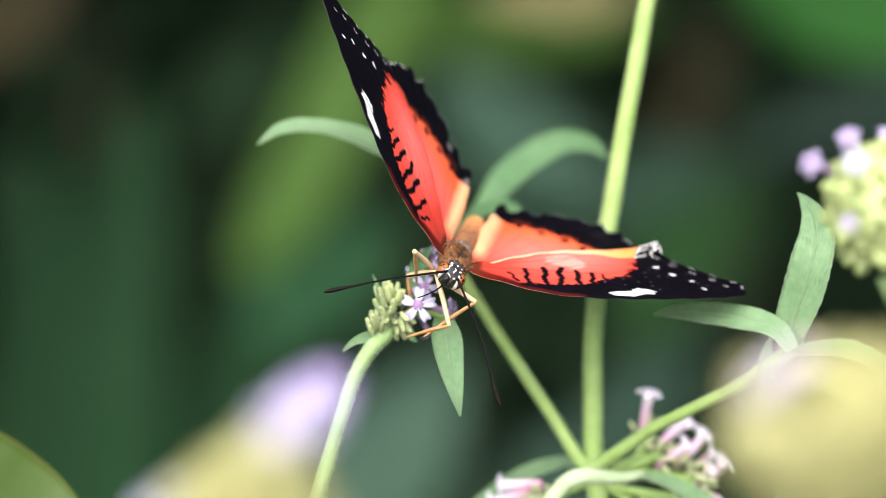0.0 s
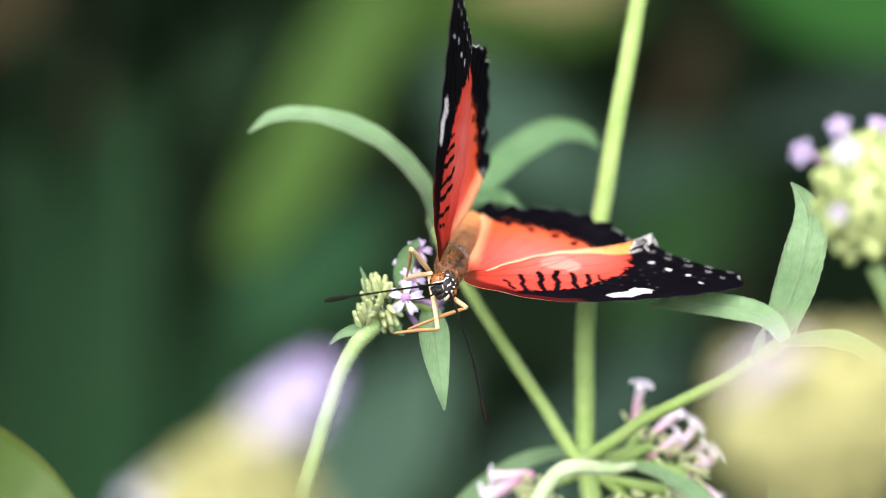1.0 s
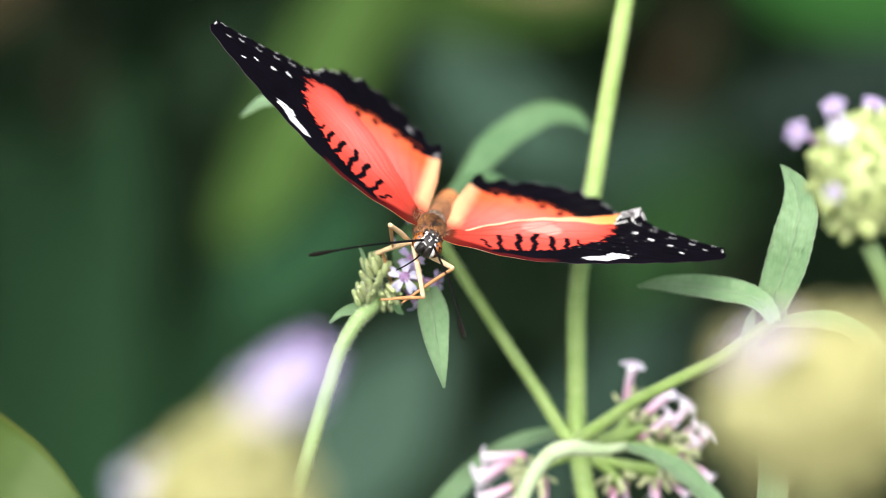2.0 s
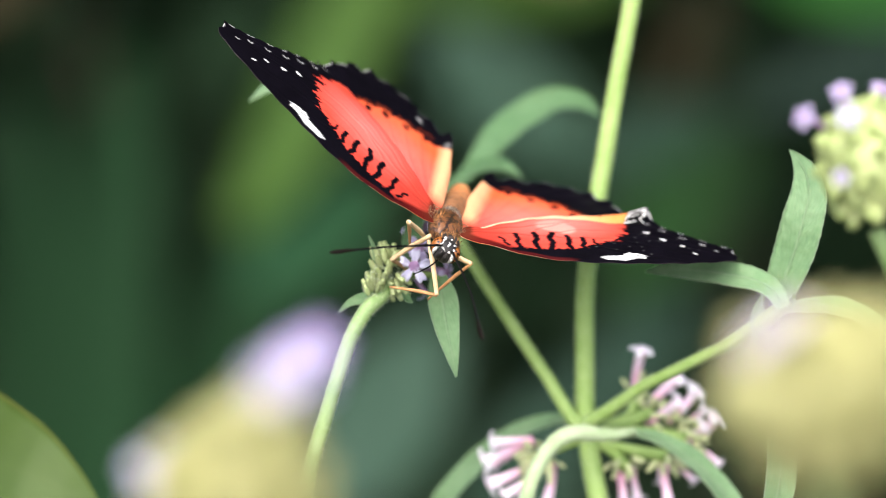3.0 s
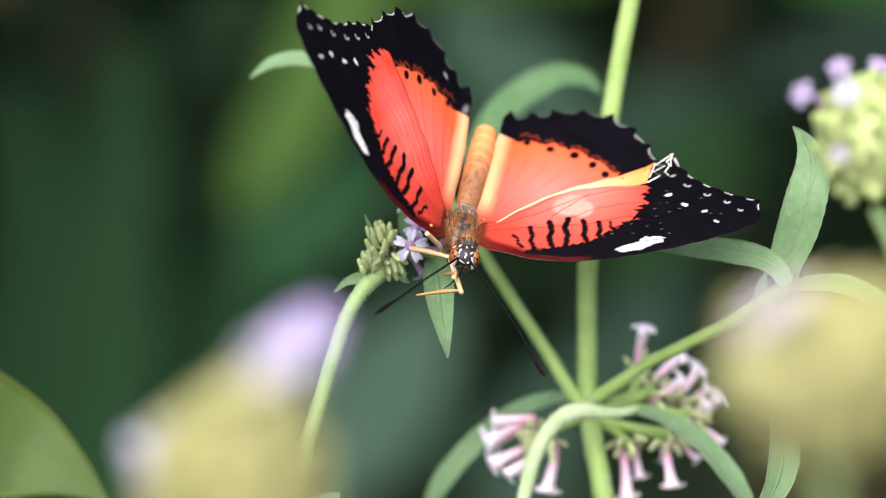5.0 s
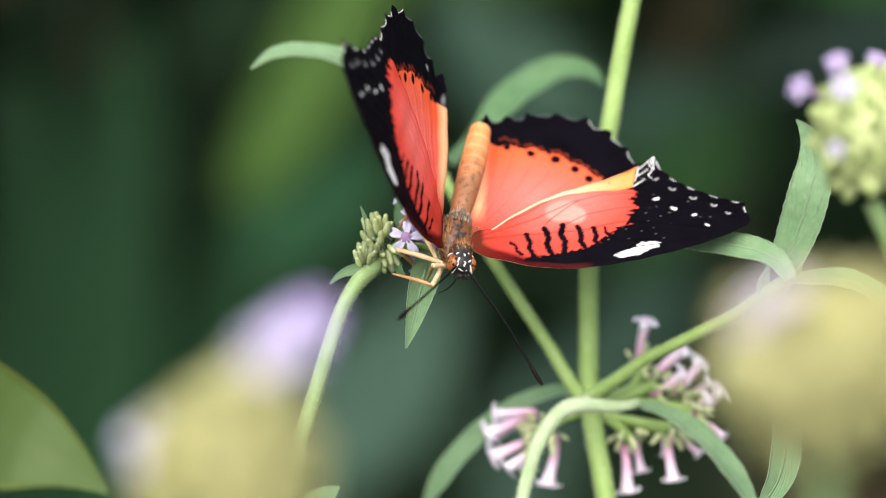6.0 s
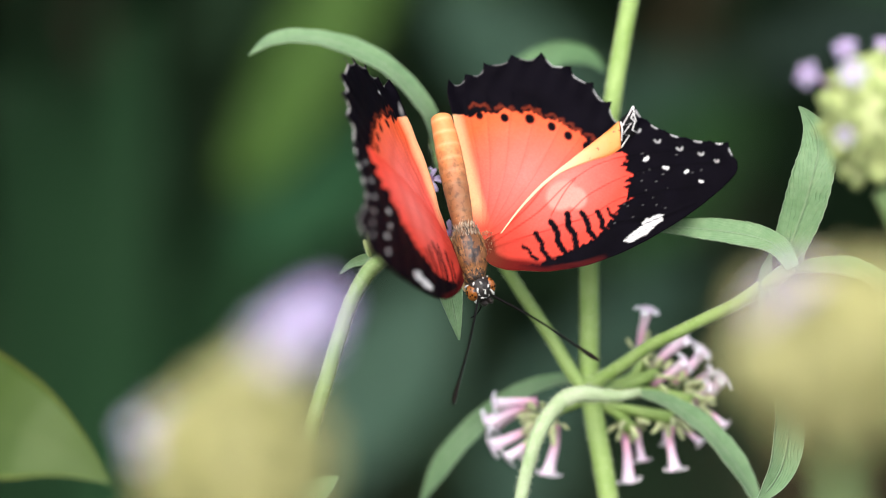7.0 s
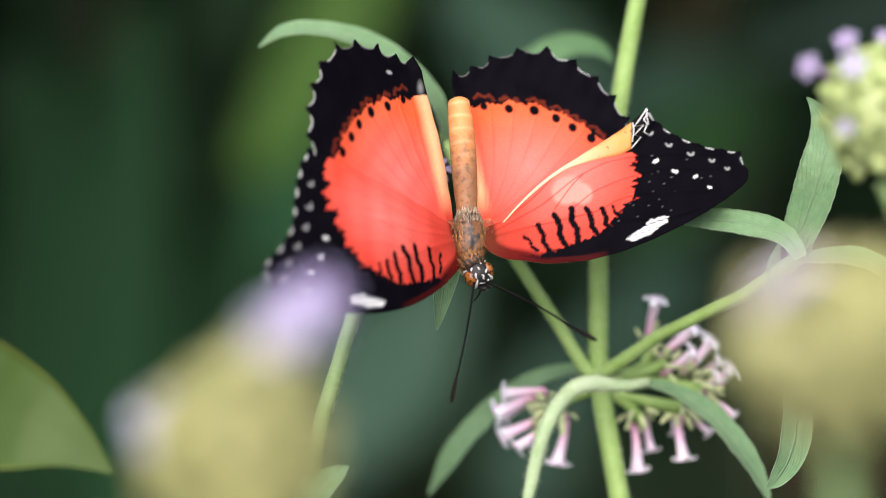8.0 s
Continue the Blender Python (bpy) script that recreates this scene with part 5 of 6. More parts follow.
        return {"dark": dark, "white": white, "vein": vein, "sheen_worn": sheen_worn, "warm": warm, "pale": pale, "worn": worn, "maroon": maroon, "fawn": fawn}
    return masks


def fore_height(s, c):
    z = 0.9 * np.sin(np.clip(s / 42, 0, 1) * math.pi) - 0.010 * (c - 3) ** 2 * np.clip(s / 12, 0, 1)
    for v in VEIN_FORE:
        d, _, _ = near(np.array(v, float), s, c)
        z = z + 0.10 * np.exp(-(d / 0.35) ** 2) - 0.05 * np.exp(-(d / 1.1) ** 2)
    return z + 0.06 * np.sin(s * 1.1 + c * 0.7)


# hindwing
HIND_TEETH = [(1.2, 26.0), (4.2, 26.6), (7.6, 28.2), (12.4, 28.9), (17.2, 28.5), (21.3, 25.5), (24.2, 22.2), (26.2, 18.5), (27.3, 14.3), (27.4, 10.0)]
HIND_MARGIN, HIND_HOLLOWS = scallop(HIND_TEETH, -1.3)
HIND = np.vstack([[(-0.9, -1.5), (-1.3, 4.0), (-0.8, 12.0), (0.2, 19.0), (0.3, 23.5)], HIND_MARGIN, [(26.5, 6.0), (22.0, 1.5), (14.0, -1.0), (6.0, -2.6)]])
RED_HIND = [(-3, 19.9), (2.5, 19.9), (3.6, 19.1), (5.0, 20.0), (7.0, 19.2), (9.0, 19.9), (11.0, 18.8), (13.0, 18.7), (14.6, 17.2), (16.6, 16.7), (18.0, 15.0), (19.6, 14.2), (20.6, 12.2), (22.2, 10.9), (23.6, 8.3), (24.0, 4.0), (23, -6), (-3, -6)]
HIND_DOTS = [(4.7, 19.4, 0.65), (8.5, 18.4, 0.75), (12.4, 17.6, 0.85), (15.5, 15.8, 0.75), (17.7, 13.9, 0.75), (20.2, 11.7, 0.8)]
VEIN_HIND = [[(0.5, 0), (4.0, 10), (6.4, 22)], [(0.5, 0), (6, 9), (10.6, 22)], [(1, 0), (8, 8.5), (14.4, 20)], [(1, 0), (10, 7.5), (18, 17)], [(1, 0), (11, 6), (20.5, 14)], [(0.3, 0), (2.5, 11), (3.2, 22)]]


def hind_masks(s, c, smudge=1.0):
    j1, j2 = s + rough(s, c, 1.5, 0.14), c + rough(c, s, 1.4, 0.14)
    dark = 1 - filled(RED_HIND, j1, j2, 0.12)
    for x, y, r in HIND_DOTS:
        dark = np.maximum(dark, blob(x, y, r * 1.05, r * 1.2, s, c, 0.0, 0.3))
        # a thin orange bow outside each spot
        a = math.atan2(y, x)
        n1 = np.array((math.cos(a), math.sin(a)))
        t1 = np.array((-n1[1], n1[0]))
        p = np.array((x, y))
        bow = [p + t1 * 1.5 + n1 * 1.2, p + t1 * 0.8 + n1 * 2.0, p + n1 * 1.5, p - t1 * 0.8 + n1 * 2.0, p - t1 * 1.5 + n1 * 1.2]
        dark = dark * (1 - 0.24 * stroke(bow, s + 0.7 * (j1 - s), c + 0.7 * (j2 - c), 0.3, 0.3))
    white = np.zeros_like(s)
    for h in HIND_HOLLOWS[4:]:
        white = np.maximum(white, 0.75 * stroke(h, s, c, 0.22, 0.1))
    for h in HIND_HOLLOWS[:4]:
        white = np.maximum(white, 0.25 * stroke(h, s, c, 0.15, 0.1))
    white = np.maximum(white, 0.55 * smudge * blob(6.6, 23.6, 0.9, 0.4, s, c, 0.2, 0.6))
    white = np.maximum(white, 0.22 * smudge * blob(1.0, 21.0, 0.6, 1.5, s, c, 0.1, 0.8))
    vein = np.zeros_like(s)
    for v in VEIN_HIND:
        vein = np.maximum(vein, 0.3 * stroke(spline([(a, b, 0) for a, b in v], 20)[:, :2], s, c, 0.14, 0.08))
    warm = np.clip((c - 6) / 11, 0, 1) * 0.8
    pale = np.clip((2.0 - s + 0.02 * c) / 1.3, 0, 1) * np.clip((c - 1) / 4, 0, 1) * 0.95
    rays = 0.5 + 0.3 * np.sin(np.arctan2(c + 2, s + 1) * 38 + 0.2 * c) + 0.2 * np.sin(np.arctan2(c + 2, s + 1) * 83)
    # the hindwing's sheen, likewise painted as a paler middle
    sheen_worn = (0.84 + 0.16 * rays) * blob(9.5, 8, 11, 11, s, c, 0.4, 1.0)
    fawn = np.exp(-((s / 2.4) ** 2 + (c / 3.0) ** 2)) * (0.6 + 0.4 * np.sin(s * 19 + c * 15))
    return {"dark": dark, "white": white, "vein": vein, "sheen_worn": sheen_worn, "warm": warm, "pale": pale, "worn": np.zeros_like(s), "maroon": np.zeros_like(s), "fawn": fawn}


def hind_height(s, c):
    z = -0.5 - 0.6 * np.clip(s / 27, 0, 1) ** 2 + 1.1 * np.exp(-(s / 1.6) ** 2) * np.clip(c / 10, 0, 1)
    for v in VEIN_HIND:
        d, _, _ = near(np.array(v, float), s, c)
        z = z + 0.08 * np.exp(-(d / 0.35) ** 2)
    edge, _, _ = near(HIND_MARGIN, s, c)
    return z + 0.22 * np.exp(-edge / 2.0) * np.sin(s * 1.6 - c * 1.2) + 0.05 * np.sin(s * 0.9 + c * 1.1)


EDGE_OUT = spline([(a, b, 0) for a, b in [(2.6, 0.7), (8.1, 4.2), (14.2, 7.5), (20.3, 10.6), (25.0, 12.9), (28.9, 15.3)]], 60)
EDGE_IN = spline([(a, b, 0) for a, b in [(2.9, 0.7), (8.5, 4.0), (14.6, 6.9), (19.9, 7.9), (24.0, 8.6), (28.6, 11.4)]], 60)


def crease_up(u):
    return 2.1 * np.clip((u - 0.62) / 0.38, 0, 1) ** 1.3


def creased_height(s, c):
    """The forewing's relief with its hind edge curling up towards the folded tip."""
    d, bx, _ = near(EDGE_OUT[:, :2], s, c)
    return fore_height(s, c) + crease_up(np.interp(bx, EDGE_OUT[:, 0], np.linspace(0, 1, 60))) * np.exp(-(d / 1.7) ** 2)


fore_a = wing("forewing", FORE_FULL, -1, fore_masks(False), fore_height, "whole red forewing with black tip and white bar", shape=swept)
hind_a = wing("hindwing", HIND, -1, hind_masks, hind_height, "red hindwing with toothed black margin")
fore_b = wing("forewing", FORE_CUT, 1, fore_masks(True), creased_height, "creased red forewing with a worn pale patch", shape=swept)
hind_b = wing("hindwing", HIND, 1, lambda s, c: hind_masks(s, c, 0.0), hind_height, "red hindwing with toothed black margin")

# the hind edge of the creased forewing is turned over and shows its underside
def flap_point(u, f, lift):
    """A point of the turned-over edge: u along it from 0 to 1, f across it from the crease; the tip stands up."""
    i = u * 59
    a = np.array([np.interp(i, range(60), EDGE_OUT[:, k]) for k in range(2)])
    e = np.array([np.interp(i, range(60), EDGE_IN[:, k]) for k in range(2)])
    base = float(fore_height(np.array([a[0]]), np.array([a[1]]))[0])
    end = float(fore_height(np.array([e[0]]), np.array([e[1]]))[0])
    wide = math.hypot(*(e - a))
    z = base * (1 - f) + end * f + lift + 0.4 * math.sin(math.pi * min(1, f * 1.1)) ** 0.7 * min(1.0, wide / 3) + float(crease_up(u)) * (1 - f)
    x, y = a * (1 - f) + e * f
    return np.array((x, float(swept(x, y)), z)) * MM


def flap_bm(lo, hi, lift):
    b = bmesh.new()
    rows = [[b.verts.new(flap_point(i / 59, f, lift)) for f in np.linspace(0, 1, 7)] for i in range(lo, hi)]
    for r1, r2 in zip(rows, rows[1:]):
        for j in range(6):
            b.faces.new((r1[j], r1[j + 1], r2[j + 1], r2[j]))
    ext = bmesh.ops.extrude_face_region(b, geom=b.faces[:])
    bmesh.ops.translate(b, verts=[g for g in ext["geom"] if isinstance(g, bmesh.types.BMVert)], vec=(0, 0, -0.00009))
    bmesh.ops.recalc_face_normals(b, faces=b.faces)
    return b


part("folded_edge", flap_bm(0, 51, 0.12), M_FLAP, fore_b, "cream to orange folded-over wing edge")
part("folded_tip", flap_bm(50, 60, 0.14), M_ANT, fore_b, "black folded tip with white zigzag")


def ribbon_bm(pts, width, lift):
    """A flat white line on the folded tip through points (u, f)."""
    b = bmesh.new()
    c = np.array([flap_point(u, f, lift) for u, f in pts])
    n = unit(np.cross(flap_point(0.98, 0.5, 0) - flap_point(0.9, 0.5, 0), flap_point(0.94, 0.9, 0) - flap_point(0.94, 0.1, 0)))
    if n[2] < 0:
        n = -n
    left, right = [], []
    for i in range(len(c)):
        t = unit(c[min(i + 1, len(c) - 1)] - c[max(i - 1, 0)])
        side_ = unit(np.cross(n, t)) * width / 2 * MM
        left.append(b.verts.new(c[i] + side_))
        right.append(b.verts.new(c[i] - side_))
    for i in range(len(c) - 1):
        b.faces.new((left[i], right[i], right[i + 1], left[i + 1]))
    ext = bmesh.ops.extrude_face_region(b, geom=b.faces[:])
    bmesh.ops.translate(b, verts=[g for g in ext["geom"] if isinstance(g, bmesh.types.BMVert)], vec=-n * 0.0001)
    bmesh.ops.recalc_face_normals(b, faces=b.faces)
    return b


for zig in ([(0.85, 1.0), (0.93, 0.86), (0.87, 0.62), (0.95, 0.52), (0.87, 0.3), (0.96, 0.1), (0.99, 0.0)], [(0.99, 0.98), (0.955, 0.78), (0.985, 0.6), (0.955, 0.34), (0.995, 0.2)], [(0.995, 0.0), (0.985, 0.35), (0.995, 0.65)], [(0.855, 0.8), (0.865, 0.4), (0.86, 0.1)]):
    part("zigzag", ribbon_bm(zig, 0.19, 0.22), M_WHITE, fore_b, "white zigzag line on the folded tip")


# ---- body ----
def ellipsoid_bm(centre, radii, seg=28, rings=18, wobble=0.0, b=None):
    b = b or bmesh.new()
    got = bmesh.ops.create_uvsphere(b, u_segments=seg, v_segments=rings, radius=1)
    for v in got["verts"]:
        k = 1 + wobble * noise.noise(v.co * 4)
        v.co = Vector(centre) + Vector([v.co[i] * radii[i] * k for i in range(3)])
    bmesh.ops.scale(b, verts=got["verts"], vec=(MM, MM, MM))
    return b


def fur_bm(centre, radii, count, length, seed, back=0.7, keep=lambda d: True):
    """Short fur lying back along the body."""
    rng = np.random.default_rng(seed)
    b = bmesh.new()
    while count:
        d = unit(rng.normal(size=3))
        if not keep(d):
            continue
        count -= 1
        p = np.array(centre) + d * np.array(radii)
        tip = p + (d * rng.uniform(0.2, 0.8) + np.array((0, back, 0)) + rng.normal(0, 0.2, 3)) * length * rng.uniform(0.5, 1.2)
        s = unit(np.cross(d, rng.normal(size=3))) * 0.055
        q = [b.verts.new(x * MM) for x in (p + s, p - s, tip, p + np.cross(d, s))]
        b.faces.new((q[0], q[1], q[2]))
        b.faces.new((q[1], q[3], q[2]))
        b.faces.new((q[3], q[0], q[2]))
    return b


thorax = part("thorax", ellipsoid_bm((0.2, -2.6, 0.1), (2.6, 4.4, 2.0), wobble=0.12), M_FUR, butterfly, "furry dark brown thorax")
tagged(part("fur", fur_bm((0.2, -2.6, 0.1), (2.55, 4.3, 1.95), 2800, 0.4, 3, 1.2, lambda d: abs(d[0]) > 0.5 or d[1] < -0.75), M_FURHAIR, thorax, "golden-brown fur on the sides"), kind="stuff")
tagged(part("fur", fur_bm((0.2, -0.6, 0.1), (2.0, 3.4, 1.9), 620, 0.42, 5, 1.4, lambda d: d[1] > 0.1 and d[2] > -0.2), M_FURGREY, thorax, "grey-buff hair towards the abdomen"), kind="stuff")
for sx in (-1, 1):
    tagged(part("tuft", fur_bm((sx * 2.8 + 0.2, -2.0, 0.95), (1.4, 2.2, 0.35), 420, 0.34, 6 + sx, 0.4, lambda d: d[2] > -0.1), M_SPECKLE, thorax, "black and cream speckled tuft at the wing base"), kind="stuff")

AB = [(0.1, 1.5, -0.1), (0.2, 5.0, -0.1), (0.3, 10.0, -0.2), (0.4, 15.0, -0.4), (0.4, 18.5, -0.6), (0.4, 20.2, -0.8)]
ab_c = spline(AB, 66) * MM
b = bmesh.new()
rings = []
for i, p in enumerate(ab_c):
    f = i / 65
    r = 1.42 + 0.6 * math.sin(min(1, f * 1.25) * math.pi * 0.8) - 0.15 * f
    if f > 0.86:
        r *= math.sqrt(max(0.02, 1 - ((f - 0.86) / 0.145) ** 2))
    r *= 1 + 0.035 * abs(math.sin(f * math.pi * 8)) ** 0.6
    ring = []
    for j in range(20):
        a = 2 * math.pi * j / 20
        ring.append(b.verts.new((p[0] + r * MM * math.cos(a), p[1], p[2] + r * MM * 1.05 * math.sin(a))))
    rings.append(ring)
for r1, r2 in zip(rings, rings[1:]):
    for j in range(20):
        b.faces.new((r1[j], r1[(j + 1) % 20], r2[(j + 1) % 20], r2[j]))
b.faces.new(rings[-1])
b.faces.new(rings[0][::-1])
bmesh.ops.recalc_face_normals(b, faces=b.faces)
abdomen = part("abdomen", b, M_ABDOMEN, butterfly, "segmented orange abdomen")
tagged(part("fur", fur_bm((0.2, 3.2, -0.1), (1.45, 3.4, 1.5), 620, 0.5, 4, 1.3), M_FURHAIR, abdomen, "brown fur at the abdomen's base"), kind="stuff")

head = part("head", ellipsoid_bm((0, 0, 0), (1.95, 1.95, 1.9), wobble=0.08), M_HEADBLACK, butterfly, "black head with white spots")
for sx in (-1, 1):
    part("eye", ellipsoid_bm((sx * 1.38, -0.15, 0.1), (1.0, 1.3, 1.4), 24, 16), M_EYE, head, "speckled amber compound eye")
    part("palp", tube_bm(np.array([(sx * 0.45, -1.0, -0.9), (sx * 0.5, -1.9, -0.5), (sx * 0.45, -2.5, 0.4), (sx * 0.35, -2.7, 1.0)]) * MM, [0.00045, 0.00055, 0.00045, 0.00012], 12, 8), M_HEADBLACK, head, "dark furry palp")
rng = np.random.default_rng(12)
SPOTS = [(0.0, -0.9, 1.4), (0.75, -0.35, 1.5), (-0.8, -0.45, 1.45), (0.4, -1.6, 0.6), (-0.5, -1.45, 0.8), (0.85, 0.9, 1.4), (-0.95, 0.85, 1.4), (-0.05, 0.45, 1.9)]
for x, y, z in SPOTS:
    d = np.array((x, y, z))
    turn = rng.normal(size=3)
    path = [unit(d + turn * k + rng.normal(0, 0.1, 3)) * 1.94 * MM for k in (-0.32, -0.08, 0.14, 0.34)]
    part("spot", tube_bm(path, np.array((0.03, 0.17, 0.12, 0.03)) * MM * rng.uniform(0.55, 1.15), 14, 7), M_WHITE, head)
for sx in (-1, 1):
    part("eye_rim", tube_bm(np.array([(sx * 0.95, -1.0, 1.45), (sx * 1.25, -1.45, 0.7), (sx * 1.45, -1.5, -0.2), (sx * 1.3, -1.2, -1.0)]) * MM, [0.00008, 0.00018, 0.0003, 0.0001], 14, 6), M_WHITE, head, "white streak before the eye")
part("eye_rim", tube_bm(np.array([(-1.6, 1.1, 0.9), (-1.9, 1.2, 0.0), (-1.6, 0.9, -0.9)]) * MM, [0.00008, 0.00014, 0.00008], 10, 6), M_WHITE, head, "white ring behind the eye")
part("eye_rim", tube_bm(np.array([(1.6, 1.1, 0.9), (1.9, 1.2, 0.0), (1.6, 0.9, -0.9)]) * MM, [0.00008, 0.00014, 0.00008], 10, 6), M_WHITE, head, "white ring behind the eye")
part("proboscis", tube_bm(np.array([(-0.1, -1.2, -1.1), (-0.4, -2.0, -2.0), (-1.2, -2.6, -3.6), (-2.0, -2.6, -5.0)]) * MM, [0.00014, 0.00012, 0.0001, 0.00008], 14, 6), M_ANT, head, "thin black proboscis")
collar = part("collar", ellipsoid_bm((0, 2.0, 0.2), (1.75, 1.4, 1.7), wobble=0.1), M_HEADBLACK, head, "furry black collar")
tagged(part("fur", fur_bm((0, 2.0, 0.2), (1.75, 1.4, 1.7), 420, 0.8, 9, 0.9), M_FURHAIR, head, "golden-brown fur of the collar"), kind="stuff")


def antenna(k):
    """k stretches the shaft; the club keeps its size."""
    ob = part("antenna", tube_bm(np.array([(0, 0, 0), (4.5 * k, 0.15, 0.35), (9.5 * k, 0.2, 0.55), (14 * k, 0.1, 0.3), (19 * k - 2.6, 0, 0.1)]) * MM, [0.0002, 0.00017, 0.00016, 0.00018, 0.00023], 30, 7), M_ANT, butterfly, "thin black antenna")
    e = 19 * k
    part("club", tube_bm(np.array([(e - 4.0, 0.06, 0.22), (e - 2.6, 0, 0.1), (e - 1.0, 0, 0.0), (e, 0, 0)]) * MM, [0.0002, 0.00033, 0.00036, 0.00018], 14, 8), M_ANTTIP, ob, "dark brown club")
    return ob


antenna_a, antenna_b = antenna(1.0), antenna(1.085)


def leg_piece(name, length, r1, r2, material):
    pts = np.array([(-1.6 if name == "femur" else 0, 0, 0), (length * 0.35, 0, 0.12), (length * 0.7, 0, 0.08), (length, 0, 0)]) * MM
    ob = part(name, tube_bm(pts, [r1 * 0.8, r1 * 1.1, (r1 + r2) / 2, r2], 16, 8), material, butterfly, "slim ochre leg segment")
    return ob


LEGS = {}
for key, l1, l2 in (("a", 7.2, 9.0), ("b", 7.2, 9.0), ("c", 7.4, 8.6), ("d", 6.2, 10.5)):
    LEGS[key] = (leg_piece("femur", l1, 0.00040, 0.00036, M_LEG_PALE), leg_piece("tibia", l2, 0.00030, 0.00016, M_LEG))


# ---- movement ----
def motions():
    walk(butterfly, [
        (0, pose(0.00221, 0.00304, 1.00778, 14.51, 37.06, -5.20)), (0.5, pose(0.00219, 0.00435, 1.00638, 15.09, 47.29, -2.65)),
        (1, pose(0.00300, 0.00370, 1.00526, 23.35, 52.12, 2.29)), (1.5, pose(0.00259, 0.00233, 1.00765, 11.93, 36.01, -5.86)),
        (1.7, pose(0.00131, 0.00225, 1.00848, 11.54, 31.53, -6.48)), (2.8, pose(0.00053, 0.00001, 1.00742, 14.62, 30.63, -4.95)),
        (3, pose(0.00184, -0.00016, 1.00698, 12.98, 33.55, -4.07)), (3.5, pose(0.00187, 0.00193, 1.00462, 19.78, 41.13, 1.17)),
        (4, pose(0.00300, 0.00106, 1.00362, 25.33, 26.35, 0.53)), (4.5, pose(0.00315, -0.00203, 1.00391, 24.00, 16.69, -1.82)),
        (4.7, pose(0.00371, -0.00122, 1.00391, 29.76, 13.48, -2.49)), (5.8, pose(0.00409, 0.00070, 1.00150, 42.58, 14.65, -3.90)),
        (6, pose(0.00287, 0.00097, 1.00131, 44.88, 21.03, 5.08)), (6.5, pose(0.00169, -0.00096, 1.00027, 43.73, 9.79, 3.23)),
        (7, pose(0.00425, -0.00037, 0.99776, 60.87, -5.76, 14.06)), (7.2, pose(0.00566, -0.00012, 0.99883, 61.10, -5.83, 10.44)),
        (7.4, pose(0.00537, -0.00011, 0.99854, 60.82, -1.01, 9.91)), (7.5, pose(0.00491, -0.00006, 0.99845, 59.95, -1.58, 7.88)),
        (7.6, pose(0.00512, -0.00026, 0.99905, 60.60, -0.26, 9.91)), (8, pose(0.00309, -0.00252, 0.99896, 62.37, -0.24, 9.41)),
    ])
    walk(fore_a, [
        (0, pose(-0.00250, 0.00000, 0.00100, -0.29, 28.47, 5.20)), (0.5, pose(-0.00250, 0.00000, 0.00100, 3.27, 33.22, 10.92)),
        (1, pose(-0.00250, 0.00000, 0.00100, 6.20, 41.55, 10.60)), (1.5, pose(-0.00250, 0.00000, 0.00100, 2.02, 30.91, 5.48)),
        (1.7, pose(-0.00250, 0.00000, 0.00100, 0.28, 22.01, 4.77)), (2.8, pose(-0.00250, 0.00000, 0.00100, 2.73, 0.39, 6.26)),
        (3, pose(-0.00250, 0.00000, 0.00100, 1.66, 7.45, 7.27)), (3.5, pose(-0.00250, 0.00000, 0.00100, 3.75, 28.05, 15.62)),
        (4, pose(-0.00250, 0.00000, 0.00100, 4.28, 14.18, 5.65)), (4.5, pose(-0.00250, 0.00000, 0.00100, 0.45, 6.01, 4.20)),
        (4.7, pose(-0.00250, 0.00000, 0.00100, 2.42, 24.00, 4.01)), (5.8, pose(-0.00250, 0.00000, 0.00100, -5.90, 67.51, 2.72)),
        (6, pose(-0.00250, 0.00000, 0.00100, 5.39, 51.90, 17.71)), (6.5, pose(-0.00250, 0.00000, 0.00100, 4.86, 21.71, 11.46)),
        (7, pose(-0.00250, 0.00000, 0.00100, 21.08, 57.80, 31.80)), (7.2, pose(-0.00250, 0.00000, 0.00100, 45.41, 78.00, 50.18)), (7.3, pose(-0.00250, 0.00000, 0.00100, 47.00, 82.00, 51.50)),
        (7.4, pose(-0.00250, 0.00000, 0.00100, 47.38, 79.00, 51.67)), (7.5, pose(-0.00250, 0.00000, 0.00100, 43.00, 74.00, 47.50)),
        (7.6, pose(-0.00250, 0.00000, 0.00100, 34.50, 68.50, 39.50)), (8, pose(-0.00250, 0.00000, 0.00100, 20.21, 34.85, 32.57)),
    ])
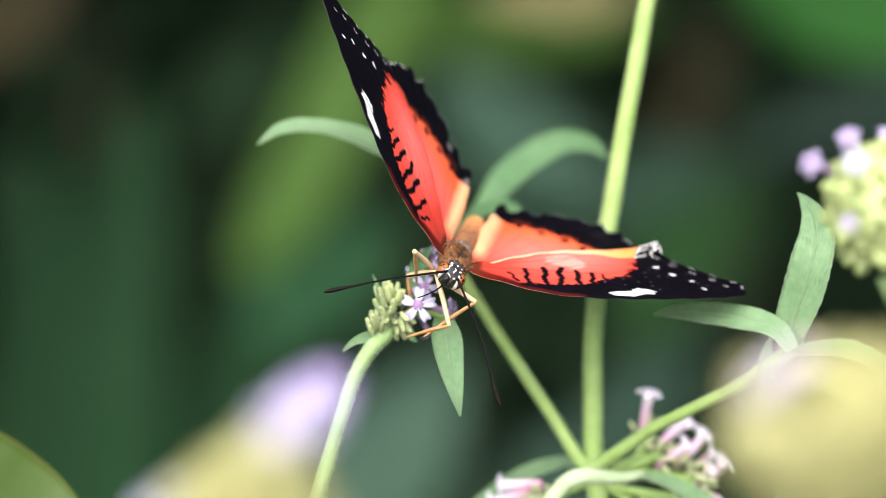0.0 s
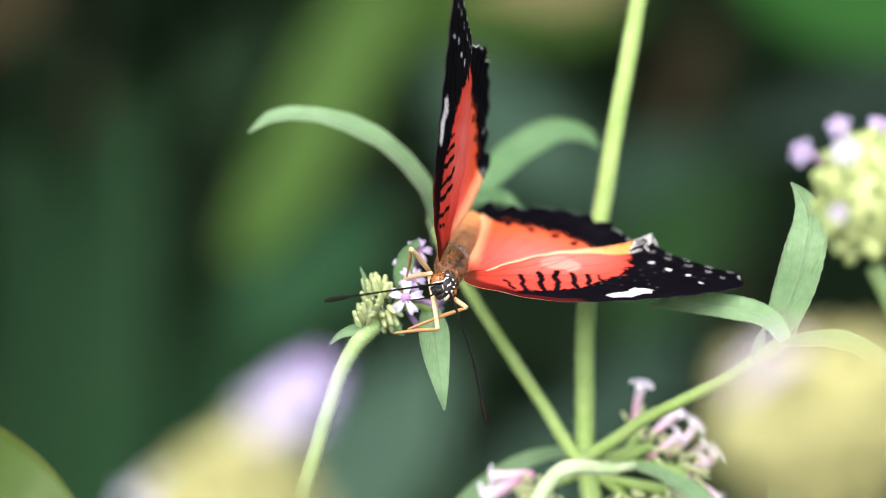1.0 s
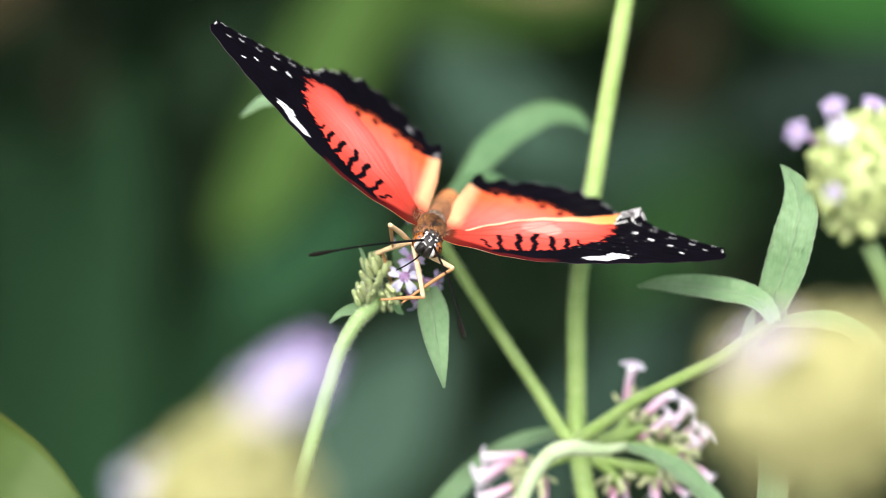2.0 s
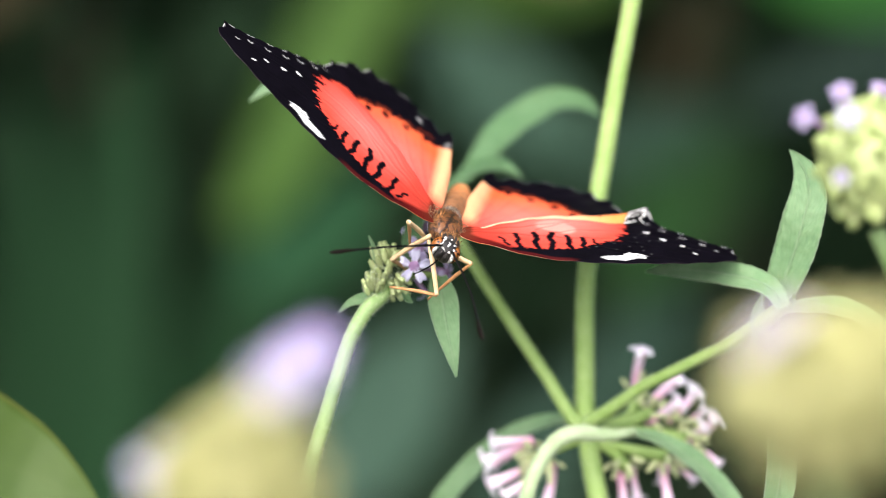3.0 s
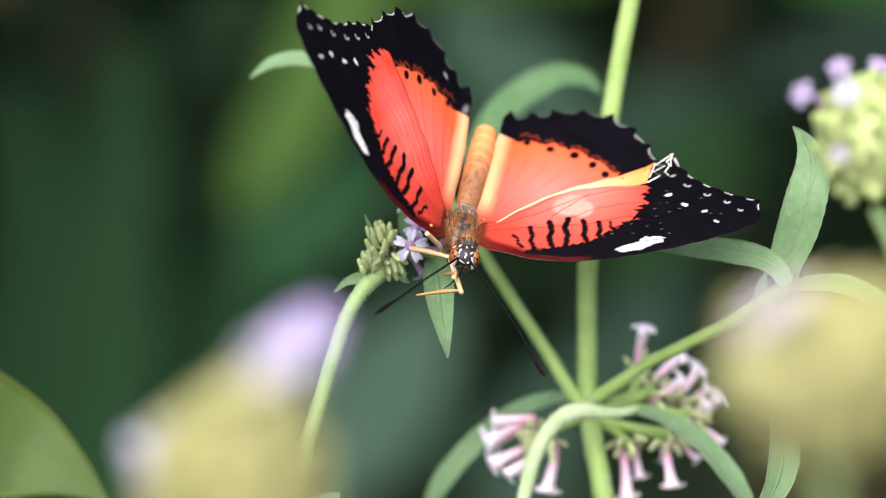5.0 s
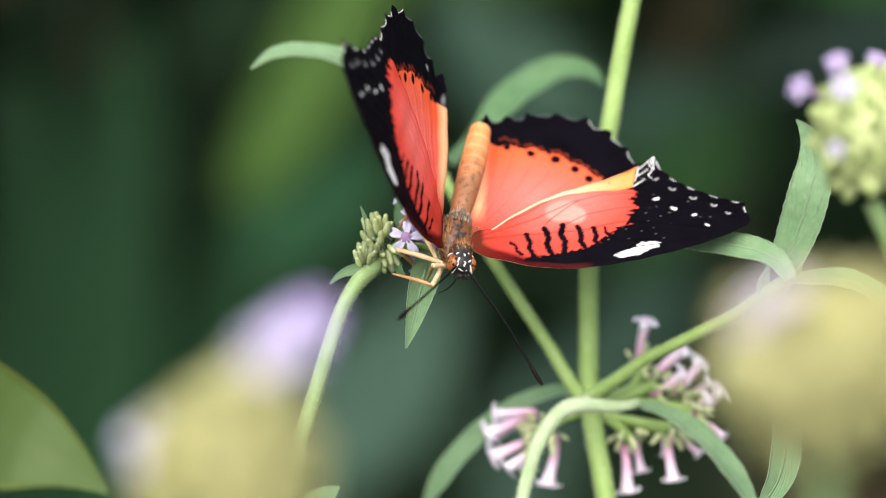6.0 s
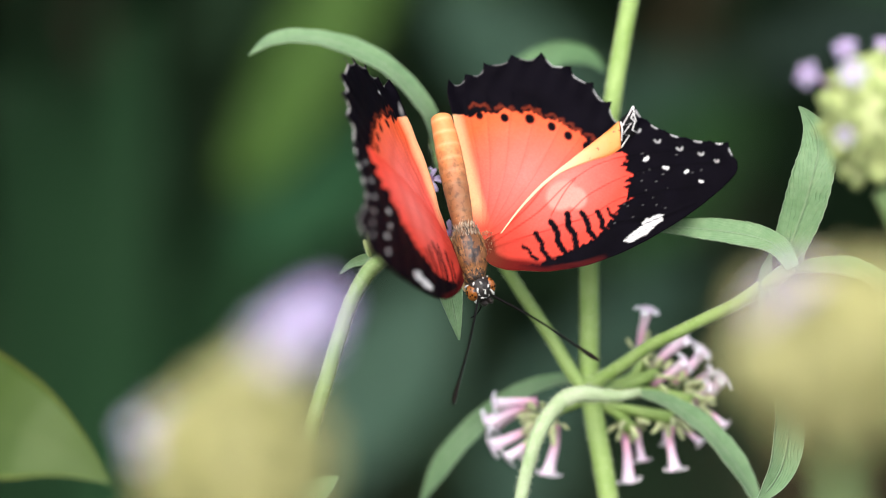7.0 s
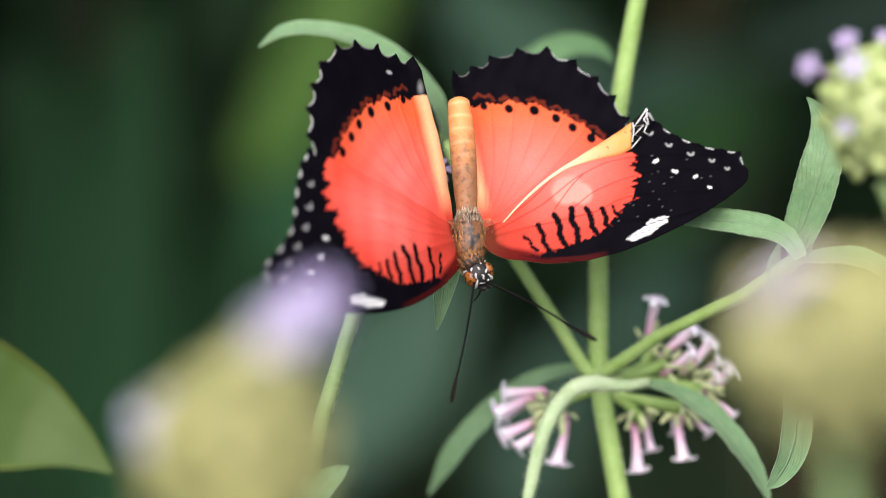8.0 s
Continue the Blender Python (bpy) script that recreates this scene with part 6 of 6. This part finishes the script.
    walk(hind_a, [
        (0, pose(-0.00250, 0.00000, 0.00060, -0.75, 28.46, 4.22)), (0.5, pose(-0.00250, 0.00000, 0.00060, 2.02, 33.31, 8.64)),
        (1, pose(-0.00250, 0.00000, 0.00060, 4.77, 41.70, 8.45)), (1.5, pose(-0.00250, 0.00000, 0.00060, 1.47, 30.94, 4.42)),
        (1.7, pose(-0.00250, 0.00000, 0.00060, -0.06, 22.02, 3.85)), (2.8, pose(-0.00250, 0.00000, 0.00060, 2.72, 0.45, 5.04)),
        (3, pose(-0.00250, 0.00000, 0.00060, 1.47, 7.49, 5.80)), (3.5, pose(-0.00250, 0.00000, 0.00060, 2.11, 28.21, 12.14)),
        (4, pose(-0.00250, 0.00000, 0.00060, 3.86, 14.30, 3.96)), (4.5, pose(-0.00250, 0.00000, 0.00060, 0.00, 6.03, -0.08)),
        (4.7, pose(-0.00250, 0.00000, 0.00060, 1.18, 24.09, 0.96)), (5.8, pose(-0.00250, 0.00000, 0.00060, -8.20, 67.39, 0.23)),
        (6, pose(-0.00250, 0.00000, 0.00060, -0.18, 52.09, 10.65)), (6.5, pose(-0.00250, 0.00000, 0.00060, 2.77, 22.06, 5.86)),
        (7, pose(-0.00250, 0.00000, 0.00060, 8.48, 59.82, 17.10)), (7.2, pose(-0.00250, 0.00000, 0.00060, 28.43, 81.70, 32.53)), (7.3, pose(-0.00250, 0.00000, 0.00060, 29.50, 85.80, 33.30)),
        (7.4, pose(-0.00250, 0.00000, 0.00060, 29.81, 82.80, 33.51)), (7.5, pose(-0.00250, 0.00000, 0.00060, 25.50, 77.00, 29.50)),
        (7.6, pose(-0.00250, 0.00000, 0.00060, 21.00, 71.00, 25.00)), (8, pose(-0.00250, 0.00000, 0.00060, 8.85, 38.79, 13.75)),
    ])
    walk(fore_b, [
        (0, pose(0.00250, 0.00000, 0.00100, -7.90, -25.78, 12.55)), (0.5, pose(0.00250, 0.00000, 0.00100, -17.48, -48.31, 18.86)),
        (1, pose(0.00250, 0.00000, 0.00100, -16.12, -43.06, 20.63)), (1.5, pose(0.00250, 0.00000, 0.00100, -5.59, -23.72, 10.36)),
        (1.7, pose(0.00250, 0.00000, 0.00100, -3.66, -23.42, 6.65)), (2.8, pose(0.00250, 0.00000, 0.00100, -4.24, -22.70, 6.46)),
        (3, pose(0.00250, 0.00000, 0.00100, -6.58, -22.79, 10.55)), (3.5, pose(0.00250, 0.00000, 0.00100, -14.75, -42.26, 15.44)),
        (4, pose(0.00250, 0.00000, 0.00100, -12.70, -21.09, 12.04)), (4.5, pose(0.00250, 0.00000, 0.00100, -8.61, -10.30, 8.09)),
        (4.7, pose(0.00250, 0.00000, 0.00100, -6.13, -10.88, 5.06)), (5.8, pose(0.00250, 0.00000, 0.00100, -9.61, -14.54, 8.24)),
        (6, pose(0.00250, 0.00000, 0.00100, -13.78, -14.19, 12.64)), (6.5, pose(0.00250, 0.00000, 0.00100, -11.10, -5.66, 7.76)),
        (7, pose(0.00250, 0.00000, 0.00100, -5.37, 2.06, 2.79)), (7.2, pose(0.00250, 0.00000, 0.00100, -5.39, 2.13, 2.92)),
        (7.4, pose(0.00250, 0.00000, 0.00100, -7.46, 2.83, 4.67)), (7.5, pose(0.00250, 0.00000, 0.00100, -7.32, 2.36, 4.49)),
        (7.6, pose(0.00250, 0.00000, 0.00100, -6.98, 4.66, 4.37)), (8, pose(0.00250, 0.00000, 0.00100, -9.50, 2.86, 4.83)),
    ])
    walk(hind_b, [
        (0, pose(0.00250, 0.00000, 0.00060, -4.38, -26.56, 4.57)), (0.5, pose(0.00250, 0.00000, 0.00060, -10.31, -49.85, 9.38)),
        (1, pose(0.00250, 0.00000, 0.00060, -11.00, -44.35, 13.22)), (1.5, pose(0.00250, 0.00000, 0.00060, -3.65, -24.08, 5.58)),
        (1.7, pose(0.00250, 0.00000, 0.00060, -2.52, -23.57, 3.80)), (2.8, pose(0.00250, 0.00000, 0.00060, -2.35, -22.96, 1.60)),
        (3, pose(0.00250, 0.00000, 0.00060, -3.32, -23.45, 2.25)), (3.5, pose(0.00250, 0.00000, 0.00060, -6.98, -43.86, 4.08)),
        (4, pose(0.00250, 0.00000, 0.00060, -9.97, -22.46, 4.68)), (4.5, pose(0.00250, 0.00000, 0.00060, -7.45, -11.17, 1.87)),
        (4.7, pose(0.00250, 0.00000, 0.00060, -5.42, -11.25, 1.38)), (5.8, pose(0.00250, 0.00000, 0.00060, -8.91, -14.97, 5.52)),
        (6, pose(0.00250, 0.00000, 0.00060, -12.63, -15.21, 8.12)), (6.5, pose(0.00250, 0.00000, 0.00060, -11.03, -5.80, 7.04)),
        (7, pose(0.00250, 0.00000, 0.00060, -5.43, 1.91, 1.16)), (7.2, pose(0.00250, 0.00000, 0.00060, -5.44, 2.01, 1.66)),
        (7.4, pose(0.00250, 0.00000, 0.00060, -7.54, 2.60, 2.90)), (7.5, pose(0.00250, 0.00000, 0.00060, -7.41, 2.08, 2.30)),
        (7.6, pose(0.00250, 0.00000, 0.00060, -7.08, 4.51, 3.14)), (8, pose(0.00250, 0.00000, 0.00060, -9.39, 3.19, 6.81)),
    ])
    walk(head, [
        (0, pose(0.00080, -0.00890, 0.00080, 0.00, -0.00, 0.00)), (1, pose(0.00080, -0.00920, 0.00050, 0.00, -0.00, 0.00)),
        (1.5, pose(0.00070, -0.00880, 0.00100, 0.00, -0.00, 0.00)), (3, pose(0.00180, -0.00940, 0.00000, 0.00, -0.00, 0.00)),
        (3.5, pose(0.00100, -0.00890, 0.00100, 0.00, -0.00, 0.00)), (4.5, pose(0.00150, -0.00850, 0.00130, 0.00, -0.00, 0.00)),
        (6, pose(0.00170, -0.00770, 0.00170, 0.00, -0.00, 14.00)), (6.5, pose(0.00090, -0.00730, 0.00170, 0.00, -0.00, 10.00)),
        (7.2, pose(0.00030, -0.00870, 0.00070, 0.00, -0.00, 20.00)), (8, pose(0.00090, -0.00810, 0.00080, 0.00, -0.00, 26.00)),
    ])
    walk(antenna_a, [
        (0, pose(-0.00010, -0.01050, 0.00200, 0.00, 36.79, -148.89)), (0.5, pose(-0.00010, -0.01065, 0.00185, 0.00, 32.34, -130.06)),
        (1, pose(-0.00010, -0.01080, 0.00170, 0.00, 35.37, -130.11)), (1.5, pose(-0.00020, -0.01040, 0.00220, 0.00, 24.54, -136.26)),
        (3, pose(0.00090, -0.01100, 0.00120, 0.00, 16.61, -138.55)), (3.5, pose(0.00010, -0.01050, 0.00220, 0.00, 18.31, -131.15)),
        (4, pose(0.00035, -0.01030, 0.00235, 0.00, 3.99, -121.51)), (4.5, pose(0.00060, -0.01010, 0.00250, 0.00, 1.50, -122.18)),
        (5.8, pose(0.00077, -0.00941, 0.00285, 0.00, -20.14, -117.69)), (6, pose(0.00080, -0.00930, 0.00290, 0.00, -17.35, -115.27)),
        (6.5, pose(0.00000, -0.00890, 0.00290, 0.00, -9.45, -117.22)), (7, pose(-0.00043, -0.00990, 0.00219, 0.00, -13.35, -116.23)),
        (7.5, pose(-0.00038, -0.01007, 0.00194, 0.00, -19.36, -109.90)), (8, pose(0.00000, -0.00970, 0.00200, 0.00, -1.56, -105.28)),
    ])
    walk(antenna_b, [
        (0, pose(0.00170, -0.01050, 0.00200, -0.00, 22.36, -30.74)), (0.5, pose(0.00170, -0.01065, 0.00185, -0.00, -3.54, -56.31)),
        (1, pose(0.00170, -0.01080, 0.00170, -0.00, 13.54, -22.77)), (1.5, pose(0.00160, -0.01040, 0.00220, -0.00, 7.63, -55.76)),
        (3, pose(0.00270, -0.01100, 0.00120, -0.00, 1.53, -61.48)), (3.5, pose(0.00190, -0.01050, 0.00220, -0.00, -10.18, -67.26)),
        (4, pose(0.00215, -0.01030, 0.00235, -0.00, 7.45, -31.62)), (4.5, pose(0.00240, -0.01010, 0.00250, -0.00, 28.33, -29.76)),
        (5.8, pose(0.00257, -0.00941, 0.00285, -0.00, 12.59, -49.51)), (6, pose(0.00260, -0.00930, 0.00290, -0.00, 11.68, -37.36)),
        (6.5, pose(0.00180, -0.00890, 0.00290, -0.00, 14.31, -36.53)), (7, pose(0.00137, -0.00990, 0.00219, -0.00, -23.80, -50.51)),
        (7.5, pose(0.00142, -0.01007, 0.00194, -0.00, -12.97, -43.53)), (8, pose(0.00180, -0.00970, 0.00200, -0.00, -27.23, -40.61)),
    ])
    walk(LEGS["a"][0], [
        (0, pose(-0.00200, -0.00500, -0.00200, 0, -25.39, -127.00)), (0.5, pose(-0.00200, -0.00500, -0.00200, 0, -18.11, -122.90)),
        (1, pose(-0.00200, -0.00500, -0.00200, 0, -20.13, -136.68)), (1.5, pose(-0.00200, -0.00500, -0.00200, 0, -25.53, -126.00)),
        (3, pose(-0.00200, -0.00500, -0.00200, 0, -26.08, -119.80)), (3.5, pose(-0.00200, -0.00500, -0.00200, 0, -27.80, -129.57)),
        (4, pose(-0.00200, -0.00500, -0.00200, 0, -42.55, -142.25)), (4.5, pose(-0.00200, -0.00500, -0.00200, 0, -60.89, -112.60)),
        (6, pose(-0.00200, -0.00500, -0.00200, 0, -17.89, 140.53)), (6.5, pose(-0.00200, -0.00500, -0.00200, 0, 55.96, 99.54)),
        (7, pose(-0.00200, -0.00500, -0.00200, 0, -13.09, 99.73)), (7.5, pose(-0.00200, -0.00500, -0.00200, 0, -13.42, 114.57)),
        (8, pose(-0.00200, -0.00500, -0.00200, 0, -27.14, 122.95)),
    ])
    walk(LEGS["a"][1], [
        (0, pose(-0.00591, -0.01019, 0.00109, 0, 47.00, 56.03)), (0.5, pose(-0.00572, -0.01075, 0.00024, 0, 40.13, 58.66)),
        (1, pose(-0.00692, -0.00964, 0.00048, 0, 43.96, 49.01)), (1.5, pose(-0.00582, -0.01026, 0.00110, 0, 43.61, 69.72)),
        (3, pose(-0.00521, -0.01061, 0.00116, 0, 42.43, 68.00)), (3.5, pose(-0.00606, -0.00991, 0.00136, 0, 43.84, 60.24)),
        (4, pose(-0.00619, -0.00825, 0.00287, 0, 65.56, 82.33)), (4.5, pose(-0.00335, -0.00823, 0.00429, 0, 36.82, 103.17)),
        (6, pose(-0.00729, -0.00064, 0.00021, 0, 79.79, 91.33)), (6.5, pose(-0.00267, -0.00103, -0.00797, 0, 43.94, 127.98)),
        (7, pose(-0.00318, 0.00191, -0.00037, 0, 65.22, 100.80)), (7.5, pose(-0.00491, 0.00137, -0.00033, 0, 68.23, 132.83)),
        (8, pose(-0.00548, 0.00038, 0.00128, 0, 70.77, 105.03)),
    ])
    walk(LEGS["b"][0], [
        (0, pose(-0.00160, -0.00620, -0.00200, 0, 45.63, 118.52)), (0.5, pose(-0.00160, -0.00620, -0.00200, 0, 57.19, 103.86)),
        (1, pose(-0.00160, -0.00620, -0.00200, 0, 53.29, 95.41)), (1.5, pose(-0.00160, -0.00620, -0.00200, 0, 43.75, 120.87)),
        (3, pose(-0.00160, -0.00620, -0.00200, 0, 66.85, 139.91)), (3.5, pose(-0.00160, -0.00620, -0.00200, 0, 70.91, 121.75)),
        (4, pose(-0.00160, -0.00620, -0.00200, 0, 52.16, 140.21)), (4.5, pose(-0.00160, -0.00620, -0.00200, 0, 33.10, 144.37)),
        (6, pose(-0.00160, -0.00620, -0.00200, 0, 35.73, 154.34)), (6.5, pose(-0.00160, -0.00620, -0.00200, 0, 32.01, 123.21)),
        (7, pose(-0.00160, -0.00620, -0.00200, 0, -10.46, 108.61)), (7.5, pose(-0.00160, -0.00620, -0.00200, 0, -39.70, 169.53)),
        (8, pose(-0.00160, -0.00620, -0.00200, 0, -23.24, 131.47)),
    ])
    walk(LEGS["b"][1], [
        (0, pose(-0.00400, -0.00178, -0.00715, 0, 53.45, 8.84)), (0.5, pose(-0.00253, -0.00241, -0.00805, 0, 42.71, 20.14)),
        (1, pose(-0.00201, -0.00191, -0.00777, 0, 51.04, 29.81)), (1.5, pose(-0.00427, -0.00174, -0.00698, 0, 56.24, 23.88)),
        (3, pose(-0.00377, -0.00438, -0.00862, 0, 23.86, 63.20)), (3.5, pose(-0.00284, -0.00420, -0.00880, 0, 26.68, 64.46)),
        (4, pose(-0.00499, -0.00337, -0.00769, 0, 30.82, 48.24)), (4.5, pose(-0.00650, -0.00269, -0.00593, 0, 39.24, 43.57)),
        (6, pose(-0.00687, -0.00367, -0.00620, 0, 44.93, 13.87)), (6.5, pose(-0.00494, -0.00109, -0.00582, 0, 54.68, -24.91)),
        (7, pose(-0.00386, 0.00051, -0.00069, 0, 65.19, 80.38)), (7.5, pose(-0.00705, -0.00519, 0.00260, 0, 54.95, 72.54)),
        (8, pose(-0.00598, -0.00124, 0.00084, 0, 68.87, 80.27)),
    ])
    walk(LEGS["c"][0], [
        (0, pose(-0.00020, -0.00680, -0.00220, 0, 22.86, -37.00)), (0.5, pose(-0.00020, -0.00680, -0.00220, 0, 24.02, -20.37)),
        (1, pose(-0.00020, -0.00680, -0.00220, 0, 10.05, -40.25)), (1.5, pose(-0.00020, -0.00680, -0.00220, 0, 26.41, -39.74)),
        (3, pose(-0.00020, -0.00680, -0.00220, 0, 36.70, -35.37)), (3.5, pose(-0.00020, -0.00680, -0.00220, 0, 24.91, -34.71)),
        (4, pose(-0.00020, -0.00680, -0.00220, 0, -11.85, -55.54)), (4.5, pose(-0.00020, -0.00680, -0.00220, 0, -8.56, -56.46)),
        (6, pose(-0.00020, -0.00680, -0.00220, 0, -29.69, -104.23)), (6.5, pose(-0.00020, -0.00680, -0.00220, 0, -41.16, -115.00)),
        (7, pose(-0.00020, -0.00680, -0.00220, 0, -22.01, 144.13)), (7.5, pose(-0.00020, -0.00680, -0.00220, 0, -34.76, 169.39)),
        (8, pose(-0.00020, -0.00680, -0.00220, 0, -29.21, 136.17)),
    ])
    walk(LEGS["c"][1], [
        (0, pose(0.00525, -0.01090, -0.00507, 0, 57.85, 146.59)), (0.5, pose(0.00614, -0.00915, -0.00521, 0, 61.87, 131.82)),
        (1, pose(0.00536, -0.01151, -0.00349, 0, 65.45, 137.55)), (1.5, pose(0.00490, -0.01104, -0.00549, 0, 53.84, 144.36)),
        (3, pose(0.00464, -0.01023, -0.00662, 0, 33.49, 152.94)), (3.5, pose(0.00532, -0.01062, -0.00532, 0, 32.52, 161.13)),
        (4, pose(0.00390, -0.01277, -0.00068, 0, 56.52, 171.27)), (4.5, pose(0.00384, -0.01290, -0.00110, 0, 38.38, 172.97)),
        (6, pose(-0.00178, -0.01303, 0.00147, 0, 42.90, 145.50)), (6.5, pose(-0.00255, -0.01185, 0.00267, 0, 37.44, 137.01)),
        (7, pose(-0.00576, -0.00278, 0.00057, 0, 61.80, 86.36)), (7.5, pose(-0.00618, -0.00568, 0.00202, 0, 56.06, -33.82)),
        (8, pose(-0.00486, -0.00233, 0.00141, 0, 63.08, 88.67)),
    ])
    walk(LEGS["d"][0], [
        (0, pose(0.00160, -0.00620, -0.00200, 0, -21.29, -37.06)), (0.5, pose(0.00160, -0.00620, -0.00200, 0, -25.69, -23.90)),
        (1, pose(0.00160, -0.00620, -0.00200, 0, -35.58, -40.88)), (1.5, pose(0.00160, -0.00620, -0.00200, 0, -19.37, -38.21)),
        (3, pose(0.00160, -0.00620, -0.00200, 0, -24.65, -35.37)), (3.5, pose(0.00160, -0.00620, -0.00200, 0, -31.08, -32.86)),
        (4, pose(0.00160, -0.00620, -0.00200, 0, -34.47, -66.21)), (4.5, pose(0.00160, -0.00620, -0.00200, 0, -22.66, -79.98)),
        (6, pose(0.00160, -0.00620, -0.00200, 0, -33.10, -140.00)), (6.5, pose(0.00160, -0.00620, -0.00200, 0, -43.81, -154.87)),
        (7, pose(0.00160, -0.00620, -0.00200, 0, -5.09, 124.85)), (7.5, pose(0.00160, -0.00620, -0.00200, 0, -10.48, 147.84)),
        (8, pose(0.00160, -0.00620, -0.00200, 0, -5.52, 130.57)),
    ])
    walk(LEGS["d"][1], [
        (0, pose(0.00621, -0.00968, 0.00025, 0, 74.32, -178.45)), (0.5, pose(0.00671, -0.00846, 0.00069, 0, 80.43, -175.48)),
        (1, pose(0.00541, -0.00950, 0.00161, 0, 78.36, -178.57)), (1.5, pose(0.00620, -0.00982, 0.00006, 0, 66.73, -178.48)),
        (3, pose(0.00620, -0.00946, 0.00059, 0, 73.00, 133.95)), (3.5, pose(0.00606, -0.00908, 0.00120, 0, 77.00, -173.76)),
        (4, pose(0.00366, -0.01088, 0.00151, 0, 48.80, 100.54)), (4.5, pose(0.00260, -0.01183, 0.00039, 0, 45.66, 115.79)),
        (6, pose(-0.00238, -0.00954, 0.00139, 0, 67.52, 68.13)), (6.5, pose(-0.00245, -0.00810, 0.00229, 0, 69.84, 77.26)),
        (7, pose(-0.00193, -0.00113, -0.00145, 0, 57.59, 90.99)), (7.5, pose(-0.00356, -0.00295, -0.00087, 0, 52.65, 96.38)),
        (8, pose(-0.00241, -0.00151, -0.00140, 0, 60.88, 93.01)),
    ])
    walk(stalk, [(t, Matrix.Translation(stalk_base) @ m) for t, m in [
        (0, pose(0.00000, 0.00000, 0.00000)), (0.5, pose(-0.00026, -0.00011, -0.00051)),
        (1, pose(-0.00060, -0.00011, -0.00051)), (1.5, pose(0.00009, 0.00004, 0.00017)),
        (3, pose(0.00060, -0.00013, -0.00059)), (3.5, pose(-0.00017, -0.00023, -0.00110)),
        (4, pose(-0.00017, -0.00025, -0.00118)), (4.5, pose(-0.00009, -0.00022, -0.00101)),
        (6, pose(-0.00100, -0.00018, -0.00085)), (6.5, pose(-0.00125, -0.00023, -0.00110)),
        (7.2, pose(0.00121, -0.00023, -0.00110)), (8, pose(0.00086, -0.00022, -0.00101)),
    ]])
    sway = {
        side_head: (0.43, [(0, 15, 3), (0.5, 4, 2), (1, 8, 2), (1.5, 19, -1), (3, 16, -2), (3.5, 4, -1), (4, 0, 0), (4.5, 9, -3), (6, -6, 0), (6.5, -6, -1), (7, 3, 0), (7.5, -3, 1), (8, -9, 2)]),
        near_head: (0.30, [(0, 4, 0), (1, 0, 0), (1.5, 0, 0), (3, 3, 0), (4, 0, 0), (4.5, 3, 0), (6, -8, 0), (6.5, -6, 0), (7, 13, 0), (7.5, 9, 0), (8, -8, 0)]),
        seed_head: (0.29, [(0, 0, 0), (1, -12, 0), (1.5, 3, 0), (3, 3, 0), (3.5, -3, 0), (4, 0, 0), (4.5, 3, 0), (6, -18, 0), (6.5, -10, 0), (7, 2, 0), (7.5, 4, 0), (8, -10, 0)]),
        fl: (0.44, [(0, 0, 0), (4, 0, 0), (4.5, -2, 0), (6, 3, 0), (6.5, 0, 0), (7, 11, 0), (7.5, 10, 0), (8, -4, 0)]),
    }
    for swayed, (far, rows) in sway.items():
        k = far / 5578
        walk(swayed, [(t, Matrix.Translation(BASE[swayed.name] + Vector((x * k, -y * k * 0.2, -y * k)))) for t, x, y in rows])
    walk(abdomen, [(t, pose(0, 0.0015, 0, a) @ pose(0, -0.0015, 0)) for t, a in ((0, -9), (1.5, -9), (3, -9), (3.5, -8), (4, -3), (4.5, 0), (8, 0))])
    swing = [(0, 0), (1, 2), (3, 0), (4.0, -4), (4.5, -6), (5.2, 10), (5.8, 27), (6, 26), (6.5, 2), (7, 0), (7.3, -5), (8, 20)]
    walk(drop, [(t, Matrix.Translation(DROP_PIVOT - stalk_base) @ pose(0, 0, 0, 0, a, 0)) for t, a in swing])


motions()
